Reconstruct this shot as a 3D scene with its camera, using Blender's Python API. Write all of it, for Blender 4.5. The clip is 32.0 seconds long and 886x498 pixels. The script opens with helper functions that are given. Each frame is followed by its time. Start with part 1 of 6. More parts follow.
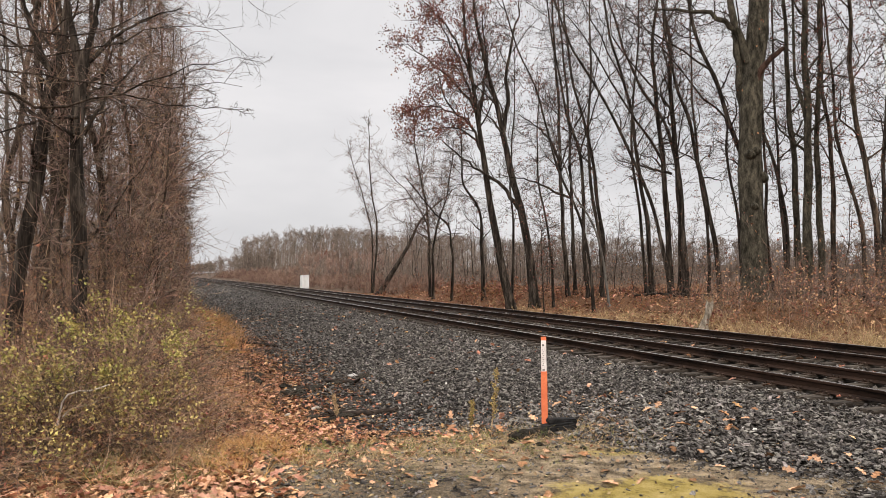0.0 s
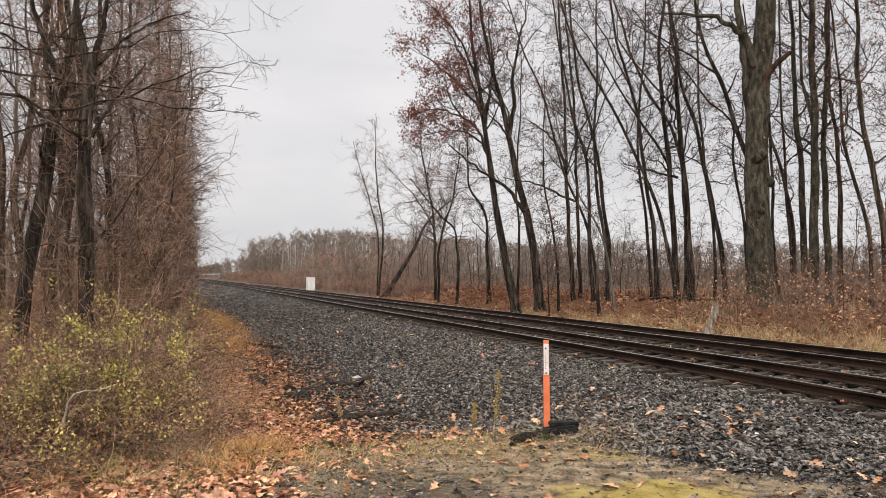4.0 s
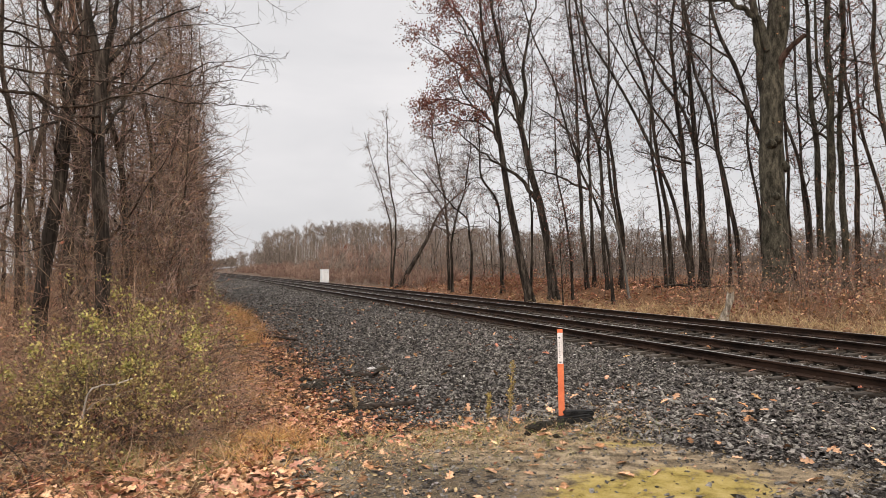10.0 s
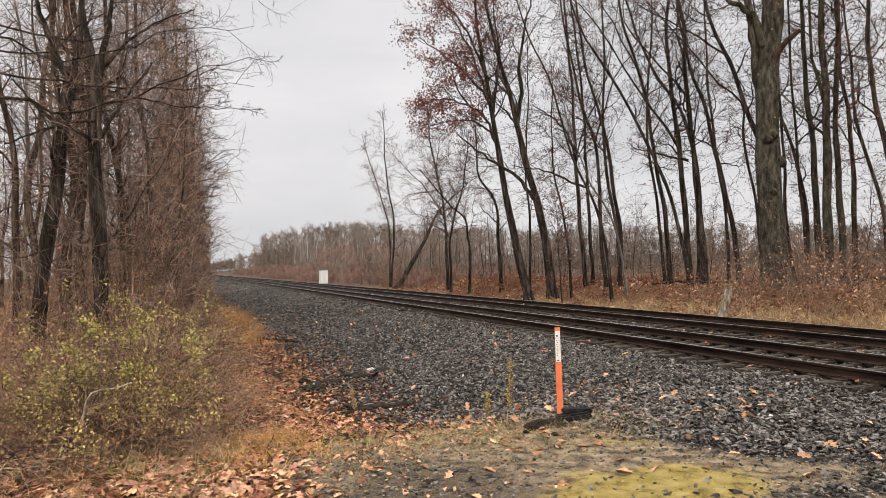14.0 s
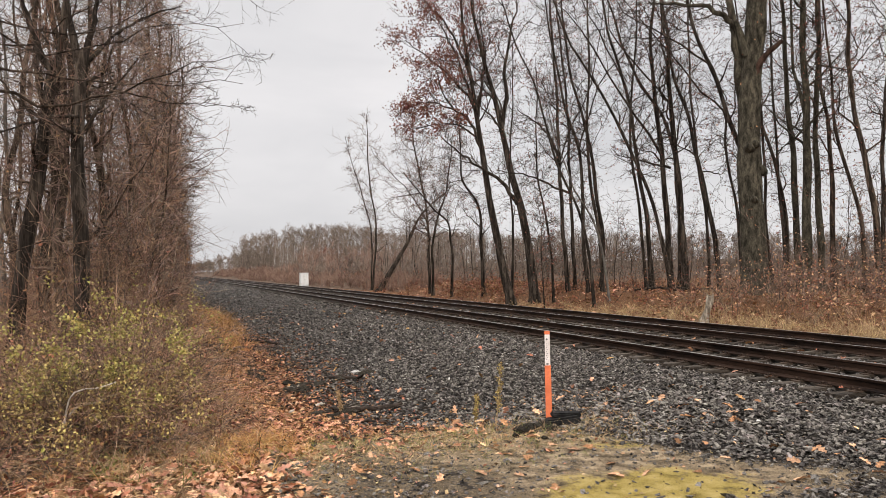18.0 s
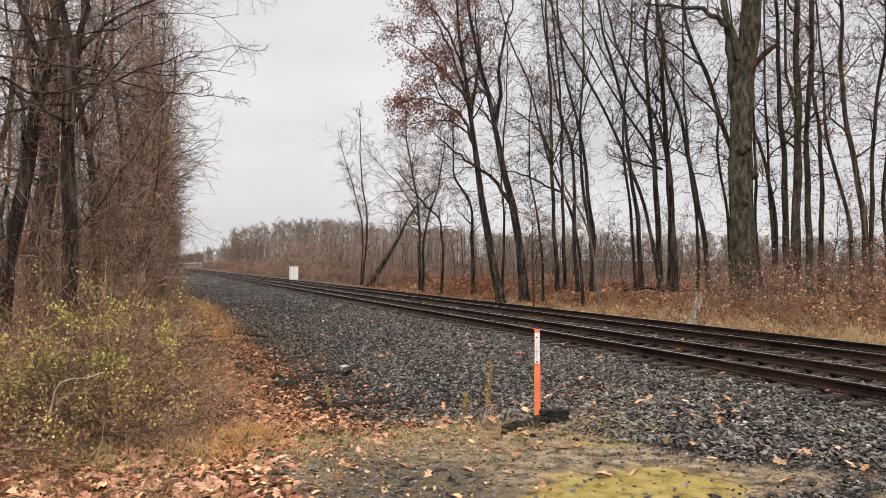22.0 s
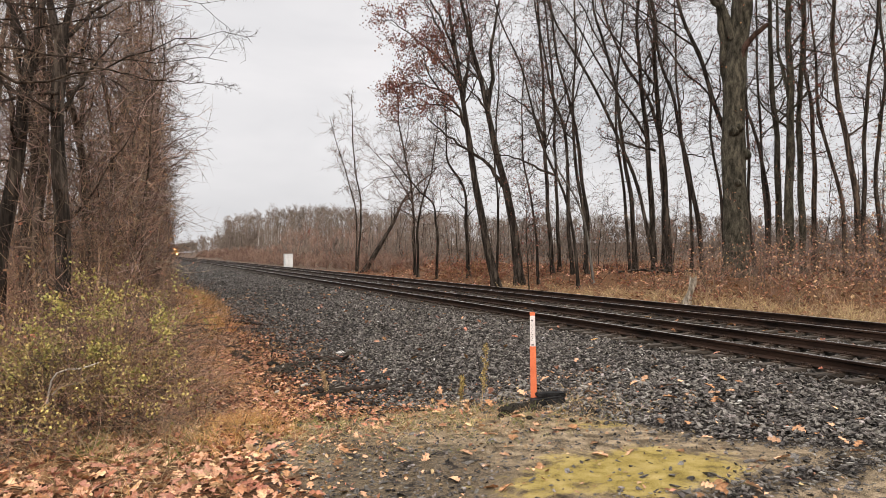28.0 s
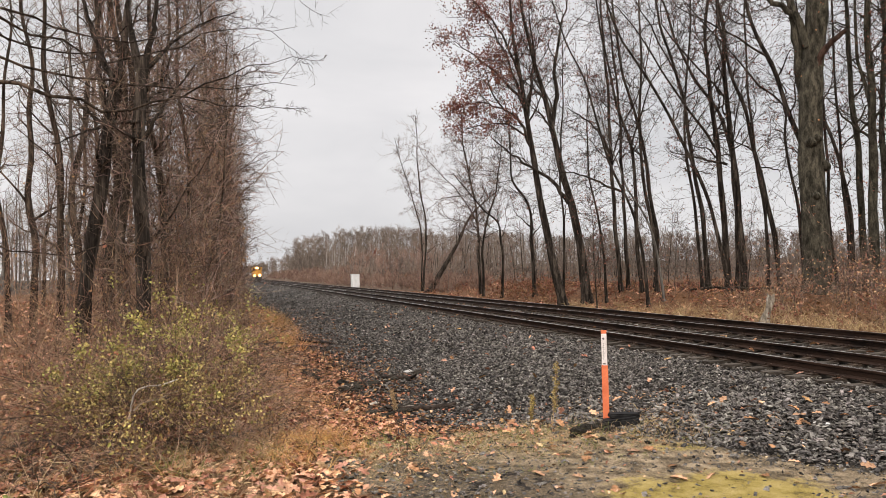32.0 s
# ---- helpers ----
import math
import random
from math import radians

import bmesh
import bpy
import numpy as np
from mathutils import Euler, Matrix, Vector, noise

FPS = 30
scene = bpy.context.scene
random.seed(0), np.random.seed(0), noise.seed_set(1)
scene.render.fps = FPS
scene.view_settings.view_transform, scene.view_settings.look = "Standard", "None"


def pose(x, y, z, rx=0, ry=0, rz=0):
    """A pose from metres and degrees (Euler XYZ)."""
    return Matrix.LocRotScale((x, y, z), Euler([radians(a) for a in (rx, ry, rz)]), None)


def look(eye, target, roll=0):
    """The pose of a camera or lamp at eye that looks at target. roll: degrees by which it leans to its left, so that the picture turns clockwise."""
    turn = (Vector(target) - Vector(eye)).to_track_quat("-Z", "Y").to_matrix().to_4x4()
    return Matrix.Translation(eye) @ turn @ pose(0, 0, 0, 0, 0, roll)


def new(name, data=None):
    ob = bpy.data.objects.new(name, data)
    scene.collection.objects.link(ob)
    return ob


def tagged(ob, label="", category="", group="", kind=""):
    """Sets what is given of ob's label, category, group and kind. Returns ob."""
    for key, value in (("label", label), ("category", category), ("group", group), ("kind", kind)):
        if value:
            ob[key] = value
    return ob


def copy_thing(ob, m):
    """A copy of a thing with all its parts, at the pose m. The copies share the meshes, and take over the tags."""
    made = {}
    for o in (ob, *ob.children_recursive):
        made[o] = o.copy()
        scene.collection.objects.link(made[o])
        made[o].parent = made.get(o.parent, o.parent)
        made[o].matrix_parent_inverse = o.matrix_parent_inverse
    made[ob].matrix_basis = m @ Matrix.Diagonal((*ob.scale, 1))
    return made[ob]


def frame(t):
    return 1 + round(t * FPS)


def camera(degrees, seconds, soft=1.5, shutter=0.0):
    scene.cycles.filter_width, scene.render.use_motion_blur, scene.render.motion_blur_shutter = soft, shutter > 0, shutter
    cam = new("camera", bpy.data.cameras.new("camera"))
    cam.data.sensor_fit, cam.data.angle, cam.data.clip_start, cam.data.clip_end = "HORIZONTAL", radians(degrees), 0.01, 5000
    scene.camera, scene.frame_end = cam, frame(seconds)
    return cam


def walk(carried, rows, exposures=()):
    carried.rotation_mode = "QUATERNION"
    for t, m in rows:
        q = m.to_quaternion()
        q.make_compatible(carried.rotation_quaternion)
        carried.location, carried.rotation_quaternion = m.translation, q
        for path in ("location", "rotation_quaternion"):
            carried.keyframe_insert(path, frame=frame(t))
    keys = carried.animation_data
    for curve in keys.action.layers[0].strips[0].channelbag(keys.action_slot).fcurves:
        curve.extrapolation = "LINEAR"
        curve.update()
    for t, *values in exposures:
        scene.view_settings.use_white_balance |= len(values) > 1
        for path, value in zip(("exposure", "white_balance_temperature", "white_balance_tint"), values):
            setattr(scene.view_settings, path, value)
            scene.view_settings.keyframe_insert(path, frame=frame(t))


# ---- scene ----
cam = camera(64.0, 32.0, soft=0.5)
PATH = [
    (0, (0.066, -0.021, 1.947), (7.271, 18.625, 2.606), -0.46),
    (0.5, (0.071, -0.044, 1.947), (7.269, 18.606, 2.525), -0.62),
    (1, (0.091, -0.043, 1.947), (7.320, 18.597, 2.492), -0.68),
    (1.5, (0.095, -0.043, 1.946), (7.379, 18.576, 2.487), -0.59),
    (2, (0.094, -0.049, 1.947), (7.413, 18.555, 2.500), -0.39),
    (2.5, (0.094, -0.048, 1.946), (7.401, 18.561, 2.520), -0.25),
    (3, (0.097, -0.055, 1.945), (7.342, 18.577, 2.565), -0.16),
    (3.5, (0.089, -0.069, 1.946), (7.250, 18.593, 2.629), -0.13),
    (5.5, (0.082, -0.080, 1.950), (6.710, 18.771, 2.793), -0.34),
    (6, (0.085, -0.081, 1.949), (6.635, 18.797, 2.803), -0.37),
    (6.5, (0.088, -0.101, 1.951), (6.592, 18.792, 2.828), -0.46),
    (7, (0.094, -0.093, 1.953), (6.589, 18.802, 2.843), -0.52),
    (7.5, (0.104, -0.084, 1.953), (6.597, 18.812, 2.831), -0.59),
    (8, (0.099, -0.082, 1.953), (6.613, 18.809, 2.778), -0.66),
    (8.5, (0.096, -0.075, 1.947), (6.648, 18.807, 2.670), -0.79),
    (9, (0.098, -0.077, 1.951), (6.688, 18.796, 2.565), -0.90),
    (9.5, (0.094, -0.082, 1.952), (6.728, 18.778, 2.489), -0.94),
    (10, (0.094, -0.077, 1.951), (6.786, 18.764, 2.423), -0.94),
    (10.5, (0.096, -0.074, 1.953), (6.835, 18.751, 2.381), -0.93),
    (11, (0.103, -0.074, 1.948), (6.866, 18.744, 2.344), -1.11),
    (11.5, (0.100, -0.082, 1.953), (6.883, 18.729, 2.327), -1.35),
    (12, (0.101, -0.087, 1.955), (6.875, 18.727, 2.329), -1.61),
    (12.5, (0.107, -0.076, 1.949), (6.859, 18.746, 2.332), -1.75),
    (13, (0.102, -0.085, 1.951), (6.823, 18.747, 2.345), -1.81),
    (13.5, (0.104, -0.097, 1.954), (6.818, 18.738, 2.363), -1.80),
    (14, (0.109, -0.112, 1.957), (6.834, 18.718, 2.416), -1.72),
    (14.5, (0.057, -0.034, 1.954), (6.834, 18.774, 2.508), -1.60),
    (16.5, (0.007, -0.020, 1.940), (7.173, 18.640, 2.623), -0.89),
    (17, (0.009, -0.020, 1.933), (7.240, 18.616, 2.570), -0.83),
    (17.5, (0.006, -0.018, 1.934), (7.264, 18.610, 2.516), -0.85),
    (18, (0.010, -0.018, 1.931), (7.246, 18.618, 2.493), -0.99),
    (18.5, (0.017, -0.017, 1.931), (7.231, 18.628, 2.507), -1.11),
    (19, (0.011, -0.007, 1.942), (7.215, 18.640, 2.568), -1.07),
    (19.5, (0.001, -0.009, 1.936), (7.224, 18.629, 2.597), -0.74),
    (20, (0.004, -0.010, 1.932), (7.273, 18.610, 2.602), -0.31),
    (20.5, (0.001, -0.018, 1.932), (7.336, 18.577, 2.597), 0.01),
    (21, (-0.006, -0.016, 1.929), (7.397, 18.553, 2.563), 0.19),
    (21.5, (0.002, -0.000, 1.929), (7.453, 18.551, 2.501), 0.19),
    (22, (-0.003, -0.001, 1.926), (7.482, 18.539, 2.392), 0.15),
    (22.5, (-0.003, -0.002, 1.924), (7.513, 18.529, 2.250), 0.07),
    (23, (0.000, -0.000, 1.920), (7.518, 18.532, 2.103), -0.00),
    (23.5, (-0.006, -0.002, 1.924), (7.516, 18.529, 1.980), -0.09),
    (24, (-0.002, -0.001, 1.919), (7.521, 18.530, 1.902), -0.22),
    (24.5, (-0.002, 0.002, 1.918), (7.531, 18.529, 1.839), -0.43),
    (25, (-0.001, 0.002, 1.916), (7.569, 18.514, 1.790), -0.61),
    (25.5, (0.002, 0.009, 1.918), (7.613, 18.503, 1.772), -0.68),
    (27.5, (0.002, 0.002, 1.924), (7.679, 18.470, 2.037), -0.51),
    (28, (-0.000, 0.003, 1.923), (7.630, 18.490, 1.963), -0.75),
    (28.5, (-0.007, 0.002, 1.921), (7.428, 18.568, 1.872), -0.88),
    (29, (-0.009, -0.014, 1.919), (7.028, 18.707, 1.869), -1.05),
    (29.5, (0.025, -0.003, 1.914), (6.566, 18.897, 1.993), -1.14),
    (30, (-0.002, -0.005, 1.915), (6.118, 19.033, 2.205), -1.21),
    (30.5, (-0.025, 0.029, 1.916), (5.834, 19.145, 2.411), -1.24),
    (31, (-0.029, 0.057, 1.915), (5.764, 19.190, 2.517), -1.18),
    (31.5, (-0.028, 0.049, 1.911), (5.822, 19.164, 2.537), -1.23),
    (32, (-0.022, 0.051, 1.901), (5.901, 19.144, 2.523), -1.27),
]
walk(cam, [(t, look(eye, target, roll)) for t, eye, target, roll in PATH], [(0.0, 0.0, 7000, 16.0), (20.0, 0.0, 7000, 16.0), (24.0, 0.06, 7000, 16.0), (29.0, 0.06, 7000, 16.0), (31.0, 0.0, 7000, 16.0), (32.0, 0.0, 7000, 16.0)])

# ---- light: an overcast late-autumn day ----
SKY_STRENGTH = 1.0
scene.view_settings.exposure = 0.0


def build_world():
    world = bpy.data.worlds.new("overcast_sky")
    world.use_nodes = True
    scene.world = world
    nt = world.node_tree
    nt.nodes.clear()
    out = nt.nodes.new("ShaderNodeOutputWorld")
    bg = nt.nodes.new("ShaderNodeBackground")
    sky = nt.nodes.new("ShaderNodeTexSky")
    sky.sky_type = "NISHITA"
    sky.sun_disc = False
    sky.sun_elevation = radians(32)
    sky.sun_rotation = radians(200)
    sky.air_density, sky.dust_density = 1.0, 4.0
    dim = nt.nodes.new("ShaderNodeVectorMath")
    dim.operation = "SCALE"
    dim.inputs["Scale"].default_value = 0.07
    nt.links.new(sky.outputs["Color"], dim.inputs[0])
    # the cloud deck: soft grey layers, lighter towards the horizon
    tc = nt.nodes.new("ShaderNodeTexCoord")
    mp = nt.nodes.new("ShaderNodeMapping")
    mp.inputs["Scale"].default_value = (1.0, 1.0, 3.2)
    nz = nt.nodes.new("ShaderNodeTexNoise")
    nz.inputs["Scale"].default_value = 2.2
    nz.inputs["Detail"].default_value = 5
    nz.inputs["Roughness"].default_value = 0.5
    nz.inputs["Distortion"].default_value = 0.4
    nt.links.new(tc.outputs["Generated"], mp.inputs["Vector"])
    nt.links.new(mp.outputs["Vector"], nz.inputs["Vector"])
    ramp = nt.nodes.new("ShaderNodeValToRGB")
    ramp.color_ramp.elements[0].position, ramp.color_ramp.elements[1].position = 0.32, 0.7
    ramp.color_ramp.elements[0].color = (0.655, 0.705, 0.75, 1)
    ramp.color_ramp.elements[1].color = (0.85, 0.895, 0.935, 1)
    nt.links.new(nz.outputs["Fac"], ramp.inputs["Fac"])
    sep = nt.nodes.new("ShaderNodeSeparateXYZ")
    nt.links.new(tc.outputs["Generated"], sep.inputs[0])
    low = nt.nodes.new("ShaderNodeMapRange")
    # an overcast sky is some three times brighter overhead than at the horizon
    low.inputs["From Min"].default_value, low.inputs["From Max"].default_value = 0.36, 1.0
    low.inputs["To Min"].default_value, low.inputs["To Max"].default_value = 1.03, 3.6
    nt.links.new(sep.outputs["Z"], low.inputs["Value"])
    lift = nt.nodes.new("ShaderNodeVectorMath")
    lift.operation = "SCALE"
    nt.links.new(ramp.outputs["Color"], lift.inputs[0])
    nt.links.new(low.outputs["Result"], lift.inputs["Scale"])
    mix = nt.nodes.new("ShaderNodeMix")
    mix.data_type = "RGBA"
    mix.inputs["Factor"].default_value = 0.93
    nt.links.new(dim.outputs[0], mix.inputs["A"])
    nt.links.new(lift.outputs[0], mix.inputs["B"])
    nt.links.new(mix.outputs["Result"], bg.inputs["Color"])
    bg.inputs["Strength"].default_value = SKY_STRENGTH
    nt.links.new(bg.outputs[0], out.inputs[0])


build_world()
sun = bpy.data.lights.new("sun", "SUN")
sun.energy, sun.angle, sun.color = 1.95, radians(30), (1.0, 0.93, 0.83)
new("sun", sun).matrix_world = look((-30, -60, 60), (0, 0, 0))


# ---- materials ----
def node_mat(name):
    m = bpy.data.materials.new(name)
    m.use_nodes = True
    return m, m.node_tree, m.node_tree.nodes["Principled BSDF"]


def rgb(c):
    return (c[0], c[1], c[2], 1.0)


def surface(name, dark, light, scale=6.0, rough=0.8, stretch=(1, 1, 1), fine=40.0, bump=0.3, vary=0.0, metallic=0.0, third=None, spec=0.07, rough_vary=0.15, bump_dist=0.02):
    """Two colours mixed by coarse and fine noise, with bump, and an optional shift from piece to piece."""
    m, nt, bs = node_mat(name)
    n, l = nt.nodes, nt.links
    tc = n.new("ShaderNodeTexCoord")
    mp = n.new("ShaderNodeMapping")
    mp.inputs["Scale"].default_value = stretch
    l.new(tc.outputs["Object"], mp.inputs["Vector"])
    a = n.new("ShaderNodeTexNoise")
    a.inputs["Scale"].default_value, a.inputs["Detail"].default_value = scale, 6
    b = n.new("ShaderNodeTexNoise")
    b.inputs["Scale"].default_value, b.inputs["Detail"].default_value = fine, 4
    for t in (a, b):
        l.new(mp.outputs["Vector"], t.inputs["Vector"])
    add = n.new("ShaderNodeMath")
    add.operation = "MULTIPLY_ADD"
    l.new(b.outputs["Fac"], add.inputs[0])
    add.inputs[1].default_value = 0.5
    l.new(a.outputs["Fac"], add.inputs[2])
    ramp = n.new("ShaderNodeValToRGB")
    e = ramp.color_ramp.elements
    e[0].position, e[1].position = 0.57, 0.94
    e[0].color, e[1].color = rgb(dark), rgb(light)
    if third:
        k = e.new(0.76)
        k.color = rgb(third)
    l.new(add.outputs[0], ramp.inputs["Fac"])
    col = ramp.outputs["Color"]
    if vary:
        info = n.new("ShaderNodeObjectInfo")
        geo = n.new("ShaderNodeNewGeometry")
        both = n.new("ShaderNodeMath")
        both.operation = "ADD"
        l.new(info.outputs["Random"], both.inputs[0])
        l.new(geo.outputs["Random Per Island"], both.inputs[1])
        half = n.new("ShaderNodeMath")
        half.operation = "FRACT"
        l.new(both.outputs[0], half.inputs[0])
        rng = n.new("ShaderNodeMapRange")
        rng.inputs["To Min"].default_value, rng.inputs["To Max"].default_value = 1 - vary, 1 + vary
        l.new(half.outputs[0], rng.inputs["Value"])
        hsv = n.new("ShaderNodeHueSaturation")
        l.new(col, hsv.inputs["Color"])
        l.new(rng.outputs["Result"], hsv.inputs["Value"])
        hue = n.new("ShaderNodeMapRange")
        hue.inputs["To Min"].default_value, hue.inputs["To Max"].default_value = 0.5 - vary * 0.05, 0.5 + vary * 0.05
        l.new(geo.outputs["Random Per Island"], hue.inputs["Value"])
        l.new(hue.outputs["Result"], hsv.inputs["Hue"])
        col = hsv.outputs["Color"]
    l.new(col, bs.inputs["Base Color"])
    rr = n.new("ShaderNodeMapRange")
    rr.inputs["To Min"].default_value, rr.inputs["To Max"].default_value = max(0.05, rough - rough_vary), min(1, rough + rough_vary)
    l.new(a.outputs["Fac"], rr.inputs["Value"])
    l.new(rr.outputs["Result"], bs.inputs["Roughness"])
    bs.inputs["Metallic"].default_value = metallic
    bs.inputs["Specular IOR Level"].default_value = spec
    if bump:
        bp = n.new("ShaderNodeBump")
        bp.inputs["Strength"].default_value, bp.inputs["Distance"].default_value = bump, bump_dist
        l.new(add.outputs[0], bp.inputs["Height"])
        l.new(bp.outputs["Normal"], bs.inputs["Normal"])
    return m


BARK_OAK = surface("bark_oak", (0.017, 0.0155, 0.0115), (0.112, 0.1, 0.075), 7, 0.9, (1, 1, 0.35), 38, 0.9, third=(0.053, 0.048, 0.036), bump_dist=0.03)
BARK_DARK = surface("bark_dark", (0.01, 0.008, 0.0065), (0.11, 0.089, 0.071), 7, 0.9, (1, 1, 0.15), 34, 1.0, third=(0.034, 0.0275, 0.0225), bump_dist=0.04)
BARK_RED = surface("bark_red", (0.022, 0.014, 0.011), (0.1, 0.06, 0.046), 7, 0.9, (1, 1, 0.15), 34, 1.0, bump_dist=0.04)
BARK_BROWN = surface("bark_brown", (0.011, 0.008, 0.0062), (0.145, 0.106, 0.079), 7, 0.9, (1, 1, 0.15), 34, 1.0, third=(0.045, 0.034, 0.026), bump_dist=0.04)
BARK_GREY = surface("bark_grey", (0.06, 0.055, 0.05), (0.25, 0.235, 0.21), 5, 0.9, (1, 1, 0.2), 30, 0.6, third=(0.13, 0.12, 0.105), bump_dist=0.02)
TWIG = surface("twig", (0.025, 0.02, 0.017), (0.1, 0.08, 0.066), 3, 0.85, fine=20, bump=0, vary=0.3)
TWIG_RED = surface("twig_red", (0.09, 0.052, 0.034), (0.42, 0.27, 0.185), 3, 0.85, fine=20, bump=0, vary=0.5)
TWIG_GREY = surface("twig_grey", (0.05, 0.036, 0.029), (0.27, 0.19, 0.148), 3, 0.85, fine=20, bump=0, vary=0.6)
TWIG_PALE = surface("twig_pale", (0.1, 0.077, 0.062), (0.4, 0.3, 0.24), 3, 0.85, fine=20, bump=0, vary=0.6)
CANE = surface("cane", (0.15, 0.095, 0.058), (0.44, 0.31, 0.2), 3, 0.8, fine=20, bump=0, vary=0.5)
LEAF_RED = surface("leaf_red", (0.105, 0.041, 0.03), (0.3, 0.13, 0.092), 9, 0.7, fine=60, bump=0, vary=0.45)
LEAF_BROWN = surface("leaf_brown", (0.165, 0.076, 0.039), (0.45, 0.23, 0.122), 9, 0.7, fine=60, bump=0, vary=0.5)
LEAF_TAN = surface("leaf_tan", (0.33, 0.158, 0.086), (0.68, 0.41, 0.255), 9, 0.55, fine=80, bump=0.2, vary=0.45, spec=0.12)
LEAF_GREEN = surface("leaf_green", (0.19, 0.165, 0.045), (0.42, 0.36, 0.12), 9, 0.5, fine=60, bump=0, vary=0.5, spec=0.12)
LEAF_RUST = surface("leaf_rust", (0.11, 0.048, 0.027), (0.33, 0.155, 0.085), 9, 0.7, fine=60, bump=0, vary=0.55)
LEAF_OLIVE = surface("leaf_olive", (0.18, 0.131, 0.047), (0.46, 0.345, 0.138), 9, 0.6, fine=60, bump=0, vary=0.6)
GRASS_DRY = surface("grass_dry", (0.36, 0.18, 0.07), (0.62, 0.36, 0.15), 5, 0.75, fine=30, bump=0, vary=0.4)
GRASS_PALE = surface("grass_pale", (0.3, 0.2, 0.105), (0.54, 0.4, 0.23), 5, 0.75, fine=30, bump=0, vary=0.4)
GRASS_GREEN = surface("grass_green", (0.1, 0.12, 0.03), (0.27, 0.28, 0.09), 5, 0.7, fine=30, bump=0, vary=0.3)
STONE = surface("stone", (0.0038, 0.0034, 0.003), (0.225, 0.203, 0.182), 9, 0.55, fine=80, bump=0.4, vary=0.62, spec=0.08, rough_vary=0.2, bump_dist=0.006)
STONE_PALE = surface("stone_pale", (0.3, 0.29, 0.27), (0.6, 0.58, 0.55), 12, 0.7, fine=70, bump=0.3, vary=0.3, bump_dist=0.005)
RAIL_RUST = surface("rail_rust", (0.007, 0.0045, 0.0036), (0.042, 0.024, 0.0165), 5, 0.65, (1, 0.25, 1), 60, 0.2, spec=0.1, bump_dist=0.004)
RAIL_TOP = surface("rail_top", (0.24, 0.225, 0.215), (0.5, 0.48, 0.46), 3, 0.3, (1, 0.1, 1), 60, 0.05, metallic=0.75, bump_dist=0.001)
TIE_WOOD = surface("tie_wood", (0.012, 0.0095, 0.008), (0.1, 0.082, 0.068), 4, 0.8, (0.25, 3, 3), 40, 0.7, vary=0.35, bump_dist=0.01)
IRON = surface("iron", (0.02, 0.013, 0.01), (0.1, 0.07, 0.055), 20, 0.6, fine=90, bump=0.3, vary=0.3, metallic=0.2, bump_dist=0.003)
POST_ORANGE = surface("post_orange", (0.68, 0.17, 0.08), (0.86, 0.25, 0.115), 4, 0.5, fine=60, bump=0.05, bump_dist=0.002)
POST_WHITE = surface("post_white", (0.66, 0.6, 0.58), (0.86, 0.82, 0.8), 8, 0.5, fine=60, bump=0.05, bump_dist=0.002)
INK = surface("ink", (0.08, 0.075, 0.075), (0.18, 0.17, 0.165), 20, 0.6, bump=0)
RUBBER = surface("rubber", (0.006, 0.006, 0.006), (0.03, 0.029, 0.028), 10, 0.65, fine=60, bump=0.4, bump_dist=0.006)
CABINET = surface("cabinet_paint", (0.6, 0.61, 0.6), (0.78, 0.79, 0.78), 2, 0.5, (1, 1, 0.3), 20, 0.05)
STEEL = surface("galvanised_steel", (0.3, 0.31, 0.31), (0.45, 0.46, 0.46), 8, 0.45, fine=40, bump=0.05, metallic=0.8)
DEADWOOD = surface("deadwood", (0.2, 0.17, 0.14), (0.5, 0.45, 0.38), 6, 0.85, (1, 1, 0.3), 40, 0.5)
STUMP_BARK = surface("stump_bark", (0.1, 0.082, 0.062), (0.46, 0.41, 0.34), 9, 0.9, (1, 1, 0.4), 40, 0.8, third=(0.24, 0.205, 0.16))
ROTTEN = surface("rotten_wood", (0.008, 0.0065, 0.0055), (0.06, 0.045, 0.036), 6, 0.8, (1, 1, 1), 40, 0.7)
SOIL_BLACK = surface("black_earth", (0.008, 0.0068, 0.0055), (0.07, 0.057, 0.045), 9, 0.95, fine=60, bump=1.0, vary=0.4, bump_dist=0.02)
# far bark and twigs: distance haze is painted in as paler, greyer colour
HAZED_BARK = surface("hazed_bark", (0.13, 0.108, 0.094), (0.25, 0.215, 0.19), 1.5, 0.95, (1, 1, 0.3), 9, 0)
HAZED_TWIG = surface("hazed_twig", (0.145, 0.118, 0.097), (0.285, 0.232, 0.195), 0.05, 0.95, fine=0.6, bump=0, vary=0.35)
HAZED_RUST = surface("hazed_rust", (0.165, 0.105, 0.082), (0.31, 0.205, 0.16), 0.1, 0.95, fine=1, bump=0, vary=0.35)
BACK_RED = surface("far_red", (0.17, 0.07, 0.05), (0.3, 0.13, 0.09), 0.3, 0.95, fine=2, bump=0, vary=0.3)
HAZED_DARK = surface("hazed_scrub_twig", (0.12, 0.095, 0.079), (0.23, 0.187, 0.156), 0.1, 0.95, fine=1, bump=0, vary=0.35)
PALE_BARK = surface("pale_bark", (0.32, 0.3, 0.27), (0.52, 0.5, 0.46), 1.5, 0.9, (1, 1, 0.3), 9, 0)


def glow(name, color, strength):
    m, nt, bs = node_mat(name)
    bs.inputs["Base Color"].default_value = rgb(color)
    bs.inputs["Emission Color"].default_value = rgb(color)
    bs.inputs["Emission Strength"].default_value = strength
    return m


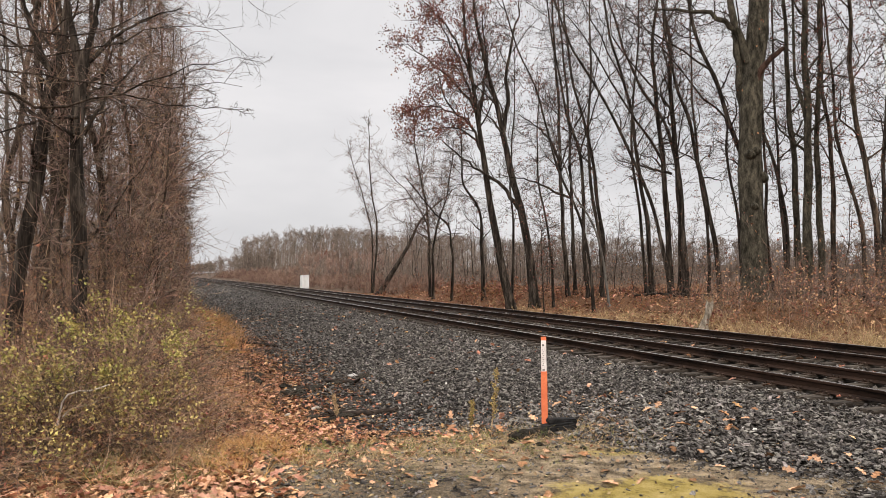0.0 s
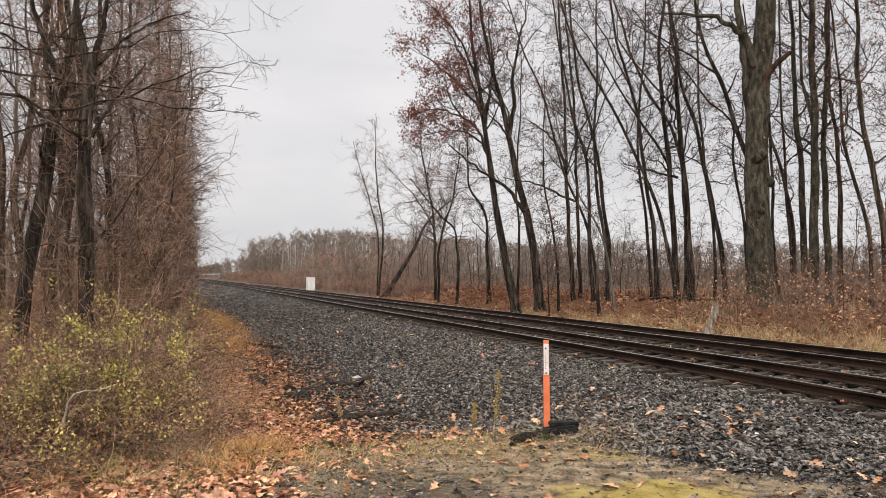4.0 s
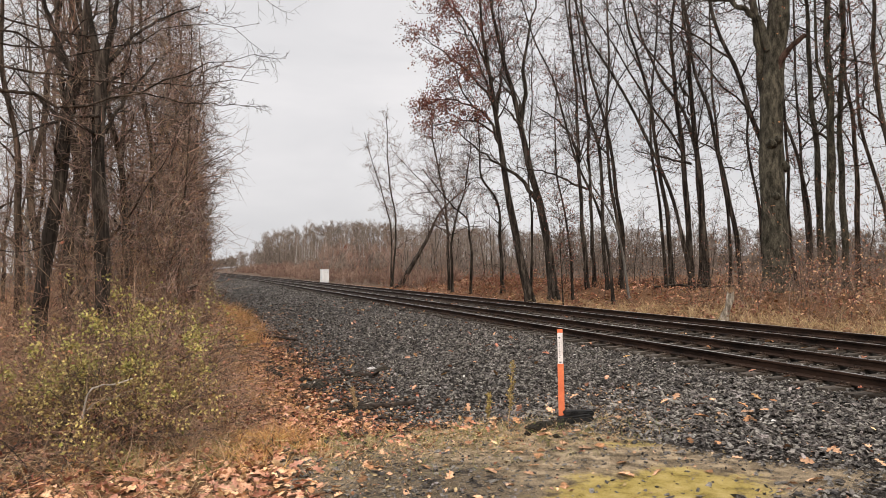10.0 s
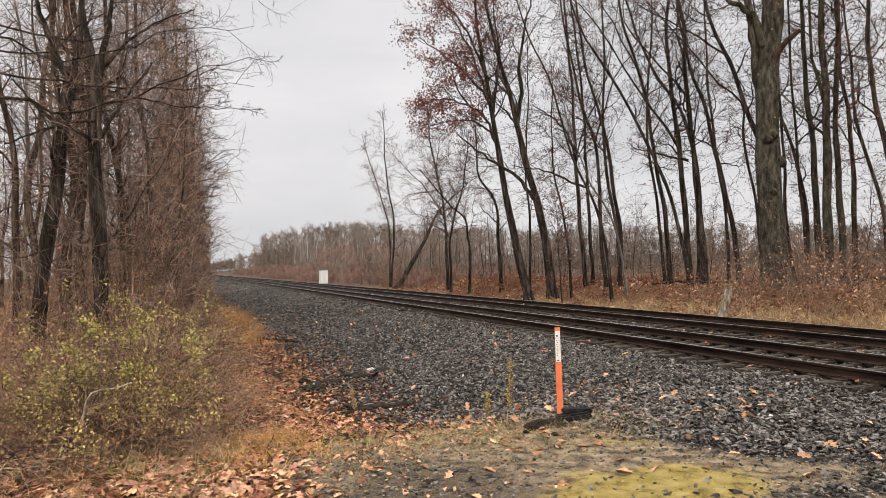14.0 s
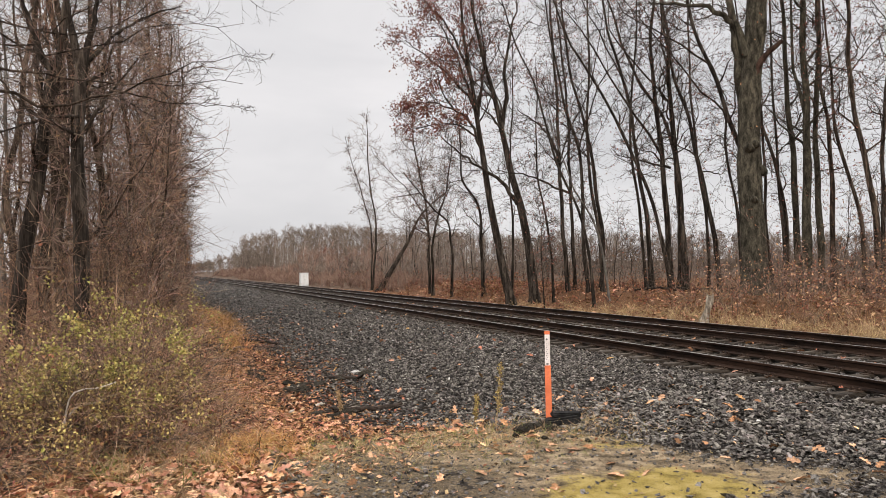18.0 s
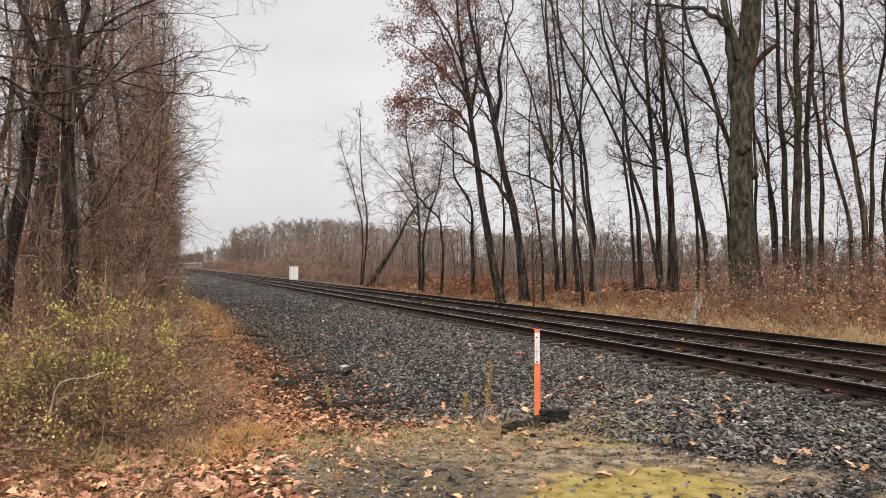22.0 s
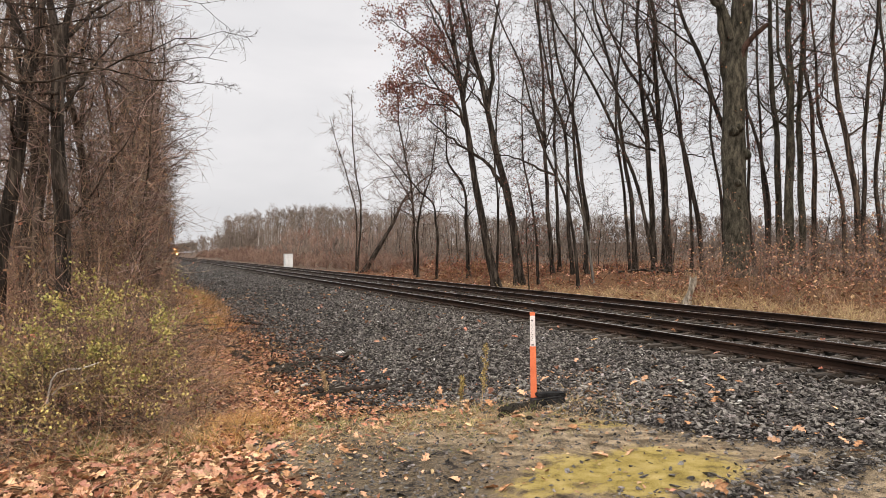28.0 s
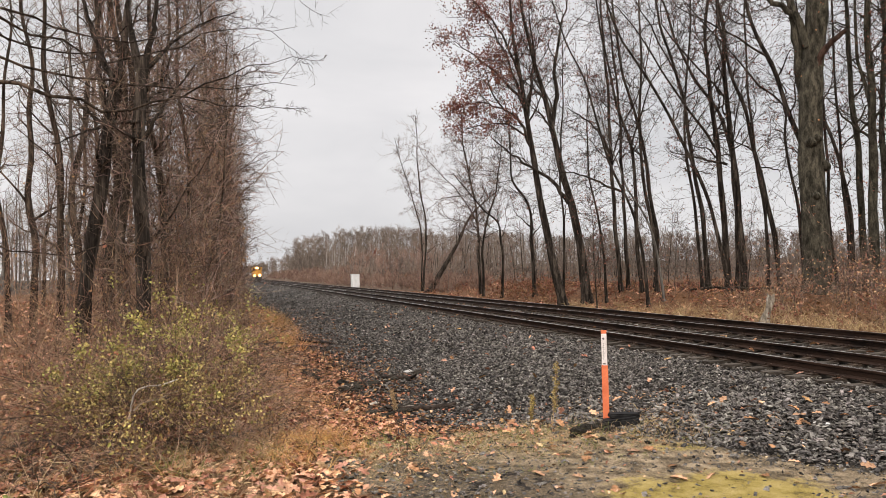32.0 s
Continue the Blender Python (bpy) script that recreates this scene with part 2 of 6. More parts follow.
# ---- mesh helpers ----
def shape(name, v, f, mat, smooth=False):
    """A mesh from an array of points and one of faces with equal corner counts."""
    v, f = np.asarray(v, np.float32), np.asarray(f, np.int32)
    me = bpy.data.meshes.new(name)
    me.vertices.add(len(v))
    me.vertices.foreach_set("co", v.ravel())
    me.loops.add(f.size)
    me.loops.foreach_set("vertex_index", f.ravel())
    me.polygons.add(len(f))
    me.polygons.foreach_set("loop_start", np.arange(len(f), dtype=np.int32) * f.shape[1])
    me.polygons.foreach_set("use_smooth", np.full(len(f), smooth))
    me.materials.append(mat)
    me.update(calc_edges=True)
    me.validate()
    return me


def joined(pieces):
    """One set of points and faces from several."""
    if len({f.shape[1] for v, f in pieces}) > 1:
        pieces = [tris(q) for q in pieces]
    vs, fs, n = [], [], 0
    for v, f in pieces:
        vs.append(v)
        fs.append(f + n)
        n += len(v)
    return np.concatenate(vs), np.concatenate(fs)


def part(name, bm, material, parent, label="", smooth=False):
    """Links a bmesh, a mesh or a (points, faces) pair as one mesh object under a thing."""
    if isinstance(bm, tuple):
        me = shape(name, bm[0], bm[1], material, smooth)
    elif isinstance(bm, bpy.types.Mesh):
        me = bm
    else:
        me = bpy.data.meshes.new(name)
        bm.to_mesh(me)
        bm.free()
        me.materials.append(material)
        for p in me.polygons:
            p.use_smooth = smooth
    ob = new(name, me)
    ob.parent = parent
    return tagged(ob, label)


def box_bm(sx, sy, sz, at=(0, 0, 0), bevel=0.0, bm=None):
    """A bevelled box whose underside centre is at a place."""
    bm = bm or bmesh.new()
    made = bmesh.ops.create_cube(bm, size=1.0, matrix=Matrix.Translation((at[0], at[1], at[2] + sz / 2)) @ Matrix.Diagonal((sx, sy, sz, 1)))
    if bevel:
        edges = list({e for v in made["verts"] for e in v.link_edges})
        bmesh.ops.bevel(bm, geom=edges, offset=bevel, segments=2, affect="EDGES")
    return bm


def cyl_bm(r1, r2, depth, m, sides=16, bm=None):
    bm = bm or bmesh.new()
    bmesh.ops.create_cone(bm, cap_ends=True, segments=sides, radius1=r1, radius2=r2, depth=depth, matrix=m)
    return bm


def unit(a):
    return a / np.maximum(np.linalg.norm(a, axis=-1, keepdims=True), 1e-9)


def tubes(p, r, sides):
    """Tubes along N paths of n points each, with the radii r."""
    nn, n, _ = p.shape
    t = np.gradient(p, axis=1)
    t = unit(t)
    ref = np.where(np.abs(t[:, :, 2:3]) > 0.9, np.array([1.0, 0, 0]), np.array([0, 0, 1.0]))
    ref = np.broadcast_to(ref[:, :1], t.shape)
    a = unit(np.cross(t, ref))
    b = np.cross(t, a)
    ang = np.arange(sides) * 2 * math.pi / sides
    ring = a[:, :, None] * np.cos(ang)[None, None, :, None] + b[:, :, None] * np.sin(ang)[None, None, :, None]
    v = (p[:, :, None] + ring * r[:, :, None, None]).reshape(-1, 3)
    i = np.arange(nn)[:, None, None] * n * sides
    j = np.arange(n - 1)[None, :, None] * sides
    k = np.arange(sides)[None, None, :]
    k2 = (k + 1) % sides
    f = np.stack([i + j + k, i + j + k2, i + j + sides + k2, i + j + sides + k], -1).reshape(-1, 4)
    return v, f


def spikes(p, r):
    """The finest twigs: slim three-sided points from the first to the last place of each path."""
    nn = len(p)
    a, b = p[:, 0], p[:, -1]
    d = unit(b - a)
    s = unit(np.cross(d, np.where(np.abs(d[:, 2:]) > 0.9, [[1.0, 0, 0]], [[0, 0, 1.0]])))
    u = np.cross(d, s)
    q = r[:, :1] * 1.25
    v = np.stack([a + s * q, a + (u * 0.87 - s * 0.5) * q, a - (u * 0.87 + s * 0.5) * q, b], 1).reshape(-1, 3)
    f = (np.arange(nn)[:, None, None] * 4 + np.array([[0, 1, 3], [1, 2, 3], [2, 0, 3]])).reshape(-1, 3)
    return v, f


def tris(pair):
    """The same surface with its quads cut in two."""
    v, f = pair
    return (v, np.concatenate([f[:, [0, 1, 2]], f[:, [0, 2, 3]]])) if f.shape[1] == 4 else pair


def brush_limit(y):
    """The clearing line of the railway: nothing tall grows past it."""
    return np.minimum(0.0283 * y - 0.02, 1.5 + 0.004 * y)


def trimmed(p):
    """Shoots that would cross the clearing line stay shorter, each by its own measure; a few stray across."""
    k = np.arange(len(p))[:, None]
    stray = (np.sin(k * 12.9898) * 43758.5) % 1.0
    room = 0.12 - (0.01 * p[..., 1] + 0.2) * ((np.sin(k * 78.233) * 12543.7) % 1.0) + np.where(stray > 0.94, 0.6, 0.0)
    over = (p[..., 0] - brush_limit(p[..., 1]) - room) * (p[..., 2] > 1.2)
    worst = np.maximum(0, over.max(1))
    span = np.maximum(0.05, p[..., 0].max(1) - p[:, 0, 0])
    keep = np.clip(1 - worst / span, 0.12, 1)[:, None, None]
    return p[:, :1] + (p - p[:, :1]) * keep


def grow(start, way, length, n, wob, up, rng, droop=0.0):
    """Paths of n points that wander as they grow; up bends them skywards."""
    nn = len(start)
    p = np.zeros((nn, n, 3))
    p[:, 0] = start
    d = unit(way)
    step = (np.asarray(length) / (n - 1))[:, None]
    for k in range(1, n):
        d = d + rng.normal(0, wob, (nn, 3))
        d[:, 2] += up - droop * k / n
        d = unit(d)
        p[:, k] = p[:, k - 1] + d * step
    return p


def sprout(p, r, count, lo, hi, angle, rng, keep=0.7):
    """Starting points, ways and radii of `count` side shoots on every path."""
    nn, n, _ = p.shape
    f = lo + (hi - lo) * (np.arange(count)[None] + rng.random((nn, count))) / count
    x = f * (n - 1)
    i = np.minimum(x.astype(int), n - 2)
    w = (x - i)[..., None]
    row = np.arange(nn)[:, None]
    s = p[row, i] * (1 - w) + p[row, i + 1] * w
    t = unit(p[row, i + 1] - p[row, i])
    rr = r[row, i] * (1 - w[..., 0]) + r[row, i + 1] * w[..., 0]
    side = unit(np.cross(t, rng.normal(0, 1, t.shape)))
    a = angle * (0.7 + 0.6 * rng.random((nn, count)))[..., None]
    d = np.cos(a) * t + np.sin(a) * side
    return s.reshape(-1, 3), d.reshape(-1, 3), (rr * keep).ravel(), f.ravel()


def blades(at, way, size, width, rng, fold=0.25):
    """Small leaf-shaped pieces: a folded kite each."""
    nn = len(at)
    d = unit(way)
    s = unit(np.cross(d, rng.normal(0, 1, (nn, 3))))
    u = np.cross(d, s)
    size = np.broadcast_to(size, (nn,))[:, None]
    wd = np.broadcast_to(width, (nn,))[:, None]
    v = np.stack([at, at + d * size * 0.5 + s * wd * 0.5 + u * wd * fold, at + d * size, at + d * size * 0.5 - s * wd * 0.5 + u * wd * fold], 1).reshape(-1, 3)
    b = np.arange(nn)[:, None] * 4
    f = np.concatenate([b + [0, 1, 2], b + [0, 2, 3]])
    return v, f


def ring_radii(r0, r1, n, power=1.0):
    k = np.linspace(0, 1, n)[None] ** power
    return np.asarray(r0)[:, None] * (1 - k) + np.asarray(r1)[:, None] * k


# ---- the lie of the land ----
def soft(a, b, x):
    t = np.clip((x - a) / (b - a), 0, 1)
    return t * t * (3 - 2 * t)


def ripple(x, y, s, seed=0.0):
    return (np.sin(x * s * 1.7 + seed) * np.cos(y * s * 1.3 - seed * 2) + 0.6 * np.sin(x * s * 3.1 - y * s * 2.3 + seed * 3) + 0.35 * np.sin(x * s * 6.3 + y * s * 5.1 + seed)) / 1.95


TRACK_1, TRACK_2 = 9.95, 13.42
RAIL_Z = 0.28
RAIL_H = 0.168
TIE_Z = RAIL_Z - RAIL_H - 0.018


def height(x, y):
    x, y = np.asarray(x, float), np.asarray(y, float)
    foot = 1.85 + 0.25 * np.sin(y * 0.45) + 0.15 * np.sin(y * 1.3)
    bed = -0.2 + (TIE_Z - 0.06 + 0.2) * soft(foot, 7.6, x) ** 0.8
    ditch = -0.2 + 0.24 * soft(1.2, -1.2, x) + 0.35 * soft(-3, -12, x)
    left = np.where(x < foot, ditch, bed)
    left = left - 0.15 * np.exp(-(((x - foot + 0.05) / 0.22) ** 2)) * soft(9.2, 10.4, y) * soft(19, 15, y) * (0.6 + 0.4 * np.sin(y * 2.3))
    pad = soft(9.6, 7.6, y + 0.35 * np.maximum(x - 3.4, 0)) * soft(-2.5, 0.5, x)
    pad = np.maximum(pad, soft(8.8, 7.4, y) * soft(-3, 0, x) * soft(5, 4, x))
    z = left * (1 - pad) + 0.0 * pad
    z = np.where(x > 7.4, TIE_Z - 0.06, np.maximum(z, left * soft(5.5, 7.4, x) + z * (1 - soft(5.5, 7.4, x))))
    far = TIE_Z - 0.06 - 0.1 * soft(15.0, 16.4, x) + 0.72 * soft(16.2, 21.0, x)
    z = np.where(x > 15.0, far, z)
    rough = 0.02 + 0.05 * soft(2, -4, x) + 0.06 * soft(16.5, 20, x)
    rough = rough * (1 - 0.7 * pad)
    z = z + rough * ripple(x, y, 1.1, 1.3) + 0.3 * rough * ripple(x, y, 4.7, 0.4)
    away = soft(120, 600, np.hypot(x - 10, y))
    hill = 4.0 * soft(255, 330, y + 0.25 * x) * soft(25, 70, x)
    return z * (1 - away * 0.5) + hill


def hz(x, y):
    return float(height(x, y))


def axis_points(lo, hi, fine_lo, fine_hi, step, growth=1.18):
    mid = list(np.arange(fine_lo, fine_hi + 1e-6, step))
    a, s = fine_hi, step
    while a < hi:
        s *= growth
        a += s
        mid.append(min(a, hi))
    a, s, low = fine_lo, step, []
    while a > lo:
        s *= growth
        a -= s
        low.append(max(a, lo))
    return np.array(low[::-1] + mid)


def ground_material():
    m, nt, bs = node_mat("ground")
    n, l = nt.nodes, nt.links
    tc = n.new("ShaderNodeTexCoord")

    def noise_at(s, det=6, rough=0.6):
        t = n.new("ShaderNodeTexNoise")
        t.inputs["Scale"].default_value, t.inputs["Detail"].default_value, t.inputs["Roughness"].default_value = s, det, rough
        l.new(tc.outputs["Object"], t.inputs["Vector"])
        return t.outputs["Fac"]

    def ramp_of(fac, *stops):
        r = n.new("ShaderNodeValToRGB")
        e = r.color_ramp.elements
        e[0].position, e[0].color = stops[0][0], rgb(stops[0][1])
        e[1].position, e[1].color = stops[-1][0], rgb(stops[-1][1])
        for pos, c in stops[1:-1]:
            k = e.new(pos)
            k.color = rgb(c)
        l.new(fac, r.inputs["Fac"])
        return r.outputs["Color"]

    big, mid, fine, tiny = noise_at(0.6), noise_at(5), noise_at(28), noise_at(110, 3)
    mixed = n.new("ShaderNodeMath")
    mixed.operation = "ADD"
    l.new(mid, mixed.inputs[0])
    l.new(tiny, mixed.inputs[1])
    halved = n.new("ShaderNodeMath")
    halved.operation = "MULTIPLY"
    l.new(mixed.outputs[0], halved.inputs[0])
    halved.inputs[1].default_value = 0.5
    broken = halved.outputs[0]
    litter = ramp_of(fine, (0.3, (0.033, 0.018, 0.01)), (0.5, (0.13, 0.066, 0.035)), (0.72, (0.33, 0.17, 0.088)))
    # dark gravel, taken nearly black to paint in shade between the ballast stones
    gravel = ramp_of(fine, (0.3, (0.004, 0.0035, 0.003)), (0.5, (0.02, 0.017, 0.015)), (0.72, (0.1, 0.086, 0.075)))
    soil = ramp_of(broken, (0.38, (0.022, 0.016, 0.01)), (0.48, (0.19, 0.143, 0.09)), (0.6, (0.5, 0.385, 0.255)))
    moss = ramp_of(broken, (0.36, (0.085, 0.062, 0.026)), (0.48, (0.35, 0.262, 0.068)), (0.62, (0.52, 0.395, 0.17)))
    field = ramp_of(fine, (0.3, (0.028, 0.019, 0.013)), (0.5, (0.085, 0.056, 0.039)), (0.72, (0.18, 0.12, 0.082)))
    col = litter
    # each zone's edge is broken up by noise
    for key, c in (("field", field), ("soil", soil), ("gravel", gravel), ("moss", moss)):
        at = n.new("ShaderNodeAttribute")
        at.attribute_name = key
        sub = n.new("ShaderNodeMath")
        sub.operation = "MULTIPLY_ADD"
        l.new(mid, sub.inputs[0])
        sub.inputs[1].default_value = 1.0
        l.new(at.outputs["Fac"], sub.inputs[2])
        sub2 = n.new("ShaderNodeMath")
        sub2.operation = "MULTIPLY_ADD"
        l.new(fine, sub2.inputs[0])
        sub2.inputs[1].default_value = 0.6
        l.new(sub.outputs[0], sub2.inputs[2])
        edge = n.new("ShaderNodeMapRange")
        edge.inputs["From Min"].default_value, edge.inputs["From Max"].default_value = 1.2, 1.42
        l.new(sub2.outputs[0], edge.inputs["Value"])
        mx = n.new("ShaderNodeMix")
        mx.data_type = "RGBA"
        l.new(edge.outputs["Result"], mx.inputs["Factor"])
        l.new(col, mx.inputs["A"])
        l.new(c, mx.inputs["B"])
        col = mx.outputs["Result"]
    l.new(col, bs.inputs["Base Color"])
    rr = n.new("ShaderNodeMapRange")
    rr.inputs["To Min"].default_value, rr.inputs["To Max"].default_value = 0.6, 1.0
    l.new(big, rr.inputs["Value"])
    l.new(rr.outputs["Result"], bs.inputs["Roughness"])
    bs.inputs["Specular IOR Level"].default_value = 0.06
    bp = n.new("ShaderNodeBump")
    bp.inputs["Strength"].default_value, bp.inputs["Distance"].default_value = 0.9, 0.03
    addn = n.new("ShaderNodeMath")
    addn.operation = "ADD"
    l.new(fine, addn.inputs[0])
    l.new(tiny, addn.inputs[1])
    l.new(addn.outputs[0], bp.inputs["Height"])
    l.new(bp.outputs["Normal"], bs.inputs["Normal"])
    return m


def bed_edge(x, y):
    """Metres inside the ballast, counted from its ragged near edge."""
    foot = 1.85 + 0.25 * np.sin(y * 0.45) + 0.15 * np.sin(y * 1.3)
    front = y - np.interp(x, [0, 1.8, 3.0, 4.2, 4.9, 5.3, 5.9, 6.6, 8.0, 9.0], [8.9, 8.5, 8.1, 7.4, 6.1, 5.2, 4.7, 3.9, 2.4, 1.0])
    side = np.minimum(x - foot, 16.6 + 0.3 * np.sin(y * 0.7) - x)
    # a tongue of stone spread before the mossy dirt
    tongue = np.minimum(0.28 - np.abs(y - 4.15 - 0.1 * (x - 3.4)), (x - 3.2) * 0.4)
    return np.maximum(np.minimum(side * 0.55, front * 0.75), np.minimum(tongue, 7.5 - x)) + 0.12 * ripple(x, y, 3.3, 0.7)


def moss_amount(x, y):
    a = 1.15 - np.hypot((x - 3.8) / 1.55, (y - 5.05) / 0.9)
    b = 0.9 - np.hypot((x - 4.5) / 0.8, (y - 6.5) / 0.4)
    c = 0.7 - np.hypot((x - 3.4) / 0.9, (y - 7.3) / 0.5)
    return np.maximum(np.maximum(a, b), c) + 0.25 * ripple(x, y, 2.1, 2.2)


def build_ground():
    xs = axis_points(-2500, 2500, -8, 22, 0.17)
    ys = axis_points(-900, 4500, 2, 22, 0.17, 1.1)
    gx, gy = np.meshgrid(xs, ys)
    v = np.stack([gx, gy, height(gx, gy)], -1).reshape(-1, 3)
    nx, ny = len(xs), len(ys)
    i = np.arange(nx - 1)[None] + np.arange(ny - 1)[:, None] * nx
    f = np.stack([i, i + 1, i + nx + 1, i + nx], -1).reshape(-1, 4)
    me = shape("ground", v, f, ground_material(), True)
    x, y = v[:, 0], v[:, 1]
    gravel = np.clip(bed_edge(x, y) * 1.2 + 0.35, 0, 1)
    gravel = np.maximum(gravel, np.clip(0.85 - 0.5 * np.hypot((x - 2.0) / 0.95, (y - 5.6) / 1.7) + 0.3 * ripple(x, y, 2.3, 0.9), 0, 0.5))
    pad = soft(9.2, 7.6, y) * soft(0.4, 1.6, x + 0.3 * ripple(x, y, 2.6, 0.2) + 0.35 * ripple(x, y, 0.9, 1.2) * soft(5, 2, y) + np.clip(y - 6, -2, 4) * 0.12)
    field = soft(42, 70, y) * soft(16.6, 18, x) + soft(60, 110, y)
    for key, val in (("field", np.clip(field, 0, 1)), ("gravel", gravel), ("soil", np.clip(pad * 0.9, 0, 1)), ("moss", np.clip(moss_amount(x, y), 0, 1))):
        me.attributes.new(key, "FLOAT", "POINT").data.foreach_set("value", val.astype(np.float32))
    return tagged(new("ground", me), "leaf-strewn soil with mossy dirt and dark gravel", "ground", kind="structure")


build_ground()


# ---- ballast ----
def stone_shapes(count, rng):
    """Angular stones: cubes with pushed and cut corners."""
    base = np.array([[x, y, z] for x in (-1, 1) for y in (-1, 1) for z in (-1, 1)], float)
    out = []
    for _ in range(count):
        v = base * rng.uniform(0.55, 1.0, (8, 3)) * [1.1, rng.uniform(0.5, 0.85), rng.uniform(0.16, 0.38)]
        out.append(v + rng.normal(0, 0.12, (8, 3)))
    return np.array(out)


STONE_FACES = np.array([[0, 1, 3, 2], [4, 6, 7, 5], [0, 4, 5, 1], [2, 3, 7, 6], [0, 2, 6, 4], [1, 5, 7, 3]])


def scatter_stones(x, y, size, rng, lift=0.25):
    shapes = stone_shapes(40, rng)
    nn = len(x)
    v = shapes[rng.integers(0, 40, nn)] * size[:, None, None] * 0.5
    yaw, pitch = rng.uniform(0, 2 * math.pi, nn), rng.normal(0, 0.5, nn)
    c, s = np.cos(pitch)[:, None], np.sin(pitch)[:, None]
    v = np.stack([v[..., 0] * c - v[..., 2] * s, v[..., 1], v[..., 0] * s + v[..., 2] * c], -1)
    c, s = np.cos(yaw)[:, None], np.sin(yaw)[:, None]
    v = np.stack([v[..., 0] * c - v[..., 1] * s, v[..., 0] * s + v[..., 1] * c, v[..., 2]], -1)
    at = np.stack([x, y, height(x, y) + size * lift * rng.uniform(-0.6, 2.6, nn)], -1)
    v = v + at[:, None]
    f = (STONE_FACES[None, [0, 1, 2, 3, 5]] + (np.arange(nn) * 8)[:, None, None]).reshape(-1, 4)
    return v.reshape(-1, 3), f


def off_ties(x, y):
    """True where no tie or rail lies."""
    free = np.ones(len(x), bool)
    for c in (TRACK_1, TRACK_2):
        on = np.abs(x - c) < 1.32
        tie = (np.abs((y + 0.26) % 0.52 - 0.26) < 0.15) & (np.sin(x * 311.7 + y * 173.3) < 0.35)
        rail = np.abs(np.abs(x - c) - 0.753) < 0.1
        free &= ~(on & (tie | rail))
    return free


def pad_grit(rng):
    """Small gravel trodden into the dirt pad."""
    nn = 44000
    x, y = rng.uniform(0.5, 8.0, nn), rng.uniform(0.5, 9.4, nn)
    m = moss_amount(x, y)
    dark = np.exp(-(((x - 2.0) / 0.9) ** 2) - ((y - 5.6) / 1.5) ** 2)
    keep = (rng.random(nn) < np.where(m > 0.35, 0.12, 0.45 + 0.55 * dark)) & (x + 0.12 * (y - 6) > 0.9)
    x, y = x[keep], y[keep]
    return scatter_stones(x, y, 0.008 + 0.04 * rng.random(len(x)) ** 3, rng, 0.1)


def build_ballast():
    rng = np.random.default_rng(5)
    pieces, pale = [], []
    for y0, y1, per, lo, hi in ((1.5, 9, 560, 0.03, 0.076), (9, 16, 430, 0.032, 0.066), (16, 28, 190, 0.04, 0.085), (28, 60, 40, 0.06, 0.12), (60, 130, 8, 0.09, 0.16)):
        nn = int(per * 16.5 * (y1 - y0))
        x, y = rng.uniform(0.8, 17.2, nn), rng.uniform(y0, y1, nn)
        e = bed_edge(x, y)
        keep = (rng.random(nn) < np.clip(e * 1.6 + 0.25, 0, 1)) & off_ties(x, y) & (x < y * 1.15 + 4.5) & (rng.random(nn) < np.where(x > 8.3, 0.9, 1.0))
        x, y = x[keep], y[keep]
        size = rng.uniform(lo, hi, len(x)) * (1 - 0.35 * soft(0.5, 0, bed_edge(x, y)))
        light = rng.random(len(x)) < 0.0035
        pieces.append(scatter_stones(x[~light], y[~light], size[~light], rng))
        pale.append(scatter_stones(x[light], y[light], size[light] * 0.8, rng, 0.5))
    bed = new("ballast", None)
    tagged(bed, "dark grey crushed-stone ballast, wet, under two tracks", "ballast", kind="stuff")
    part("stones", joined(pieces), STONE, bed)
    part("pale_stones", joined(pale), STONE_PALE, bed, "pale limestone chips among dark stones")
    part("grit", pad_grit(rng), STONE, bed, "fine dark grit trodden into dirt")
    # the stones strewn over the pad, each one apart
    shapes = stone_shapes(10, rng)
    meshes = [shape("stone", s * 0.5, STONE_FACES, STONE) for s in shapes]
    k = 0
    while k < 260:
        x, y = rng.uniform(0.9, 7.0), rng.uniform(3.9, 8.8)
        e = float(bed_edge(np.array(x), np.array(y)))
        if not (-2.2 < e < 0.25 and rng.random() < math.exp(e * 1.1)):
            continue
        ob = new("stone", meshes[k % 10])
        ob.parent = bed
        size = rng.uniform(0.025, 0.085) * (1.25 if rng.random() < 0.1 else 1)
        ob.matrix_basis = pose(x, y, hz(x, y) + size * 0.12, rng.uniform(-25, 25), rng.uniform(-25, 25), rng.uniform(0, 360)) @ Matrix.Scale(size, 4)
        k += 1


build_ballast()


# ---- the two tracks ----
def rail_section():
    """Half widths up the rail's height: foot, web and head."""
    return [(0.07, 0.0), (0.07, 0.011), (0.028, 0.026), (0.009, 0.045), (0.009, 0.118), (0.034, 0.132), (0.036, 0.160), (0.030, RAIL_H)]


def rail_mesh(y0, y1, step=4.0):
    half = rail_section()
    ring = [(w, h) for w, h in half] + [(-w, h) for w, h in half[::-1]]
    ys = np.arange(y0, y1 + 0.1, step)
    n = len(ring)
    v = np.array([[w, y, h] for y in ys for w, h in ring])
    f = []
    for k in range(len(ys) - 1):
        for j in range(n):
            a, b = k * n + j, k * n + (j + 1) % n
            f.append([a, b, b + n, a + n])
    me = shape("rail", v, f, RAIL_RUST)
    me.materials.append(RAIL_TOP)
    top = len(half) - 1
    for i, p in enumerate(me.polygons):
        if i % n == top:
            p.material_index = 1
    return me


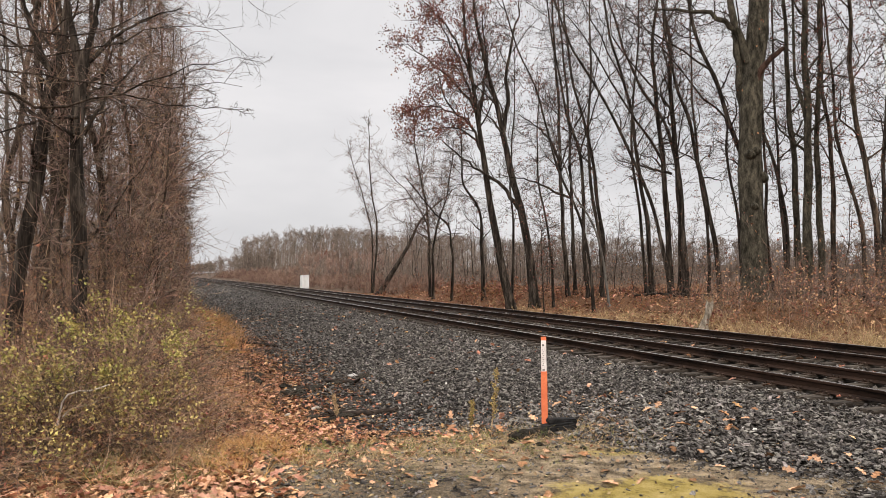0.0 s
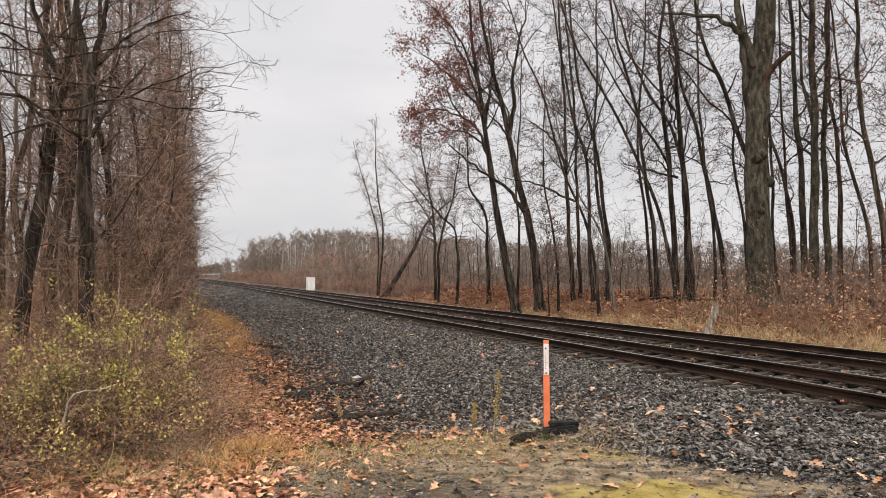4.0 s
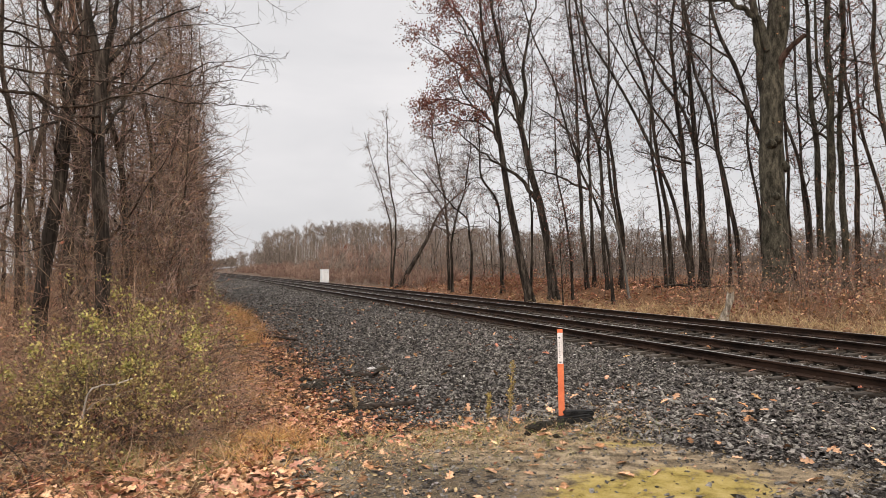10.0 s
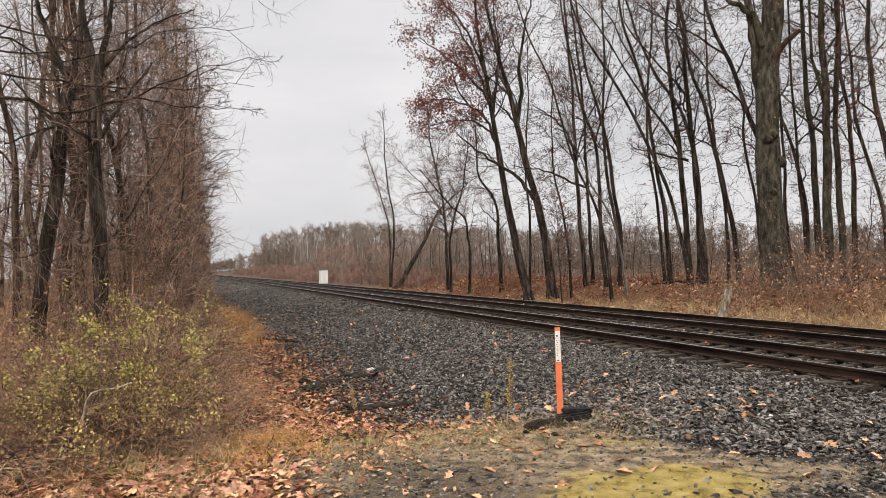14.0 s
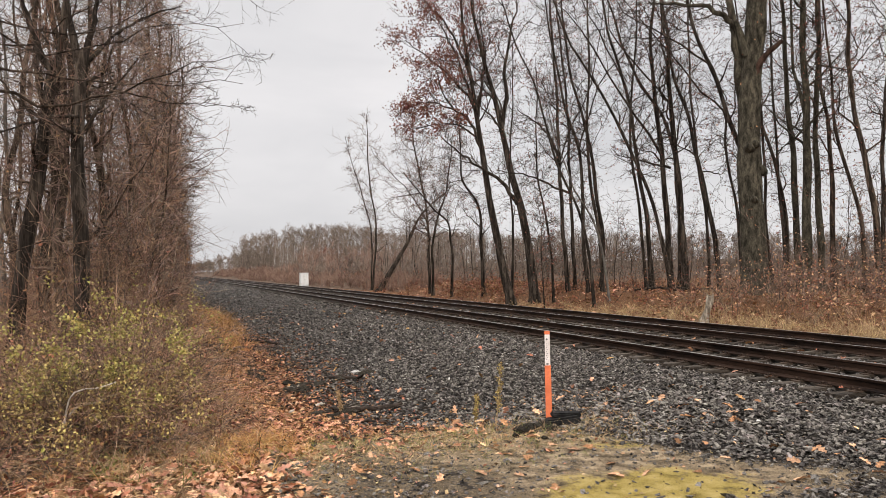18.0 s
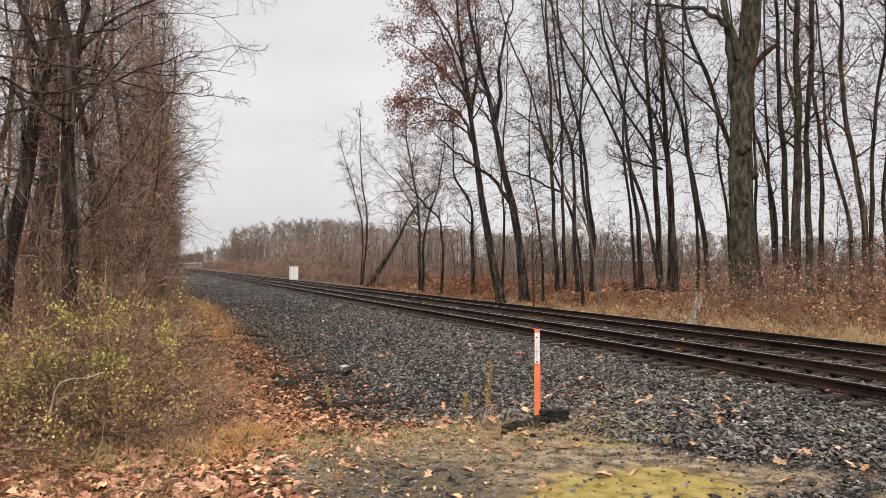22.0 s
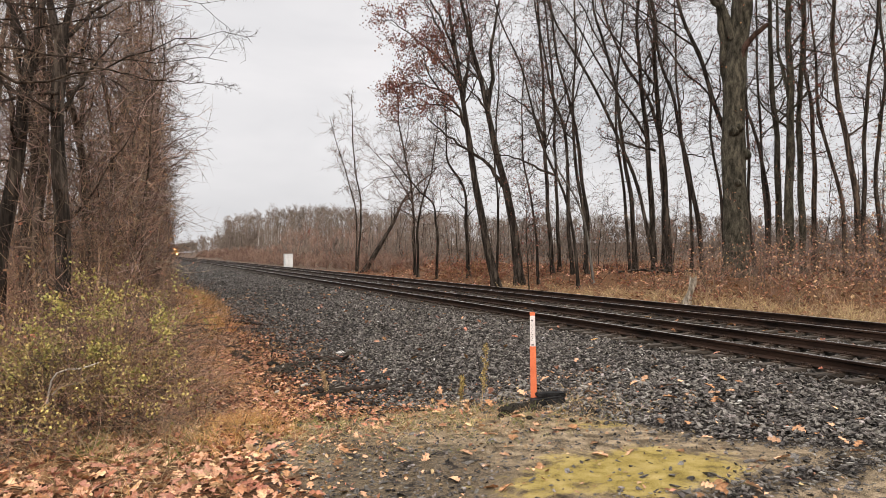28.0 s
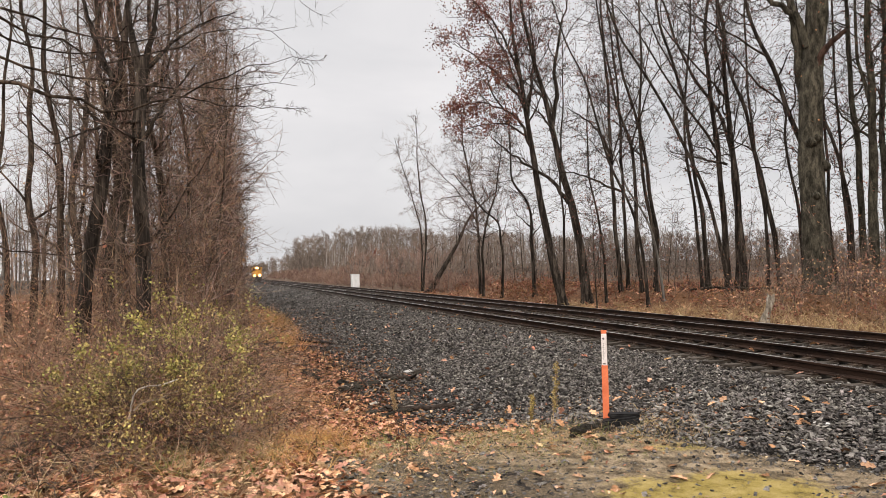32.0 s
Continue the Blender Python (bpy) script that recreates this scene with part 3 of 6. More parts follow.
def tie_mesh(rng, k):
    bm = box_bm(2.59, 0.225, 0.17, (0, 0, -0.17), 0.012)
    for v in bm.verts:
        v.co += Vector((0, 0.006 * math.sin(v.co.x * 5 + k), 0.004 * math.sin(v.co.x * 3.3 + k * 2)))
    me = bpy.data.meshes.new("tie")
    bm.to_mesh(me)
    bm.free()
    me.materials.append(TIE_WOOD)
    return me


def plate_mesh():
    """A tie plate with its shoulders, four spikes and a rail anchor."""
    bm = box_bm(0.36, 0.19, 0.016, (0, 0, 0.0), 0)
    box_bm(0.02, 0.19, 0.012, (0.082, 0, 0.016), 0, bm)
    box_bm(0.02, 0.19, 0.012, (-0.082, 0, 0.016), 0, bm)
    for sx in (-1, 1):
        for sy in (-0.055, 0.055):
            box_bm(0.018, 0.018, 0.03, (sx * 0.088, sy, 0.014), 0, bm)
            box_bm(0.042, 0.03, 0.014, (sx * 0.078, sy, 0.042), 0, bm)
    me = bpy.data.meshes.new("tie_plate")
    bm.to_mesh(me)
    bm.free()
    me.materials.append(IRON)
    return me


def build_tracks():
    rng = np.random.default_rng(8)
    rail = rail_mesh(-60, 1160)
    ties = [tie_mesh(rng, k) for k in range(6)]
    plate = plate_mesh()
    for c, side in ((TRACK_1, "nearer the path"), (TRACK_2, "nearer the oak wood")):
        track = new("railway_track", None)
        track.location = (c, 0, 0)
        tagged(track, "rusty steel railway track on weathered wooden ties, " + side, "railway track", "tracks side by side", "structure")
        for sx in (-0.7525, 0.7525):
            ob = part("rail", rail, None, track, "dark rusted rail with a worn bright top")
            ob.location = (sx, 0, RAIL_Z - RAIL_H)
        for k in range(-6, 150):
            ob = new("tie", ties[int(rng.integers(0, 6))])
            ob.parent = track
            ob.matrix_basis = pose(rng.normal(0, 0.025), k * 0.52 + rng.normal(0, 0.012), TIE_Z + rng.normal(0, 0.004), 0, 0, rng.normal(0, 0.7))
            if k < 70:
                for sx in (-0.7525, 0.7525):
                    pl = new("tie_plate", plate)
                    pl.parent = ob
                    pl.location = (sx, 0, 0.0)
        far = []
        for k in range(150, 620):
            bx = np.array([[x, y, z] for x in (-1.29, 1.29) for y in (-0.11, 0.11) for z in (-0.1, 0)]) + [0, k * 0.52, TIE_Z]
            far.append((bx, STONE_FACES))
        tagged(part("far_ties", joined(far), TIE_WOOD, track), kind="stuff")


build_tracks()


# ---- trees ----
def curve_through(zs, vals, z):
    """A smooth line through a few bends; past the last it goes on as it leans there."""
    zs, vals = np.asarray(zs, float), np.asarray(vals, float)
    m = np.gradient(vals, zs) if len(zs) > 2 else np.full(2, (vals[1] - vals[0]) / (zs[1] - zs[0]))
    i = np.clip(np.searchsorted(zs, z) - 1, 0, len(zs) - 2)
    h = zs[i + 1] - zs[i]
    t = np.clip((z - zs[i]) / h, 0, 1)
    a = (2 * t**3 - 3 * t**2 + 1) * vals[i] + (t**3 - 2 * t**2 + t) * h * m[i]
    b = (-2 * t**3 + 3 * t**2) * vals[i + 1] + (t**3 - t**2) * h * m[i + 1]
    return a + b + np.maximum(0, z - zs[-1]) * m[-1] * 0.6


def tree(name, at, dia, bends, total, label, seed, bark=BARK_DARK, stems=0, limbs=9, first=0.42, reach=0.32, angle=0.75, leaves=0, leaf_mat=None, leaf_side=None, group="", twig_mat=TWIG, sway=0.12, shoots=(6, 6), leaf_size=0.13, forked=0.35, light=False, forks=0, twig=(0.01, 0.0058), crook=0.2, lift=0.07, taper=0.88):
    """A bare autumn tree. at: its foot; bends: how far the trunk has moved over (x, y) at a few heights z; total: its height."""
    rng = np.random.default_rng(seed)
    z0 = hz(*at) - 0.1
    root = new(name, None)
    root.location = (at[0], at[1], z0)
    tagged(root, label, "tree", group)
    n = 30
    wave = rng.uniform(0.5, 0.9)
    reach_up = total if not stems else bends[-1][2] - z0
    zz = np.linspace(0, reach_up, n)
    path = np.zeros((1, n, 3))
    hs = [0.0] + [b[2] - z0 for b in bends]
    for axis in (0, 1):
        path[0, :, axis] = curve_through(hs, [0.0] + [b[axis] for b in bends], zz)
        path[0, :, axis] += sway * 0.4 * (np.sin(zz * wave + seed + axis) + 0.5 * np.sin(zz * wave * 2.7 + seed * 2 + axis)) * soft(0, 4, zz)
    path[0, :, 2] = zz
    k = zz / total
    r = dia / 2 * (1.02 - (taper if not stems else 0.45) * k ** 0.9)[None]
    r = r * (1 + 0.45 * np.exp(-zz / (dia * 0.7)))[None]
    r = r * (1 + 0.05 * np.sin(zz * 2.1 + seed) + 0.04 * np.sin(zz * 4.7 + seed * 2))[None]
    sides = 16 if dia > 0.4 else 9
    v, f = tubes(path, r, sides)
    # flutes that run up the bole, strongest at its foot
    ang = np.tile(np.arange(sides) * 2 * math.pi / sides, n)
    flute = 0.05 * np.sin(ang * 3 + seed) + 0.04 * np.sin(ang * 5 + seed * 2 + np.repeat(zz, sides) * 0.3)
    centre = np.repeat(path[0], sides, 0)
    v = centre + (v - centre) * (1 + flute * (1 + 2.0 * np.exp(-np.repeat(zz, sides) / 0.5)))[:, None]
    part("trunk", (v, f), bark, root, smooth=True)
    # co-dominant stems above a fork
    big_p, big_r = path, r
    heavy = []
    if stems:
        d = unit(path[0, -1] - path[0, -4])
        s = np.repeat(path[:, -2], stems, 0)
        ang = rng.uniform(0, 6.28) + np.arange(stems) * 6.28 / stems
        way = d[None] + forked * np.stack([np.cos(ang), np.sin(ang), 0 * ang], -1)
        ln = (total - reach_up) * rng.uniform(0.85, 1.1, stems)
        big_p = grow(s, way, ln, 16, 0.1, 0.05, rng)
        thick = np.full(stems, r[0, -1] * 0.75) * np.linspace(1.1, 0.8, stems)
        big_r = ring_radii(thick, np.full(stems, 0.015), 16, 0.9)
        heavy += [tubes(big_p[k : k + 1], big_r[k : k + 1], 9) for k in range(stems)]
    cnt = max(2, limbs // max(1, stems))
    s, d, rr, fr = sprout(big_p, big_r, cnt, 0.1 if stems else first, 0.97, angle, rng, 0.45)
    length = total * reach * (1.15 - 0.7 * fr) * rng.uniform(0.4, 1.3, len(fr))
    p1 = grow(s, d, length, 10, crook, lift, rng)
    r1 = ring_radii(np.clip(rr, 0.02, 0.1), np.full(len(rr), 0.006), 10, 0.8)
    if forks:
        # rising side stems, nearly as stout as the trunk
        fs, fd, frr, ff = sprout(path, r, forks, 0.3, 0.72, 0.45, rng, 0.6)
        flen = total * (1.0 - ff) * rng.uniform(0.65, 0.95, forks)
        p1 = np.concatenate([p1, grow(fs, fd, flen, 10, 0.16, 0.05, rng)])
        r1 = np.concatenate([r1, ring_radii(frr, np.full(forks, 0.01), 10, 0.9)])
        length = np.concatenate([length, flen])
    heavy += [tubes(p1[k : k + 1], r1[k : k + 1], 6) for k in range(len(p1))]
    if not light:
        for piece in heavy:
            part("limb", piece, bark, root, smooth=True)
    # short shoots straight from the bole
    s0, d0, rr0, fr0 = sprout(path, r, 14 if light else 28, 0.15, 0.95, 1.2, rng, 0.1)
    l0 = rng.uniform(0.4, 2.2, len(fr0))
    p0 = grow(s0, d0, l0, 6, 0.25, 0.06, rng)
    r0 = ring_radii(np.full(len(fr0), twig[0]), np.full(len(fr0), twig[0] * 0.4), 6)
    s, d, rr, fr = sprout(p1, r1, shoots[0], 0.12, 0.98, 0.95, rng, 0.6)
    l2 = np.clip(np.repeat(length, shoots[0]), 1.5, 6) * rng.uniform(0.22, 0.6, len(fr)) * (1.2 - 0.6 * fr)
    p2 = np.concatenate([p0, grow(s, d, l2, 6, 0.24, 0.03, rng)])
    l2 = np.concatenate([l0, l2])
    r2 = np.concatenate([r0, ring_radii(np.clip(rr, twig[0], 0.03), np.full(len(rr), twig[1] * 0.8), 6)])
    s3, d3, rr3, fr3 = sprout(p2, r2, shoots[1], 0.15, 1.0, 0.85, rng, 0.7)
    l3 = np.repeat(l2, shoots[1]) * rng.uniform(0.25, 0.7, len(fr3))
    p3 = grow(s3, d3, l3, 2, 0.2, 0.03, rng)
    r3 = ring_radii(np.clip(rr3, twig[1], twig[1] * 1.8), np.full(len(rr3), 0.0035), 2)
    crown = [tubes(p2, r2, 3), spikes(p3, r3)] + (heavy if light else [])
    part("crown", joined(crown), twig_mat, root, "fine bare twigs")
    if leaves:
        tips = np.concatenate([p3[:, 1], 0.5 * (p3[:, 0] + p3[:, 1])])
        w = np.ones(len(tips))
        if leaf_side is not None:
            lo, hi, axis = leaf_side
            w = soft(lo, hi, tips @ np.array(axis)) + 0.03
        pick = rng.choice(len(tips), leaves, p=w / w.sum())
        way = rng.normal(0, 1, (leaves, 3))
        way[:, 2] -= 0.6
        part("foliage", blades(tips[pick] + rng.normal(0, 0.08, (leaves, 3)), way, rng.uniform(0.6, 1.3, leaves) * leaf_size, leaf_size * 0.75, rng), leaf_mat, root, "withered red-brown leaves still hanging")
    return root


def side_limb(root, bends, radius, seed, bark, name="limb", label="", spray=1.0, leaves=0, tip=0.008, count=12, twig_mat=TWIG, fine=(0.006, 0.003), leaf_size=0.1, wob=0.17):
    """A heavy limb through a few places in the world, with its own twigs."""
    rng = np.random.default_rng(seed)
    q = np.array(bends, float) - np.array(root.location)
    along = np.concatenate([[0], np.cumsum(np.linalg.norm(np.diff(q, axis=0), axis=1))])
    length = along[-1]
    t = np.linspace(0, length, 16)
    p = np.stack([curve_through(along, q[:, a], t) for a in range(3)], -1)[None]
    p[0, 1:-1] += rng.normal(0, length * 0.007, (14, 3))
    r = ring_radii(np.array([radius]), np.array([tip]), 16, 0.8)
    limb = part(name, tubes(p, r, 8), bark, root, label, True)
    if count:
        s, d, rr, f = sprout(p, r, count, 0.2, 1.0, 0.85, rng, 0.5)
        l2 = length * rng.uniform(0.12, 0.34, len(f)) * spray
        p2 = grow(s, d, l2, 6, wob, 0.03, rng)
        r2 = ring_radii(np.clip(rr, fine[0], 0.03), np.full(len(rr), fine[1]), 6)
        s, d, rr, f = sprout(p2, r2, 6, 0.15, 1.0, 0.8, rng, 0.6)
        p3 = grow(s, d, np.repeat(l2, 6) * rng.uniform(0.25, 0.6, len(f)), 4, wob, 0.03, rng)
        r3 = ring_radii(np.clip(rr, fine[1], fine[0]), np.full(len(rr), fine[1] * 0.6), 4)
        s, d, rr, f = sprout(p3, r3, 4, 0.2, 1.0, 0.8, rng, 0.6)
        p4 = grow(s, d, np.repeat(l2, 24) * rng.uniform(0.08, 0.3, len(f)), 2, 0.2, 0.0, rng)
        part("spray", joined([tubes(p2, r2, 4), tubes(p3, r3, 3), spikes(p4, ring_radii(np.full(len(f), fine[1]), np.full(len(f), 0.001), 2))]), twig_mat, limb)["kind"] = "stuff"
        if leaves:
            tips = np.concatenate([p3[:, 2:].reshape(-1, 3), p4[:, 1]])
            # leaves hang on in clusters
            hold = rng.choice(len(tips), max(4, leaves // 9))
            pick = rng.choice(hold, leaves)
            part("foliage", blades(tips[pick] + rng.normal(0, 0.16, (leaves, 3)), rng.normal(0, 1, (leaves, 3)) - [0, 0, 0.6], rng.uniform(0.7, 1.35, leaves) * leaf_size, leaf_size * 0.8, rng), LEAF_RED, limb, "withered red-brown leaves still hanging")
    return limb


def burl(root, x, y, z, size, seed):
    """A rough swelling on the trunk; the place is in the world."""
    rng = np.random.default_rng(seed)
    bm = bmesh.new()
    bmesh.ops.create_icosphere(bm, subdivisions=3, radius=size)
    for v in bm.verts:
        v.co *= 1 + 0.25 * noise.noise(v.co * (2.2 / size) * 0.5) + 0.12 * rng.normal() * 0.4
    ob = part("burl", bm, BARK_OAK, root, "rough swollen burl", True)
    ob.location = Vector((x, y, z)) - root.location


OAK = tree("oak_tree", (22.23, 22.31), 1.0, [(-0.03, 0.03, 3.5), (-0.04, 0.04, 6.7), (0.04, -0.04, 9.3), (0.2, -0.2, 11.3), (0.3, -0.3, 13.2)], 20, "massive grey-green oak with burls on its trunk", 3, BARK_OAK, limbs=9, first=0.66, reach=0.26, sway=0.05, leaves=260, leaf_mat=LEAF_BROWN, leaf_size=0.11, taper=0.4)
side_limb(OAK, [(22.2, 22.4, 8.0), (22.06, 22.6, 9.8), (21.95, 22.7, 11.5), (21.8, 22.9, 14.4)], 0.27, 7, BARK_OAK, "stem", tip=0.1, count=5)
side_limb(OAK, [(22.1, 22.2, 10.4), (21.8, 22.45, 11.65), (21.0, 23.2, 12.6), (19.3, 24.7, 13.1)], 0.19, 9, BARK_OAK, tip=0.03, fine=(0.02, 0.01))
side_limb(OAK, [(22.27, 22.2, 9.2), (22.45, 21.75, 10.2), (22.92, 21.17, 10.8)], 0.18, 5, BARK_RED, label="broken reddish stub of a limb", tip=0.09, count=0)
burl(OAK, 22.5, 22.03, 5.7, 0.24, 1)
burl(OAK, 21.93, 22.05, 6.6, 0.2, 2)
burl(OAK, 22.0, 21.95, 4.5, 0.15, 3)
burl(OAK, 22.15, 21.93, 6.75, 0.16, 4)

RED_OAK = tree("oak_tree", (16.7, 33.1), 0.46, [(-0.7, 0.2, 3.3), (-1.3, 0.5, 7.4), (-1.55, 0.65, 10.1), (-2.1, 0.9, 14.3)], 18.5, "leaning dark oak with red-brown leaves on one side", 11, limbs=12, first=0.5, reach=0.26, leaves=1500, leaf_mat=LEAF_RED, leaf_size=0.1, leaf_side=(0.5, 4.0, (-0.9, 0.36, 0.1)), sway=0.12, shoots=(8, 8))
for k, (bends, thick, count) in enumerate((
    ([(15.3, 33.7, 8.3), (14.8, 33.9, 9.6), (13.8, 34.3, 10.6), (13.2, 34.6, 12.5)], 0.09, 560),
    ([(15.2, 33.7, 9.6), (14.6, 34.0, 12.0), (13.2, 34.6, 15.5)], 0.1, 720),
    ([(15.2, 33.7, 8.7), (14.2, 34.1, 9.45), (12.1, 34.9, 9.3)], 0.06, 900),
    ([(15.1, 33.75, 10.4), (13.7, 34.3, 12.2), (11.7, 35.1, 14.0)], 0.09, 1150),
    ([(15.0, 33.8, 11.6), (14.0, 34.2, 14.3), (12.1, 34.9, 16.7)], 0.09, 1100),
    ([(14.0, 34.2, 10.3), (12.8, 34.7, 10.7), (11.5, 35.2, 10.3)], 0.05, 800),
    ([(15.25, 33.8, 9.9), (15.55, 33.7, 12.2), (15.4, 33.7, 16.1)], 0.1, 160),
)):
    side_limb(RED_OAK, bends, thick, 160 + k, BARK_DARK, leaves=int(count * 1.5), spray=1.15, tip=0.02, fine=(0.012, 0.007), count=13, leaf_size=0.105)
FORKED = tree("oak_tree", (17.7, 32.4), 0.5, [(-0.35, 0.1, 3.2), (-1.1, 0.4, 7.0), (-1.6, 0.65, 9.9), (-2.25, 1.0, 12.7), (-2.7, 1.2, 15.4)], 18.5, "dark forked oak with a few red leaves", 17, limbs=14, first=0.52, reach=0.24, leaves=700, leaf_mat=LEAF_RED, leaf_size=0.1, shoots=(8, 8))
side_limb(FORKED, [(16.17, 33.0, 9.0), (16.3, 33.0, 9.8), (16.5, 32.9, 10.7), (16.4, 32.9, 12.4), (17.1, 32.6, 16.0), (17.2, 32.5, 17.7)], 0.15, 171, BARK_DARK, "stem", spray=1.1, leaves=140, fine=(0.012, 0.007), count=16)
side_limb(FORKED, [(16.85, 32.6, 5.2), (16.2, 32.9, 6.3), (14.6, 33.6, 7.5), (13.3, 34.2, 8.8)], 0.12, 172, BARK_DARK, label="hooked dead limb", tip=0.03, spray=0.8, fine=(0.012, 0.007))
side_limb(FORKED, [(16.1, 32.7, 9.0), (15.6, 33.0, 9.8), (14.9, 33.3, 10.5)], 0.08, 173, BARK_DARK, fine=(0.012, 0.007))
TALL = "tall bare woodland tree with dark wet bark"
FIELD = "small spreading bare tree at the field's edge"
CROOK = "crooked dark tree with a bent-over top"
SNAG = "slender leaning dead tree beside the wood"
W = "wood beyond the tracks"


def stem(x, y, dia, bends, seed, total=18.5, bark=BARK_DARK, **more):
    more.setdefault("leaves", 420)
    more.setdefault("leaf_size", 0.09)
    more.setdefault("limbs", 13)
    more.setdefault("reach", 0.21)
    more.setdefault("sway", 0.18)
    more.setdefault("first", 0.3)
    more.setdefault("angle", 0.95)
    more.setdefault("crook", 0.26)
    more.setdefault("taper", 0.76)
    more.setdefault("shoots", (7, 7))
    return tree("woodland_tree", (x, y), dia * 0.85, bends, total, more.pop("label", TALL), seed, bark, leaf_mat=LEAF_RED, group=W, **more)


stem(17.7, 63.6, 0.25, [(0.3, -0.1, 6.0), (-0.1, 0.0, 9.7), (-0.3, 0.1, 13.3)], 48, 16.5, limbs=18, reach=0.2, first=0.15, angle=0.6, leaves=0, twig=(0.011, 0.008), twig_mat=TWIG_GREY, lift=0.03, label=FIELD)
stem(17.7, 64.1, 0.2, [(-0.1, 0.0, 6.1), (-1.2, 0.3, 10.8), (-2.0, 0.5, 13.2)], 49, 14.5, limbs=16, reach=0.2, first=0.25, angle=0.6, leaves=0, twig=(0.011, 0.008), twig_mat=TWIG_GREY, lift=0.03, label=FIELD)
stem(17.9, 48.8, 0.28, [(-0.1, 0.0, 5.1), (-0.4, 0.1, 7.6), (-0.9, 0.3, 11.0)], 47, 13.5, limbs=34, reach=0.42, first=0.28, angle=1.05, leaves=60, shoots=(9, 9), forks=3, lift=0.0, twig=(0.01, 0.007), twig_mat=TWIG_GREY, label=FIELD)
stem(17.4, 46.9, 0.24, [(0.2, -0.1, 4.6), (1.0, -0.4, 7.8), (1.4, -0.6, 10.2)], 46, 11.5, limbs=22, reach=0.36, first=0.3, angle=1.0, leaves=30, shoots=(8, 9), lift=0.0, twig=(0.01, 0.007), twig_mat=TWIG_GREY, label=FIELD)
stem(17.5, 43.6, 0.26, [(0.0, 0.0, 3.7), (-0.3, 0.1, 5.3), (-0.9, 0.4, 5.8)], 45, 8.5, limbs=12, reach=0.4, first=0.45, label=CROOK)
stem(18.2, 40.0, 0.32, [(-0.1, 0.1, 3.2), (-0.4, 0.2, 6.2), (-1.0, 0.5, 7.3), (-1.1, 0.5, 8.6)], 44, 10.5, limbs=14, reach=0.3, first=0.35, label=CROOK)
stem(18.9, 37.5, 0.20, [(0.1, 0.0, 3.7), (0.0, 0.0, 6.8), (0.1, -0.1, 9.4)], 43, 15)
BEARER_1 = stem(18.0, 31.1, 0.17, [(-0.1, 0.1, 2.9), (-0.4, 0.2, 4.9), (-0.6, 0.3, 6.9), (-0.6, 0.3, 8.6)], 37, 12)
BEARER_0 = stem(19.9, 32.9, 0.28, [(-0.1, 0.1, 3.5), (-0.2, 0.1, 5.7), (-0.3, 0.2, 7.5), (-0.3, 0.2, 12.1), (-0.5, 0.3, 14.6)], 40, 20, forks=1)
stem(20.8, 33.6, 0.25, [(-0.1, 0.0, 4.2), (-0.2, 0.1, 7.3), (-0.1, 0.1, 9.5), (-0.5, 0.3, 14.5), (-0.6, 0.3, 16.8)], 41, 20)
stem(20.3, 31.5, 0.27, [(-0.2, 0.1, 4.0), (-0.2, 0.1, 6.1), (-0.4, 0.2, 8.2), (-0.8, 0.5, 10.0)], 36, 17, forks=1)
stem(21.1, 31.6, 0.27, [(0.1, -0.1, 3.5), (-0.1, 0.0, 5.8), (-0.3, 0.2, 8.2), (-1.1, 0.7, 11.9), (-1.3, 0.8, 14.0)], 33, 20)
stem(17.8, 27.2, 0.18, [(-0.2, 0.1, 2.6), (-0.6, 0.4, 4.7), (-1.3, 0.8, 6.8), (-2.1, 1.3, 10.3), (-2.8, 1.6, 11.9)], 38, 16, limbs=9, first=0.4)
stem(18.9, 27.6, 0.16, [(-0.3, 0.2, 2.8), (-0.7, 0.5, 4.5), (-1.2, 0.8, 5.5)], 39, 8.5, BARK_GREY, leaves=0, limbs=4, label=SNAG)
stem(16.4, 29.2, 0.08, [(-0.1, 0.0, 1.8), (-0.1, 0.1, 3.1)], 50, 5.5, limbs=8)
stem(20.6, 30.7, 0.24, [(-0.1, 0.1, 4.0), (-0.4, 0.3, 6.9), (-0.5, 0.3, 8.4), (-0.4, 0.3, 11.3)], 34, 19)
stem(22.7, 29.9, 0.21, [(-0.2, 0.2, 4.5), (-0.4, 0.3, 6.9), (-0.5, 0.3, 9.2), (-0.3, 0.2, 11.8)], 32, 18)
stem(23.2, 30.1, 0.30, [(-0.2, 0.1, 4.3), (-0.4, 0.3, 6.9), (-0.7, 0.5, 9.9), (-1.5, 1.1, 14.3), (-1.7, 1.3, 16.0)], 31, 20, forks=1)
stem(22.4, 27.6, 0.25, [(-0.5, 0.4, 4.5), (-1.1, 0.8, 6.6), (-1.7, 1.3, 8.3), (-2.5, 1.9, 10.6), (-3.6, 2.6, 12.9)], 35, 18)
BEARER_2 = stem(23.3, 28.7, 0.38, [(-0.1, 0.1, 4.2), (-0.3, 0.2, 7.3), (-0.4, 0.3, 9.6), (-0.5, 0.4, 13.9), (-0.4, 0.3, 15.3)], 30, 20, forks=1)
stem(23.2, 27.5, 0.40, [(-0.1, 0.1, 4.9), (-0.3, 0.3, 8.2), (-0.5, 0.4, 11.3), (-0.4, 0.3, 12.8), (-0.6, 0.5, 14.5)], 29, 20, forks=2)
stem(25.5, 30.8, 0.35, [(0.1, -0.1, 4.0), (0.0, 0.0, 6.2), (-0.5, 0.4, 10.0), (-1.4, 1.1, 12.0), (-2.1, 1.7, 14.1)], 28, 18)
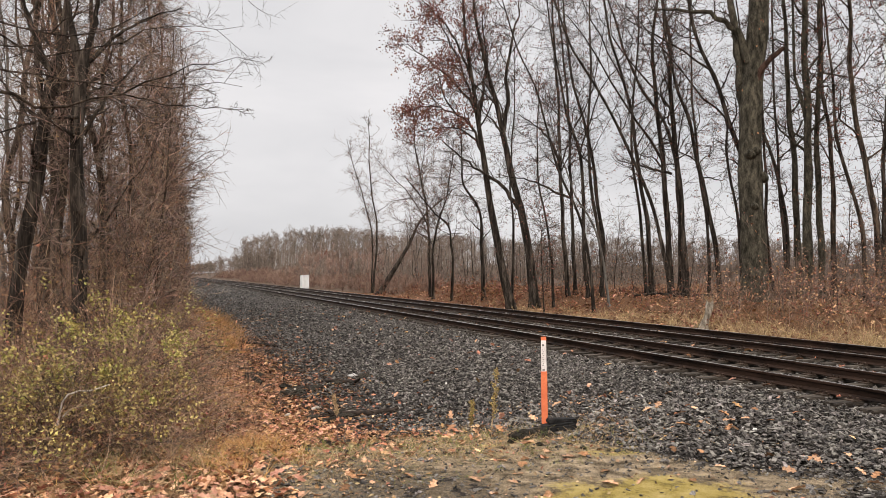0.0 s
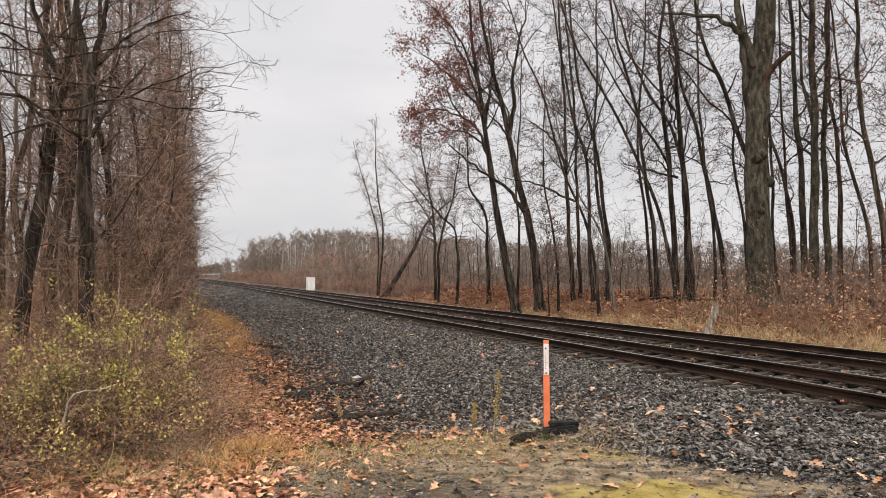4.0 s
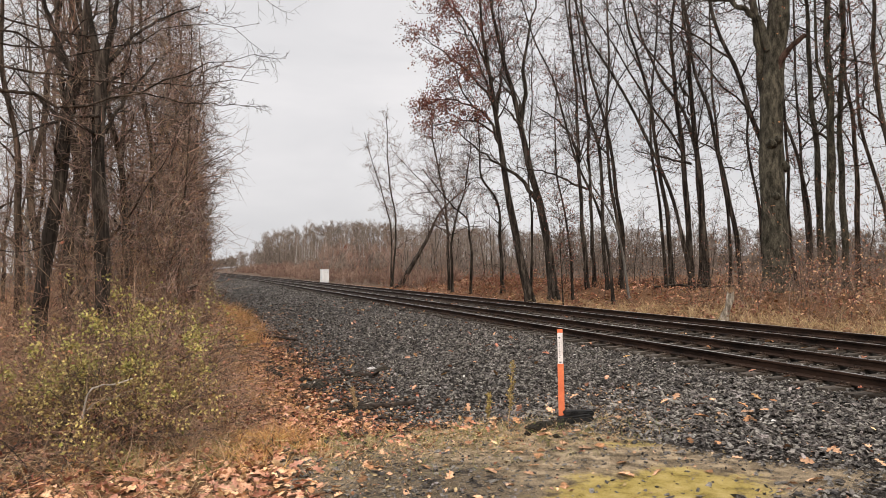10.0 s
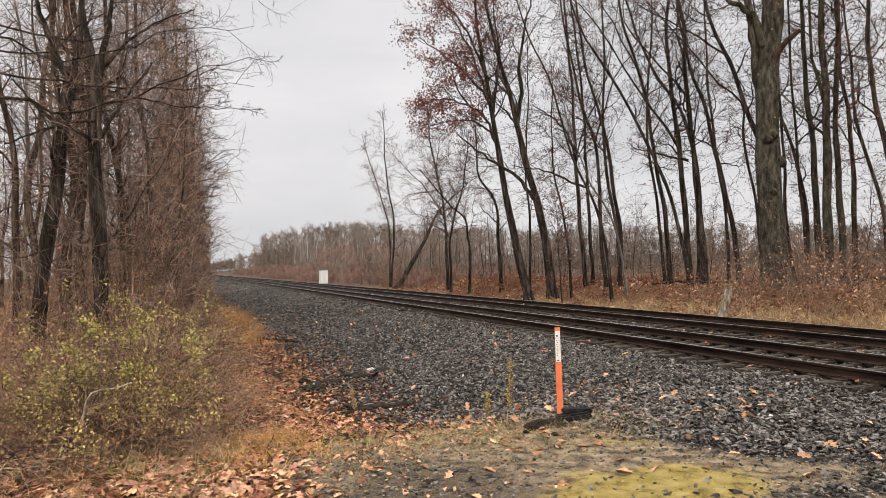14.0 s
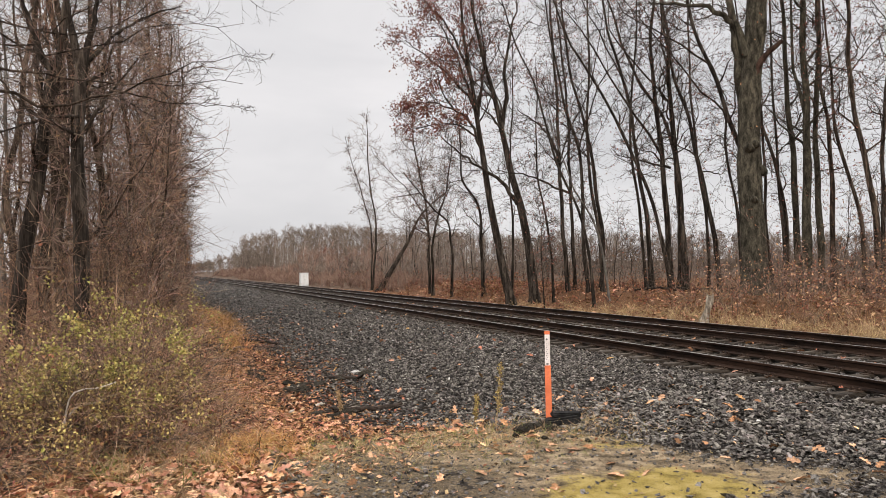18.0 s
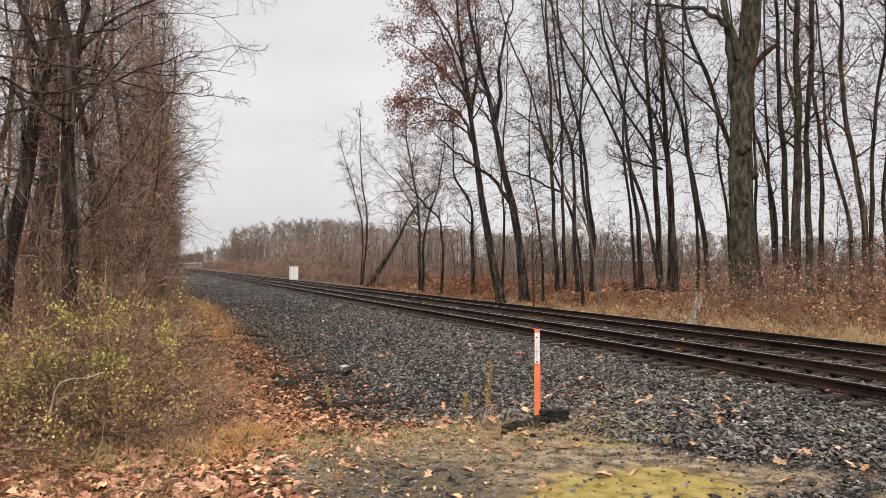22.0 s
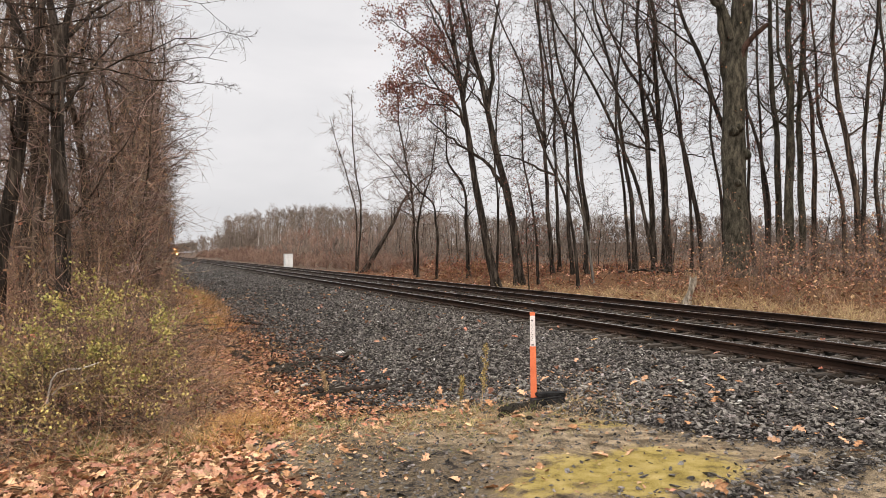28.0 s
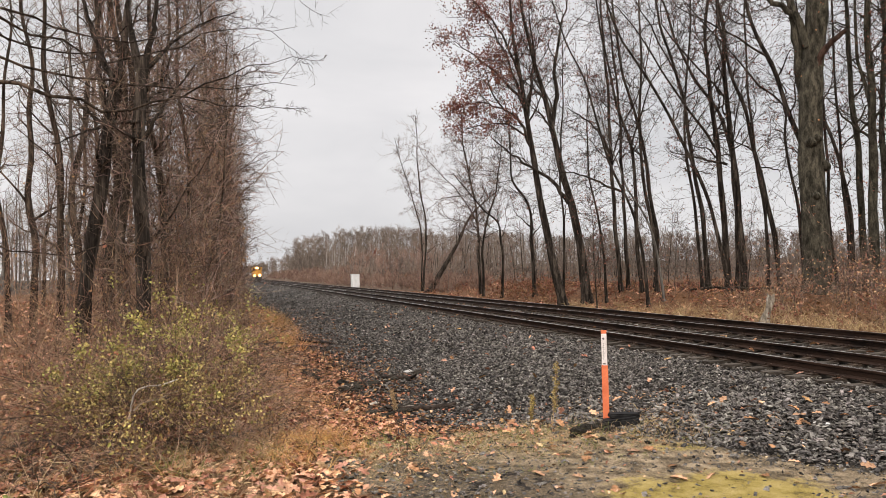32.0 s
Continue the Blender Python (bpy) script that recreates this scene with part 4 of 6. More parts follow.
stem(23.7, 25.8, 0.28, [(-0.3, 0.3, 4.8), (-0.7, 0.6, 7.2), (-1.0, 0.9, 9.2), (-1.3, 1.1, 10.3), (-1.6, 1.4, 12.9)], 27, 18, forks=1)
stem(27.3, 30.6, 0.23, [(0.0, 0.0, 4.6), (-0.2, 0.2, 6.5), (-0.5, 0.4, 10.2), (-0.5, 0.4, 14.6)], 54, 20)
stem(23.7, 24.4, 0.19, [(-0.2, 0.2, 4.9), (-0.4, 0.4, 7.3), (-0.6, 0.5, 9.1), (-1.1, 1.0, 9.7)], 26, 14)
stem(23.8, 23.6, 0.35, [(-0.2, 0.2, 5.5), (-0.7, 0.7, 8.2), (-1.1, 1.1, 10.4), (-1.5, 1.4, 11.6), (-1.9, 1.7, 13.4)], 25, 18, forks=1)
stem(26.0, 24.9, 0.20, [(-0.2, 0.2, 3.7), (-0.2, 0.2, 7.6), (-0.2, 0.3, 11.6)], 55, 18)
stem(25.7, 23.8, 0.25, [(-0.1, 0.1, 4.8), (-0.4, 0.4, 6.8), (-0.6, 0.7, 8.1)], 24, 14)
stem(27.8, 25.9, 0.21, [(-0.1, 0.1, 5.7), (-0.2, 0.2, 9.2), (-0.3, 0.3, 12.1), (-0.2, 0.3, 14.8)], 53, 20)
stem(25.6, 23.1, 0.36, [(-0.1, 0.1, 6.0), (-0.2, 0.2, 9.0), (-0.2, 0.2, 12.0), (-0.3, 0.3, 13.6)], 23, 20, BARK_OAK, forks=1)
stem(25.0, 22.3, 0.48, [(0.1, -0.2, 5.9), (0.1, -0.2, 8.2), (0.1, -0.1, 10.7), (0.1, -0.2, 12.2)], 22, 20, BARK_OAK, forks=2)
stem(25.8, 22.2, 0.35, [(0.0, 0.0, 5.9), (0.0, 0.1, 8.3), (0.1, -0.1, 10.7), (0.1, -0.2, 12.8)], 21, 20, BARK_OAK)
stem(27.6, 23.1, 0.29, [(0.0, 0.0, 5.3), (0.0, 0.0, 8.1), (-0.2, 0.2, 10.4), (-0.2, 0.2, 12.7)], 56, 19, BARK_BROWN)
stem(26.0, 20.3, 0.21, [(-0.2, 0.2, 4.8), (-0.5, 0.6, 6.8), (-0.6, 0.8, 9.0)], 52, 16, BARK_BROWN, leaves=900)
stem(25.5, 19.3, 0.31, [(-0.2, 0.2, 5.5), (-0.4, 0.5, 7.8), (-0.5, 0.7, 9.6), (-0.5, 0.6, 11.6)], 51, 18, BARK_BROWN, leaves=900)
stem(26.4, 19.8, 0.24, [(0.0, 0.0, 4.5), (0.1, -0.2, 7.8), (0.3, -0.4, 10.5)], 57, 18)
stem(29.5, 20.6, 0.40, [(0.0, 0.0, 5.1), (-0.1, 0.1, 8.7), (0.0, 0.0, 12.1)], 58, 20, BARK_BROWN)
stem(27.6, 19.9, 0.24, [(-0.1, 0.1, 5.0), (0.1, -0.1, 8.4), (0.0, 0.0, 11.6)], 59, 18)
for k, (bends, thick) in enumerate((
    ([(19.4, 32.7, 7.5), (19.1, 32.8, 8.6), (18.5, 33.2, 9.5), (17.5, 33.7, 10.4)], 0.1),
    ([(18.9, 30.6, 5.6), (18.2, 31.0, 5.9), (17.4, 31.5, 6.4), (15.6, 32.4, 6.9)], 0.07),
    ([(23.1, 28.3, 6.7), (22.3, 28.9, 7.0), (21.0, 29.8, 7.5)], 0.07),
)):
    side_limb((BEARER_0, BEARER_1, BEARER_2)[k], bends, thick, 180 + k, BARK_DARK, tip=0.02, fine=(0.012, 0.007))


def build_understory():
    """Thin young trees between the big ones."""
    rng = np.random.default_rng(190)
    kinds = []
    for k in range(4):
        t = tree("young_tree", (29.0 + 2.2 * k, 18.5 + 1.2 * k), 0.07 + 0.012 * k, [(0.15 * (k - 1.5), 0.1, 3), (0.4 * (k - 1.5), 0.2, 6)], 7 + k, "thin bare understory tree in the oak wood", 191 + k, BARK_DARK, limbs=9, first=0.2, reach=0.28, shoots=(4, 5), light=True, sway=0.35, leaves=160, leaf_mat=LEAF_BROWN, leaf_size=0.09, group=W)
        kinds.append(t)
    for k in range(18):
        x = rng.uniform(21, 38)
        y = x * rng.uniform(0.6, 1.5) if k > 6 else x * rng.uniform(0.56, 0.76)
        m = pose(x, y, hz(x, y) - 0.1, rng.uniform(-9, 9), rng.uniform(-9, 9), rng.uniform(0, 360)) @ Matrix.Scale(rng.uniform(0.45, 1.0), 4)
        copy_thing(kinds[int(rng.integers(0, 4))], m)


build_understory()
tree("leaning_tree", (17.3, 60.6), 0.5, [(2.5, -0.8, 4.2), (4.1, -1.3, 7.2), (6.1, -2.1, 9.0)], 9.4, "dead tree leaning hard against its neighbour", 60, BARK_DARK, limbs=8, first=0.45, reach=0.3, sway=0.02, shoots=(5, 5))

# the strip of trees along the near side of the line
L = "tree strip beside the line"
NEAR = "bare dark-barked tree hung with fine twigs"


def strip(x, y, dia, bends, seed, total, bark=BARK_BROWN, **more):
    more.setdefault("limbs", 16)
    more.setdefault("reach", 0.2)
    more.setdefault("sway", 0.25)
    more.setdefault("first", 0.18)
    more.setdefault("shoots", (7, 9))
    more.setdefault("twig_mat", TWIG_GREY)
    more.setdefault("crook", 0.25)
    more.setdefault("twig", (0.0065, 0.004))
    return tree("strip_tree", (x, y), dia, bends, total, more.pop("label", NEAR), seed, bark, group=L, **more)


SPLIT = strip(-2.61, 14.55, 0.28, [(0.23, 0.0, 2.5), (0.45, 0.0, 3.8), (0.69, 0.1, 5.5)], 70, 5.9, BARK_DARK, limbs=5, first=0.5, reach=0.3, sway=0.08, taper=0.35)
for k, (bends, thick) in enumerate((([(-1.93, 14.66, 5.3), (-2.07, 14.64, 5.9), (-2.33, 14.6, 6.65), (-2.9, 14.5, 8.2)], 0.09), ([(-1.93, 14.66, 5.3), (-1.81, 14.67, 6.3), (-1.6, 14.7, 9.0)], 0.1), ([(-1.98, 14.6, 4.7), (-2.28, 14.5, 4.9), (-2.9, 14.4, 5.6)], 0.05))):
    side_limb(SPLIT, bends, thick, 140 + k, BARK_DARK, spray=1.0, count=6)
PEELING = strip(-1.43, 14.31, 0.3, [(-0.02, 0, 2.4), (-0.03, 0, 4.2), (0.01, 0, 5.8)], 71, 6.1, BARK_DARK, limbs=4, first=0.5, reach=0.3, sway=0.08, taper=0.3, label="forked tree whose bark is peeling in plates")
for k, (bends, thick) in enumerate((([(-1.42, 14.31, 5.7), (-1.56, 14.3, 6.2), (-1.7, 14.25, 8.5)], 0.09), ([(-1.42, 14.31, 5.7), (-1.29, 14.32, 6.25), (-1.0, 14.35, 8.4)], 0.07), ([(-1.47, 14.2, 4.8), (-1.83, 14.15, 4.75), (-2.9, 14.0, 4.3)], 0.04), ([(-1.4, 14.3, 4.5), (-1.16, 14.3, 4.95), (-0.5, 14.4, 6.0)], 0.045), ([(-1.4, 14.3, 5.8), (-0.53, 14.4, 6.7), (0.3, 14.4, 7.1)], 0.045))):
    side_limb(PEELING, bends, thick, 145 + k, BARK_DARK, spray=1.0, count=6)
strip(-2.03, 17.06, 0.25, [(-0.06, 0, 4.2), (0, 0, 5.4), (-0.11, 0, 7.9)], 72, 13, BARK_BROWN, limbs=9, shoots=(5, 7))
strip(-2.56, 18.2, 0.28, [(0.09, 0, 3.7), (0.21, 0, 5.0), (0.15, 0, 8.3)], 73, 13, BARK_BROWN, limbs=9, shoots=(5, 7))
strip(-1.48, 17.92, 0.2, [(0.06, 0, 3.3), (-0.07, 0, 4.5), (-0.07, 0, 8.3)], 74, 13, limbs=11, shoots=(6, 7))
strip(-1.03, 22.01, 0.19, [(-0.01, -0.03, 5.15), (-0.18, -0.01, 10.09)], 75, 14)
strip(-1.38, 19.93, 0.16, [(-0.05, 0, 3.9), (-0.15, 0, 6.8), (-0.08, 0, 8.4)], 76, 13)
strip(-0.4, 26.19, 0.22, [(-0.07, -0.02, 5.79), (-0.16, -0.04, 11.72)], 77, 14)
strip(-0.1, 32.5, 0.28, [(-0.02, -0.05, 6.76), (-0.13, -0.06, 12.26)], 78, 14)
strip(0.3, 40.94, 0.32, [(-0.08, -0.04, 8.05), (-0.24, -0.02, 12.6)], 79, 14.5)
strip(0.7, 53.59, 0.36, [(-0.18, -0.01, 9.99), (-0.42, 0.03, 14.0)], 80, 15.5)
strip(-3.72, 18.78, 0.2, [(-0.08, 0, 4.5), (-0.26, 0.03, 8.46)], 81, 13, limbs=9, shoots=(5, 7))
strip(-5.19, 22.62, 0.22, [(0.06, -0.06, 4.99), (-0.24, 0.01, 9.68)], 82, 14, limbs=9, shoots=(5, 7))
strip(-6.74, 26.49, 0.2, [(-0.18, 0.03, 5.47), (-0.04, -0.09, 10.91)], 83, 14, limbs=9, shoots=(5, 7))
strip(-3.86, 22.08, 0.14, [(0.13, -0.09, 4.99), (0.05, -0.11, 9.68)], 84, 13, limbs=9, shoots=(5, 7))
strip(-5.23, 28.03, 0.22, [(0.07, -0.08, 5.79), (-0.21, -0.02, 11.72)], 85, 14, BARK_GREY, limbs=9, shoots=(5, 7))


def build_more_strip():
    """Saplings and pole trees that fill the strip, copied from a few grown ones."""
    rng = np.random.default_rng(91)
    kinds = []
    for k in range(5):
        t = strip(-4 - k * 1.6, 36 + k * 3, 0.11 + 0.02 * k, [(0.1 * (k - 2), 0.05, 4), (0.25 * (k - 2), 0.1, 7)], 92 + k, 8.5 + k, limbs=14, first=0.1, reach=0.24, shoots=(6, 9), light=True, sway=0.3, label="thin pole tree in a tangle of twigs")
        kinds.append(t)
    for k in range(46):
        y = 17 + 75 * rng.random() ** 1.2
        x = -0.55 + 0.012 * y - 5 * rng.random() ** 1.7
        if k % 6 == 5:
            x, y = rng.uniform(-26, -6), rng.uniform(24, 60)
        m = pose(x, y, hz(x, y) - 0.1, rng.uniform(-4, 4), rng.uniform(-4, 4), rng.uniform(0, 360)) @ Matrix.Scale(rng.uniform(0.75, 1.35), 4)
        copy_thing(kinds[int(rng.integers(0, 5))], m)


build_more_strip()

# a tree just outside the wood's edge whose boughs hang over the path
BOUGHS = strip(-3.6, 9.2, 0.3, [(0.1, 0, 3.0), (0.2, 0.05, 6.0)], 110, 11, limbs=8, first=0.5, label="bare tree whose long boughs hang over the path")
for k, (bends, thick) in enumerate((
    ([(-3.45, 9.2, 4.5), (-2.0, 9.4, 4.1), (-1.2, 9.5, 3.97), (-0.3, 9.6, 4.34), (0.9, 9.55, 4.8)], 0.034),
    ([(-3.45, 9.3, 4.6), (-1.54, 10.05, 4.45), (0.0, 10.2, 4.5), (1.0, 10.1, 4.55)], 0.024),
    ([(-0.65, 9.6, 4.22), (0.18, 9.7, 4.14), (1.05, 9.65, 4.12)], 0.011),
    ([(-3.45, 9.3, 5.4), (-1.1, 11.4, 5.2), (0.0, 11.5, 5.7), (1.15, 11.4, 5.85)], 0.024),
    ([(-3.45, 9.3, 5.5), (-1.15, 11.9, 5.6), (0.2, 12.0, 6.4), (1.1, 11.9, 6.7)], 0.024),
    ([(-3.4, 9.3, 5.2), (-1.7, 10.3, 4.9), (-0.9, 10.4, 5.5), (-0.1, 10.5, 6.0)], 0.02),
    ([(-3.4, 9.3, 2.6), (-1.8, 10.8, 2.3), (-1.1, 10.9, 2.7)], 0.016),
)):
    side_limb(BOUGHS, bends, thick, 120 + k, BARK_BROWN, "bough", spray=0.55, tip=0.003, count=11, fine=(0.0045, 0.0022), wob=0.08)
for k, (ang, zz, size) in enumerate(((-1.9, 2.75, 0.34), (-1.3, 2.3, 0.26), (-2.3, 3.35, 0.3))):
    # loose plates of bark and the pale wood they have bared
    t = np.linspace(-0.5, 0.5, 7) * 0.8 + ang
    r_in = 0.142
    v = np.array([[r_in * math.cos(a) * q, r_in * math.sin(a) * q, h * size] for h, q in ((0.0, 1.0), (0.35, 1.05), (0.7, 1.08), (1.0, 1.22)) for a in t])
    f = np.array([[i * 7 + m, i * 7 + m + 1, i * 7 + m + 8, i * 7 + m + 7] for i in range(3) for m in range(6)])
    ob = part("bark_plate", (v, f), BARK_BROWN, PEELING, "" if k else "loose curling plate of bark")
    ob.location = (0.0, -0.01, zz - PEELING.location.z)


# ---- the marker post and its rubber foot ----
def build_marker_post():
    z = 0.03
    root = new("marker_post", None)
    root.matrix_basis = pose(4.48, 7.9, z, 0.3, -0.2, -25)
    tagged(root, "orange utility marker post with a white label, by the ballast", "marker post")
    bm = box_bm(0.066, 0.018, 0.8, (0, 0, -0.14), 0.004)
    box_bm(0.012, 0.03, 0.66, (-0.032, 0.008, 0), 0.003, bm)
    box_bm(0.012, 0.03, 0.66, (0.032, 0.008, 0), 0.003, bm)
    part("stake", bm, POST_ORANGE, root, "bright orange ribbed plastic")
    part("cap_band", box_bm(0.068, 0.02, 0.045, (0, 0, 1.05), 0.004), POST_ORANGE, root)
    part("label_panel", box_bm(0.065, 0.019, 0.39, (0, 0, 0.66), 0.003), POST_WHITE, root, "white sticker panel with small dark print")
    # unreadable print as plain bars
    for k in range(9):
        part("print_bar", box_bm(0.01 if k % 3 else 0.014, 0.001, 0.009, (-0.012 + 0.006 * (k % 2), -0.0105, 0.735 + k * 0.024)), INK, root)
    part("print_disc", cyl_bm(0.013, 0.013, 0.001, pose(-0.008, -0.0105, 0.99, 90), 16), INK, root)
    part("print_block", box_bm(0.03, 0.001, 0.016, (-0.004, -0.0105, 0.672)), INK, root)
    foot = new("rubber_block", None)
    foot.matrix_basis = pose(4.5, 7.62, hz(4.5, 7.62) + 0.005, 0, 0, -18)
    tagged(foot, "worn black rubber block half sunk by the post", "rubber block")
    bm = box_bm(0.44, 0.2, 0.12, (0, 0, 0), 0.025)
    for v in bm.verts:
        v.co.z *= 1 - 0.35 * max(0, -v.co.x) / 0.18
        v.co.x += 0.02 * math.sin(v.co.z * 40)
    part("slab", bm, RUBBER, foot)
    bm = box_bm(0.36, 0.15, 0.06, (0.06, 0.05, 0.085), 0.015)
    part("upper_slab", bm, RUBBER, foot)

    # clods of black earth heaped by the block
    rng = np.random.default_rng(71)
    clods = []
    for k in range(5):
        bm = bmesh.new()
        bmesh.ops.create_icosphere(bm, subdivisions=2, radius=1.0)
        for v in bm.verts:
            v.co *= 1 + 0.45 * noise.noise(v.co * 1.9 + Vector((k * 7.0, 0, 0)))
            v.co.z *= 0.6
        me = bpy.data.meshes.new("clod")
        bm.to_mesh(me)
        bm.free()
        me.materials.append(SOIL_BLACK)
        clods.append(me)
    heap = tagged(new("earth_heap", None), "small heap of black earth clods beside the post", "earth heap")
    for k in range(46):
        near = k < 30
        x = rng.normal(4.14, 0.16) if near else rng.uniform(3.5, 5.3)
        y = rng.normal(7.55, 0.1) if near else rng.uniform(6.5, 7.6)
        size = rng.uniform(0.035, 0.095) if near else rng.uniform(0.02, 0.05)
        ob = new("clod", clods[k % 5])
        ob.parent = heap
        ob.matrix_basis = pose(x, y, hz(x, y) + size * 0.2, rng.uniform(-20, 20), rng.uniform(-20, 20), rng.uniform(0, 360)) @ Matrix.Scale(size, 4)


build_marker_post()


# ---- the signal cabinet by the far track ----
def build_cabinet():
    x, y = 16.5, 92.6
    z = hz(x, y)
    root = new("signal_cabinet", None)
    root.matrix_basis = pose(x, y, z, 0, 0, 8)
    tagged(root, "white metal trackside signal cabinet on a plinth", "cabinet")
    part("body", box_bm(0.98, 0.8, 1.62, (0, 0, 0.12), 0.02), CABINET, root)
    part("roof", box_bm(1.03, 0.88, 0.06, (0, 0, 1.74), 0.015), CABINET, root)
    part("plinth", box_bm(1.0, 0.85, 0.14, (0, 0, -0.02), 0.01), STEEL, root, "concrete-grey plinth")
    for sx in (-0.235, 0.235):
        d = part("door", box_bm(0.44, 0.02, 1.45, (sx, -0.412, 0.18), 0.006), CABINET, root)
        part("handle", box_bm(0.025, 0.03, 0.14, (sx + (0.17 if sx < 0 else -0.17), -0.435, 0.85), 0.005), STEEL, d, "steel handle")


build_cabinet()


# ---- the locomotive ----
LOCO_PAINT = surface("loco_paint", (0.05, 0.045, 0.045), (0.12, 0.11, 0.1), 2, 0.45, fine=20, bump=0.05)
LOCO_YELLOW = surface("loco_yellow", (0.42, 0.2, 0.04), (0.6, 0.32, 0.07), 2, 0.5, fine=20, bump=0.05)
GLASS = surface("dark_glass", (0.01, 0.012, 0.014), (0.025, 0.028, 0.03), 2, 0.08, fine=20, bump=0, spec=0.6)
LAMP_ON = glow("lamp_on", (1.0, 0.76, 0.42), 14)
# the orange halo round each lit lamp, made as an emitting disc
LAMP_HALO = glow("lamp_halo", (1.0, 0.52, 0.17), 3.0)


def build_loco():
    """Front end at the origin, the hood running back along +y, rail tops at z 0."""
    root = new("locomotive", None)
    tagged(root, "orange-nosed dark freight locomotive with headlights lit, on the track", "locomotive")
    part("underframe", box_bm(2.9, 20.5, 0.5, (0, 10.6, 0.95), 0.05), LOCO_PAINT, root)
    part("pilot", box_bm(2.9, 0.25, 0.75, (0, 0.35, 0.18), 0.06), LOCO_PAINT, root)
    bm = box_bm(1.7, 1.7, 1.45, (0, 1.5, 1.45), 0.12)
    for v in bm.verts:
        if v.co.y < 1.0 and v.co.z > 2.3:
            v.co.y += 0.25
    part("nose", bm, LOCO_YELLOW, root, "dull orange nose")
    part("cab", box_bm(3.0, 2.6, 2.75, (0, 3.6, 1.45), 0.15), LOCO_YELLOW, root, "dull orange cab")
    for sx in (-0.62, 0.62):
        part("windshield", box_bm(0.95, 0.04, 0.62, (sx, 2.29, 3.2), 0.05), GLASS, root)
    part("cab_roof", box_bm(2.9, 2.7, 0.12, (0, 3.6, 4.2), 0.05), LOCO_PAINT, root)
    part("hood", box_bm(1.8, 14.5, 2.6, (0, 12.2, 1.45), 0.1), LOCO_PAINT, root)
    part("coupler", box_bm(0.3, 0.7, 0.3, (0, 0.0, 0.75), 0.06), IRON, root)
    for sx in (-1.0, 1.0):
        part("step", box_bm(0.5, 0.5, 0.04, (sx * 1.15, 0.75, 0.45)), IRON, root)
        part("handrail", cyl_bm(0.02, 0.02, 1.1, pose(sx * 1.35, 0.35, 2.0), 8), LOCO_YELLOW, root)
    for sx in (-0.78, 0.78):
        h = part("ditch_light", cyl_bm(0.23, 0.23, 0.2, pose(sx, 0.3, 1.57, 90), 20), LOCO_PAINT, root)
        part("lens", cyl_bm(0.2, 0.2, 0.03, pose(sx, 0.16, 1.57, 90), 20), LAMP_ON, h, "glowing warm lamp")
        # added glow disc, wider than the lamp, for its halo
        part("halo_disc", cyl_bm(0.46, 0.38, 0.04, pose(sx, 0.2, 1.57, 90), 24), LAMP_HALO, h, "glowing orange disc added as the lamp's halo")
    hous = part("headlight_housing", box_bm(0.72, 0.2, 0.4, (0, 2.27, 3.85 - 0.17 + 0.02), 0.05), LOCO_PAINT, root)
    for sx in (-0.17, 0.17):
        part("headlight", cyl_bm(0.17, 0.17, 0.04, pose(sx, 2.12, 3.85, 90), 20), LAMP_ON, hous, "glowing warm lamp")
        part("halo_disc", cyl_bm(0.42, 0.36, 0.04, pose(sx * 1.2, 2.155, 3.85, 90), 24), LAMP_HALO, hous, "glowing orange disc added as the lamp's halo")
    for k, yy in enumerate((3.2, 5.0, 6.8, 14.4, 16.2, 18.0)):
        part("axle", cyl_bm(0.1, 0.1, 1.6, pose(0, yy, 0.5, 0, 90), 10), IRON, root)
        for sx in (-0.75, 0.75):
            part("wheel", cyl_bm(0.5, 0.5, 0.13, pose(sx, yy, 0.5, 0, 90), 20), IRON, root)
    return root


LOCO = build_loco()


# ---- far woods ----
def far_wood(name, label, spots, heights, seed, bark, twig_mat, twig_len, twig_w, per, rise=0.35):
    """A belt of distant bare trees as one thing: trunks, limbs and a haze of twigs."""
    rng = np.random.default_rng(seed)
    nn = len(spots)
    root = new(name, None)
    tagged(root, label, "woods", kind="stuff")
    base = np.concatenate([spots, height(spots[:, 0], spots[:, 1])[:, None] - 0.3], 1)
    up = np.tile([0, 0, 1.0], (nn, 1)) + rng.normal(0, 0.05, (nn, 3))
    p = grow(base, up, heights * 0.97, 7, 0.05, 0.05, rng)
    r = ring_radii(heights * rng.uniform(0.006, 0.012, nn), np.full(nn, 0.03), 7)
    part("trunks", tubes(p, r, 4), bark, root)
    s, d, rr, f = sprout(p, r, 8, 0.08, 0.98, 0.8, rng, 0.5)
    ln = np.repeat(heights, 8) * 0.28 * (1.1 - 0.6 * f) * rng.uniform(0.6, 1.2, len(f))
    p1 = grow(s, d, ln, 3, 0.12, 0.08, rng)
    r1 = ring_radii(np.clip(rr, 0.03, 0.1), np.full(len(rr), 0.02), 3)
    s, d, rr, f = sprout(p1, r1, per, 0.1, 1.0, 0.8, rng, 0.6)
    way = unit(d + [0, 0, rise])
    tw = blades(s, way, rng.uniform(0.6, 1.4, len(s)) * twig_len, twig_w, rng, 0.05)
    part("limbs", tubes(p1, r1, 3), twig_mat, root)
    part("twigs", tw, twig_mat, root)
    return root


def patch(rng, nn, x0, x1, y0, y1):
    return np.stack([rng.uniform(x0, x1, nn), rng.uniform(y0, y1, nn)], -1)


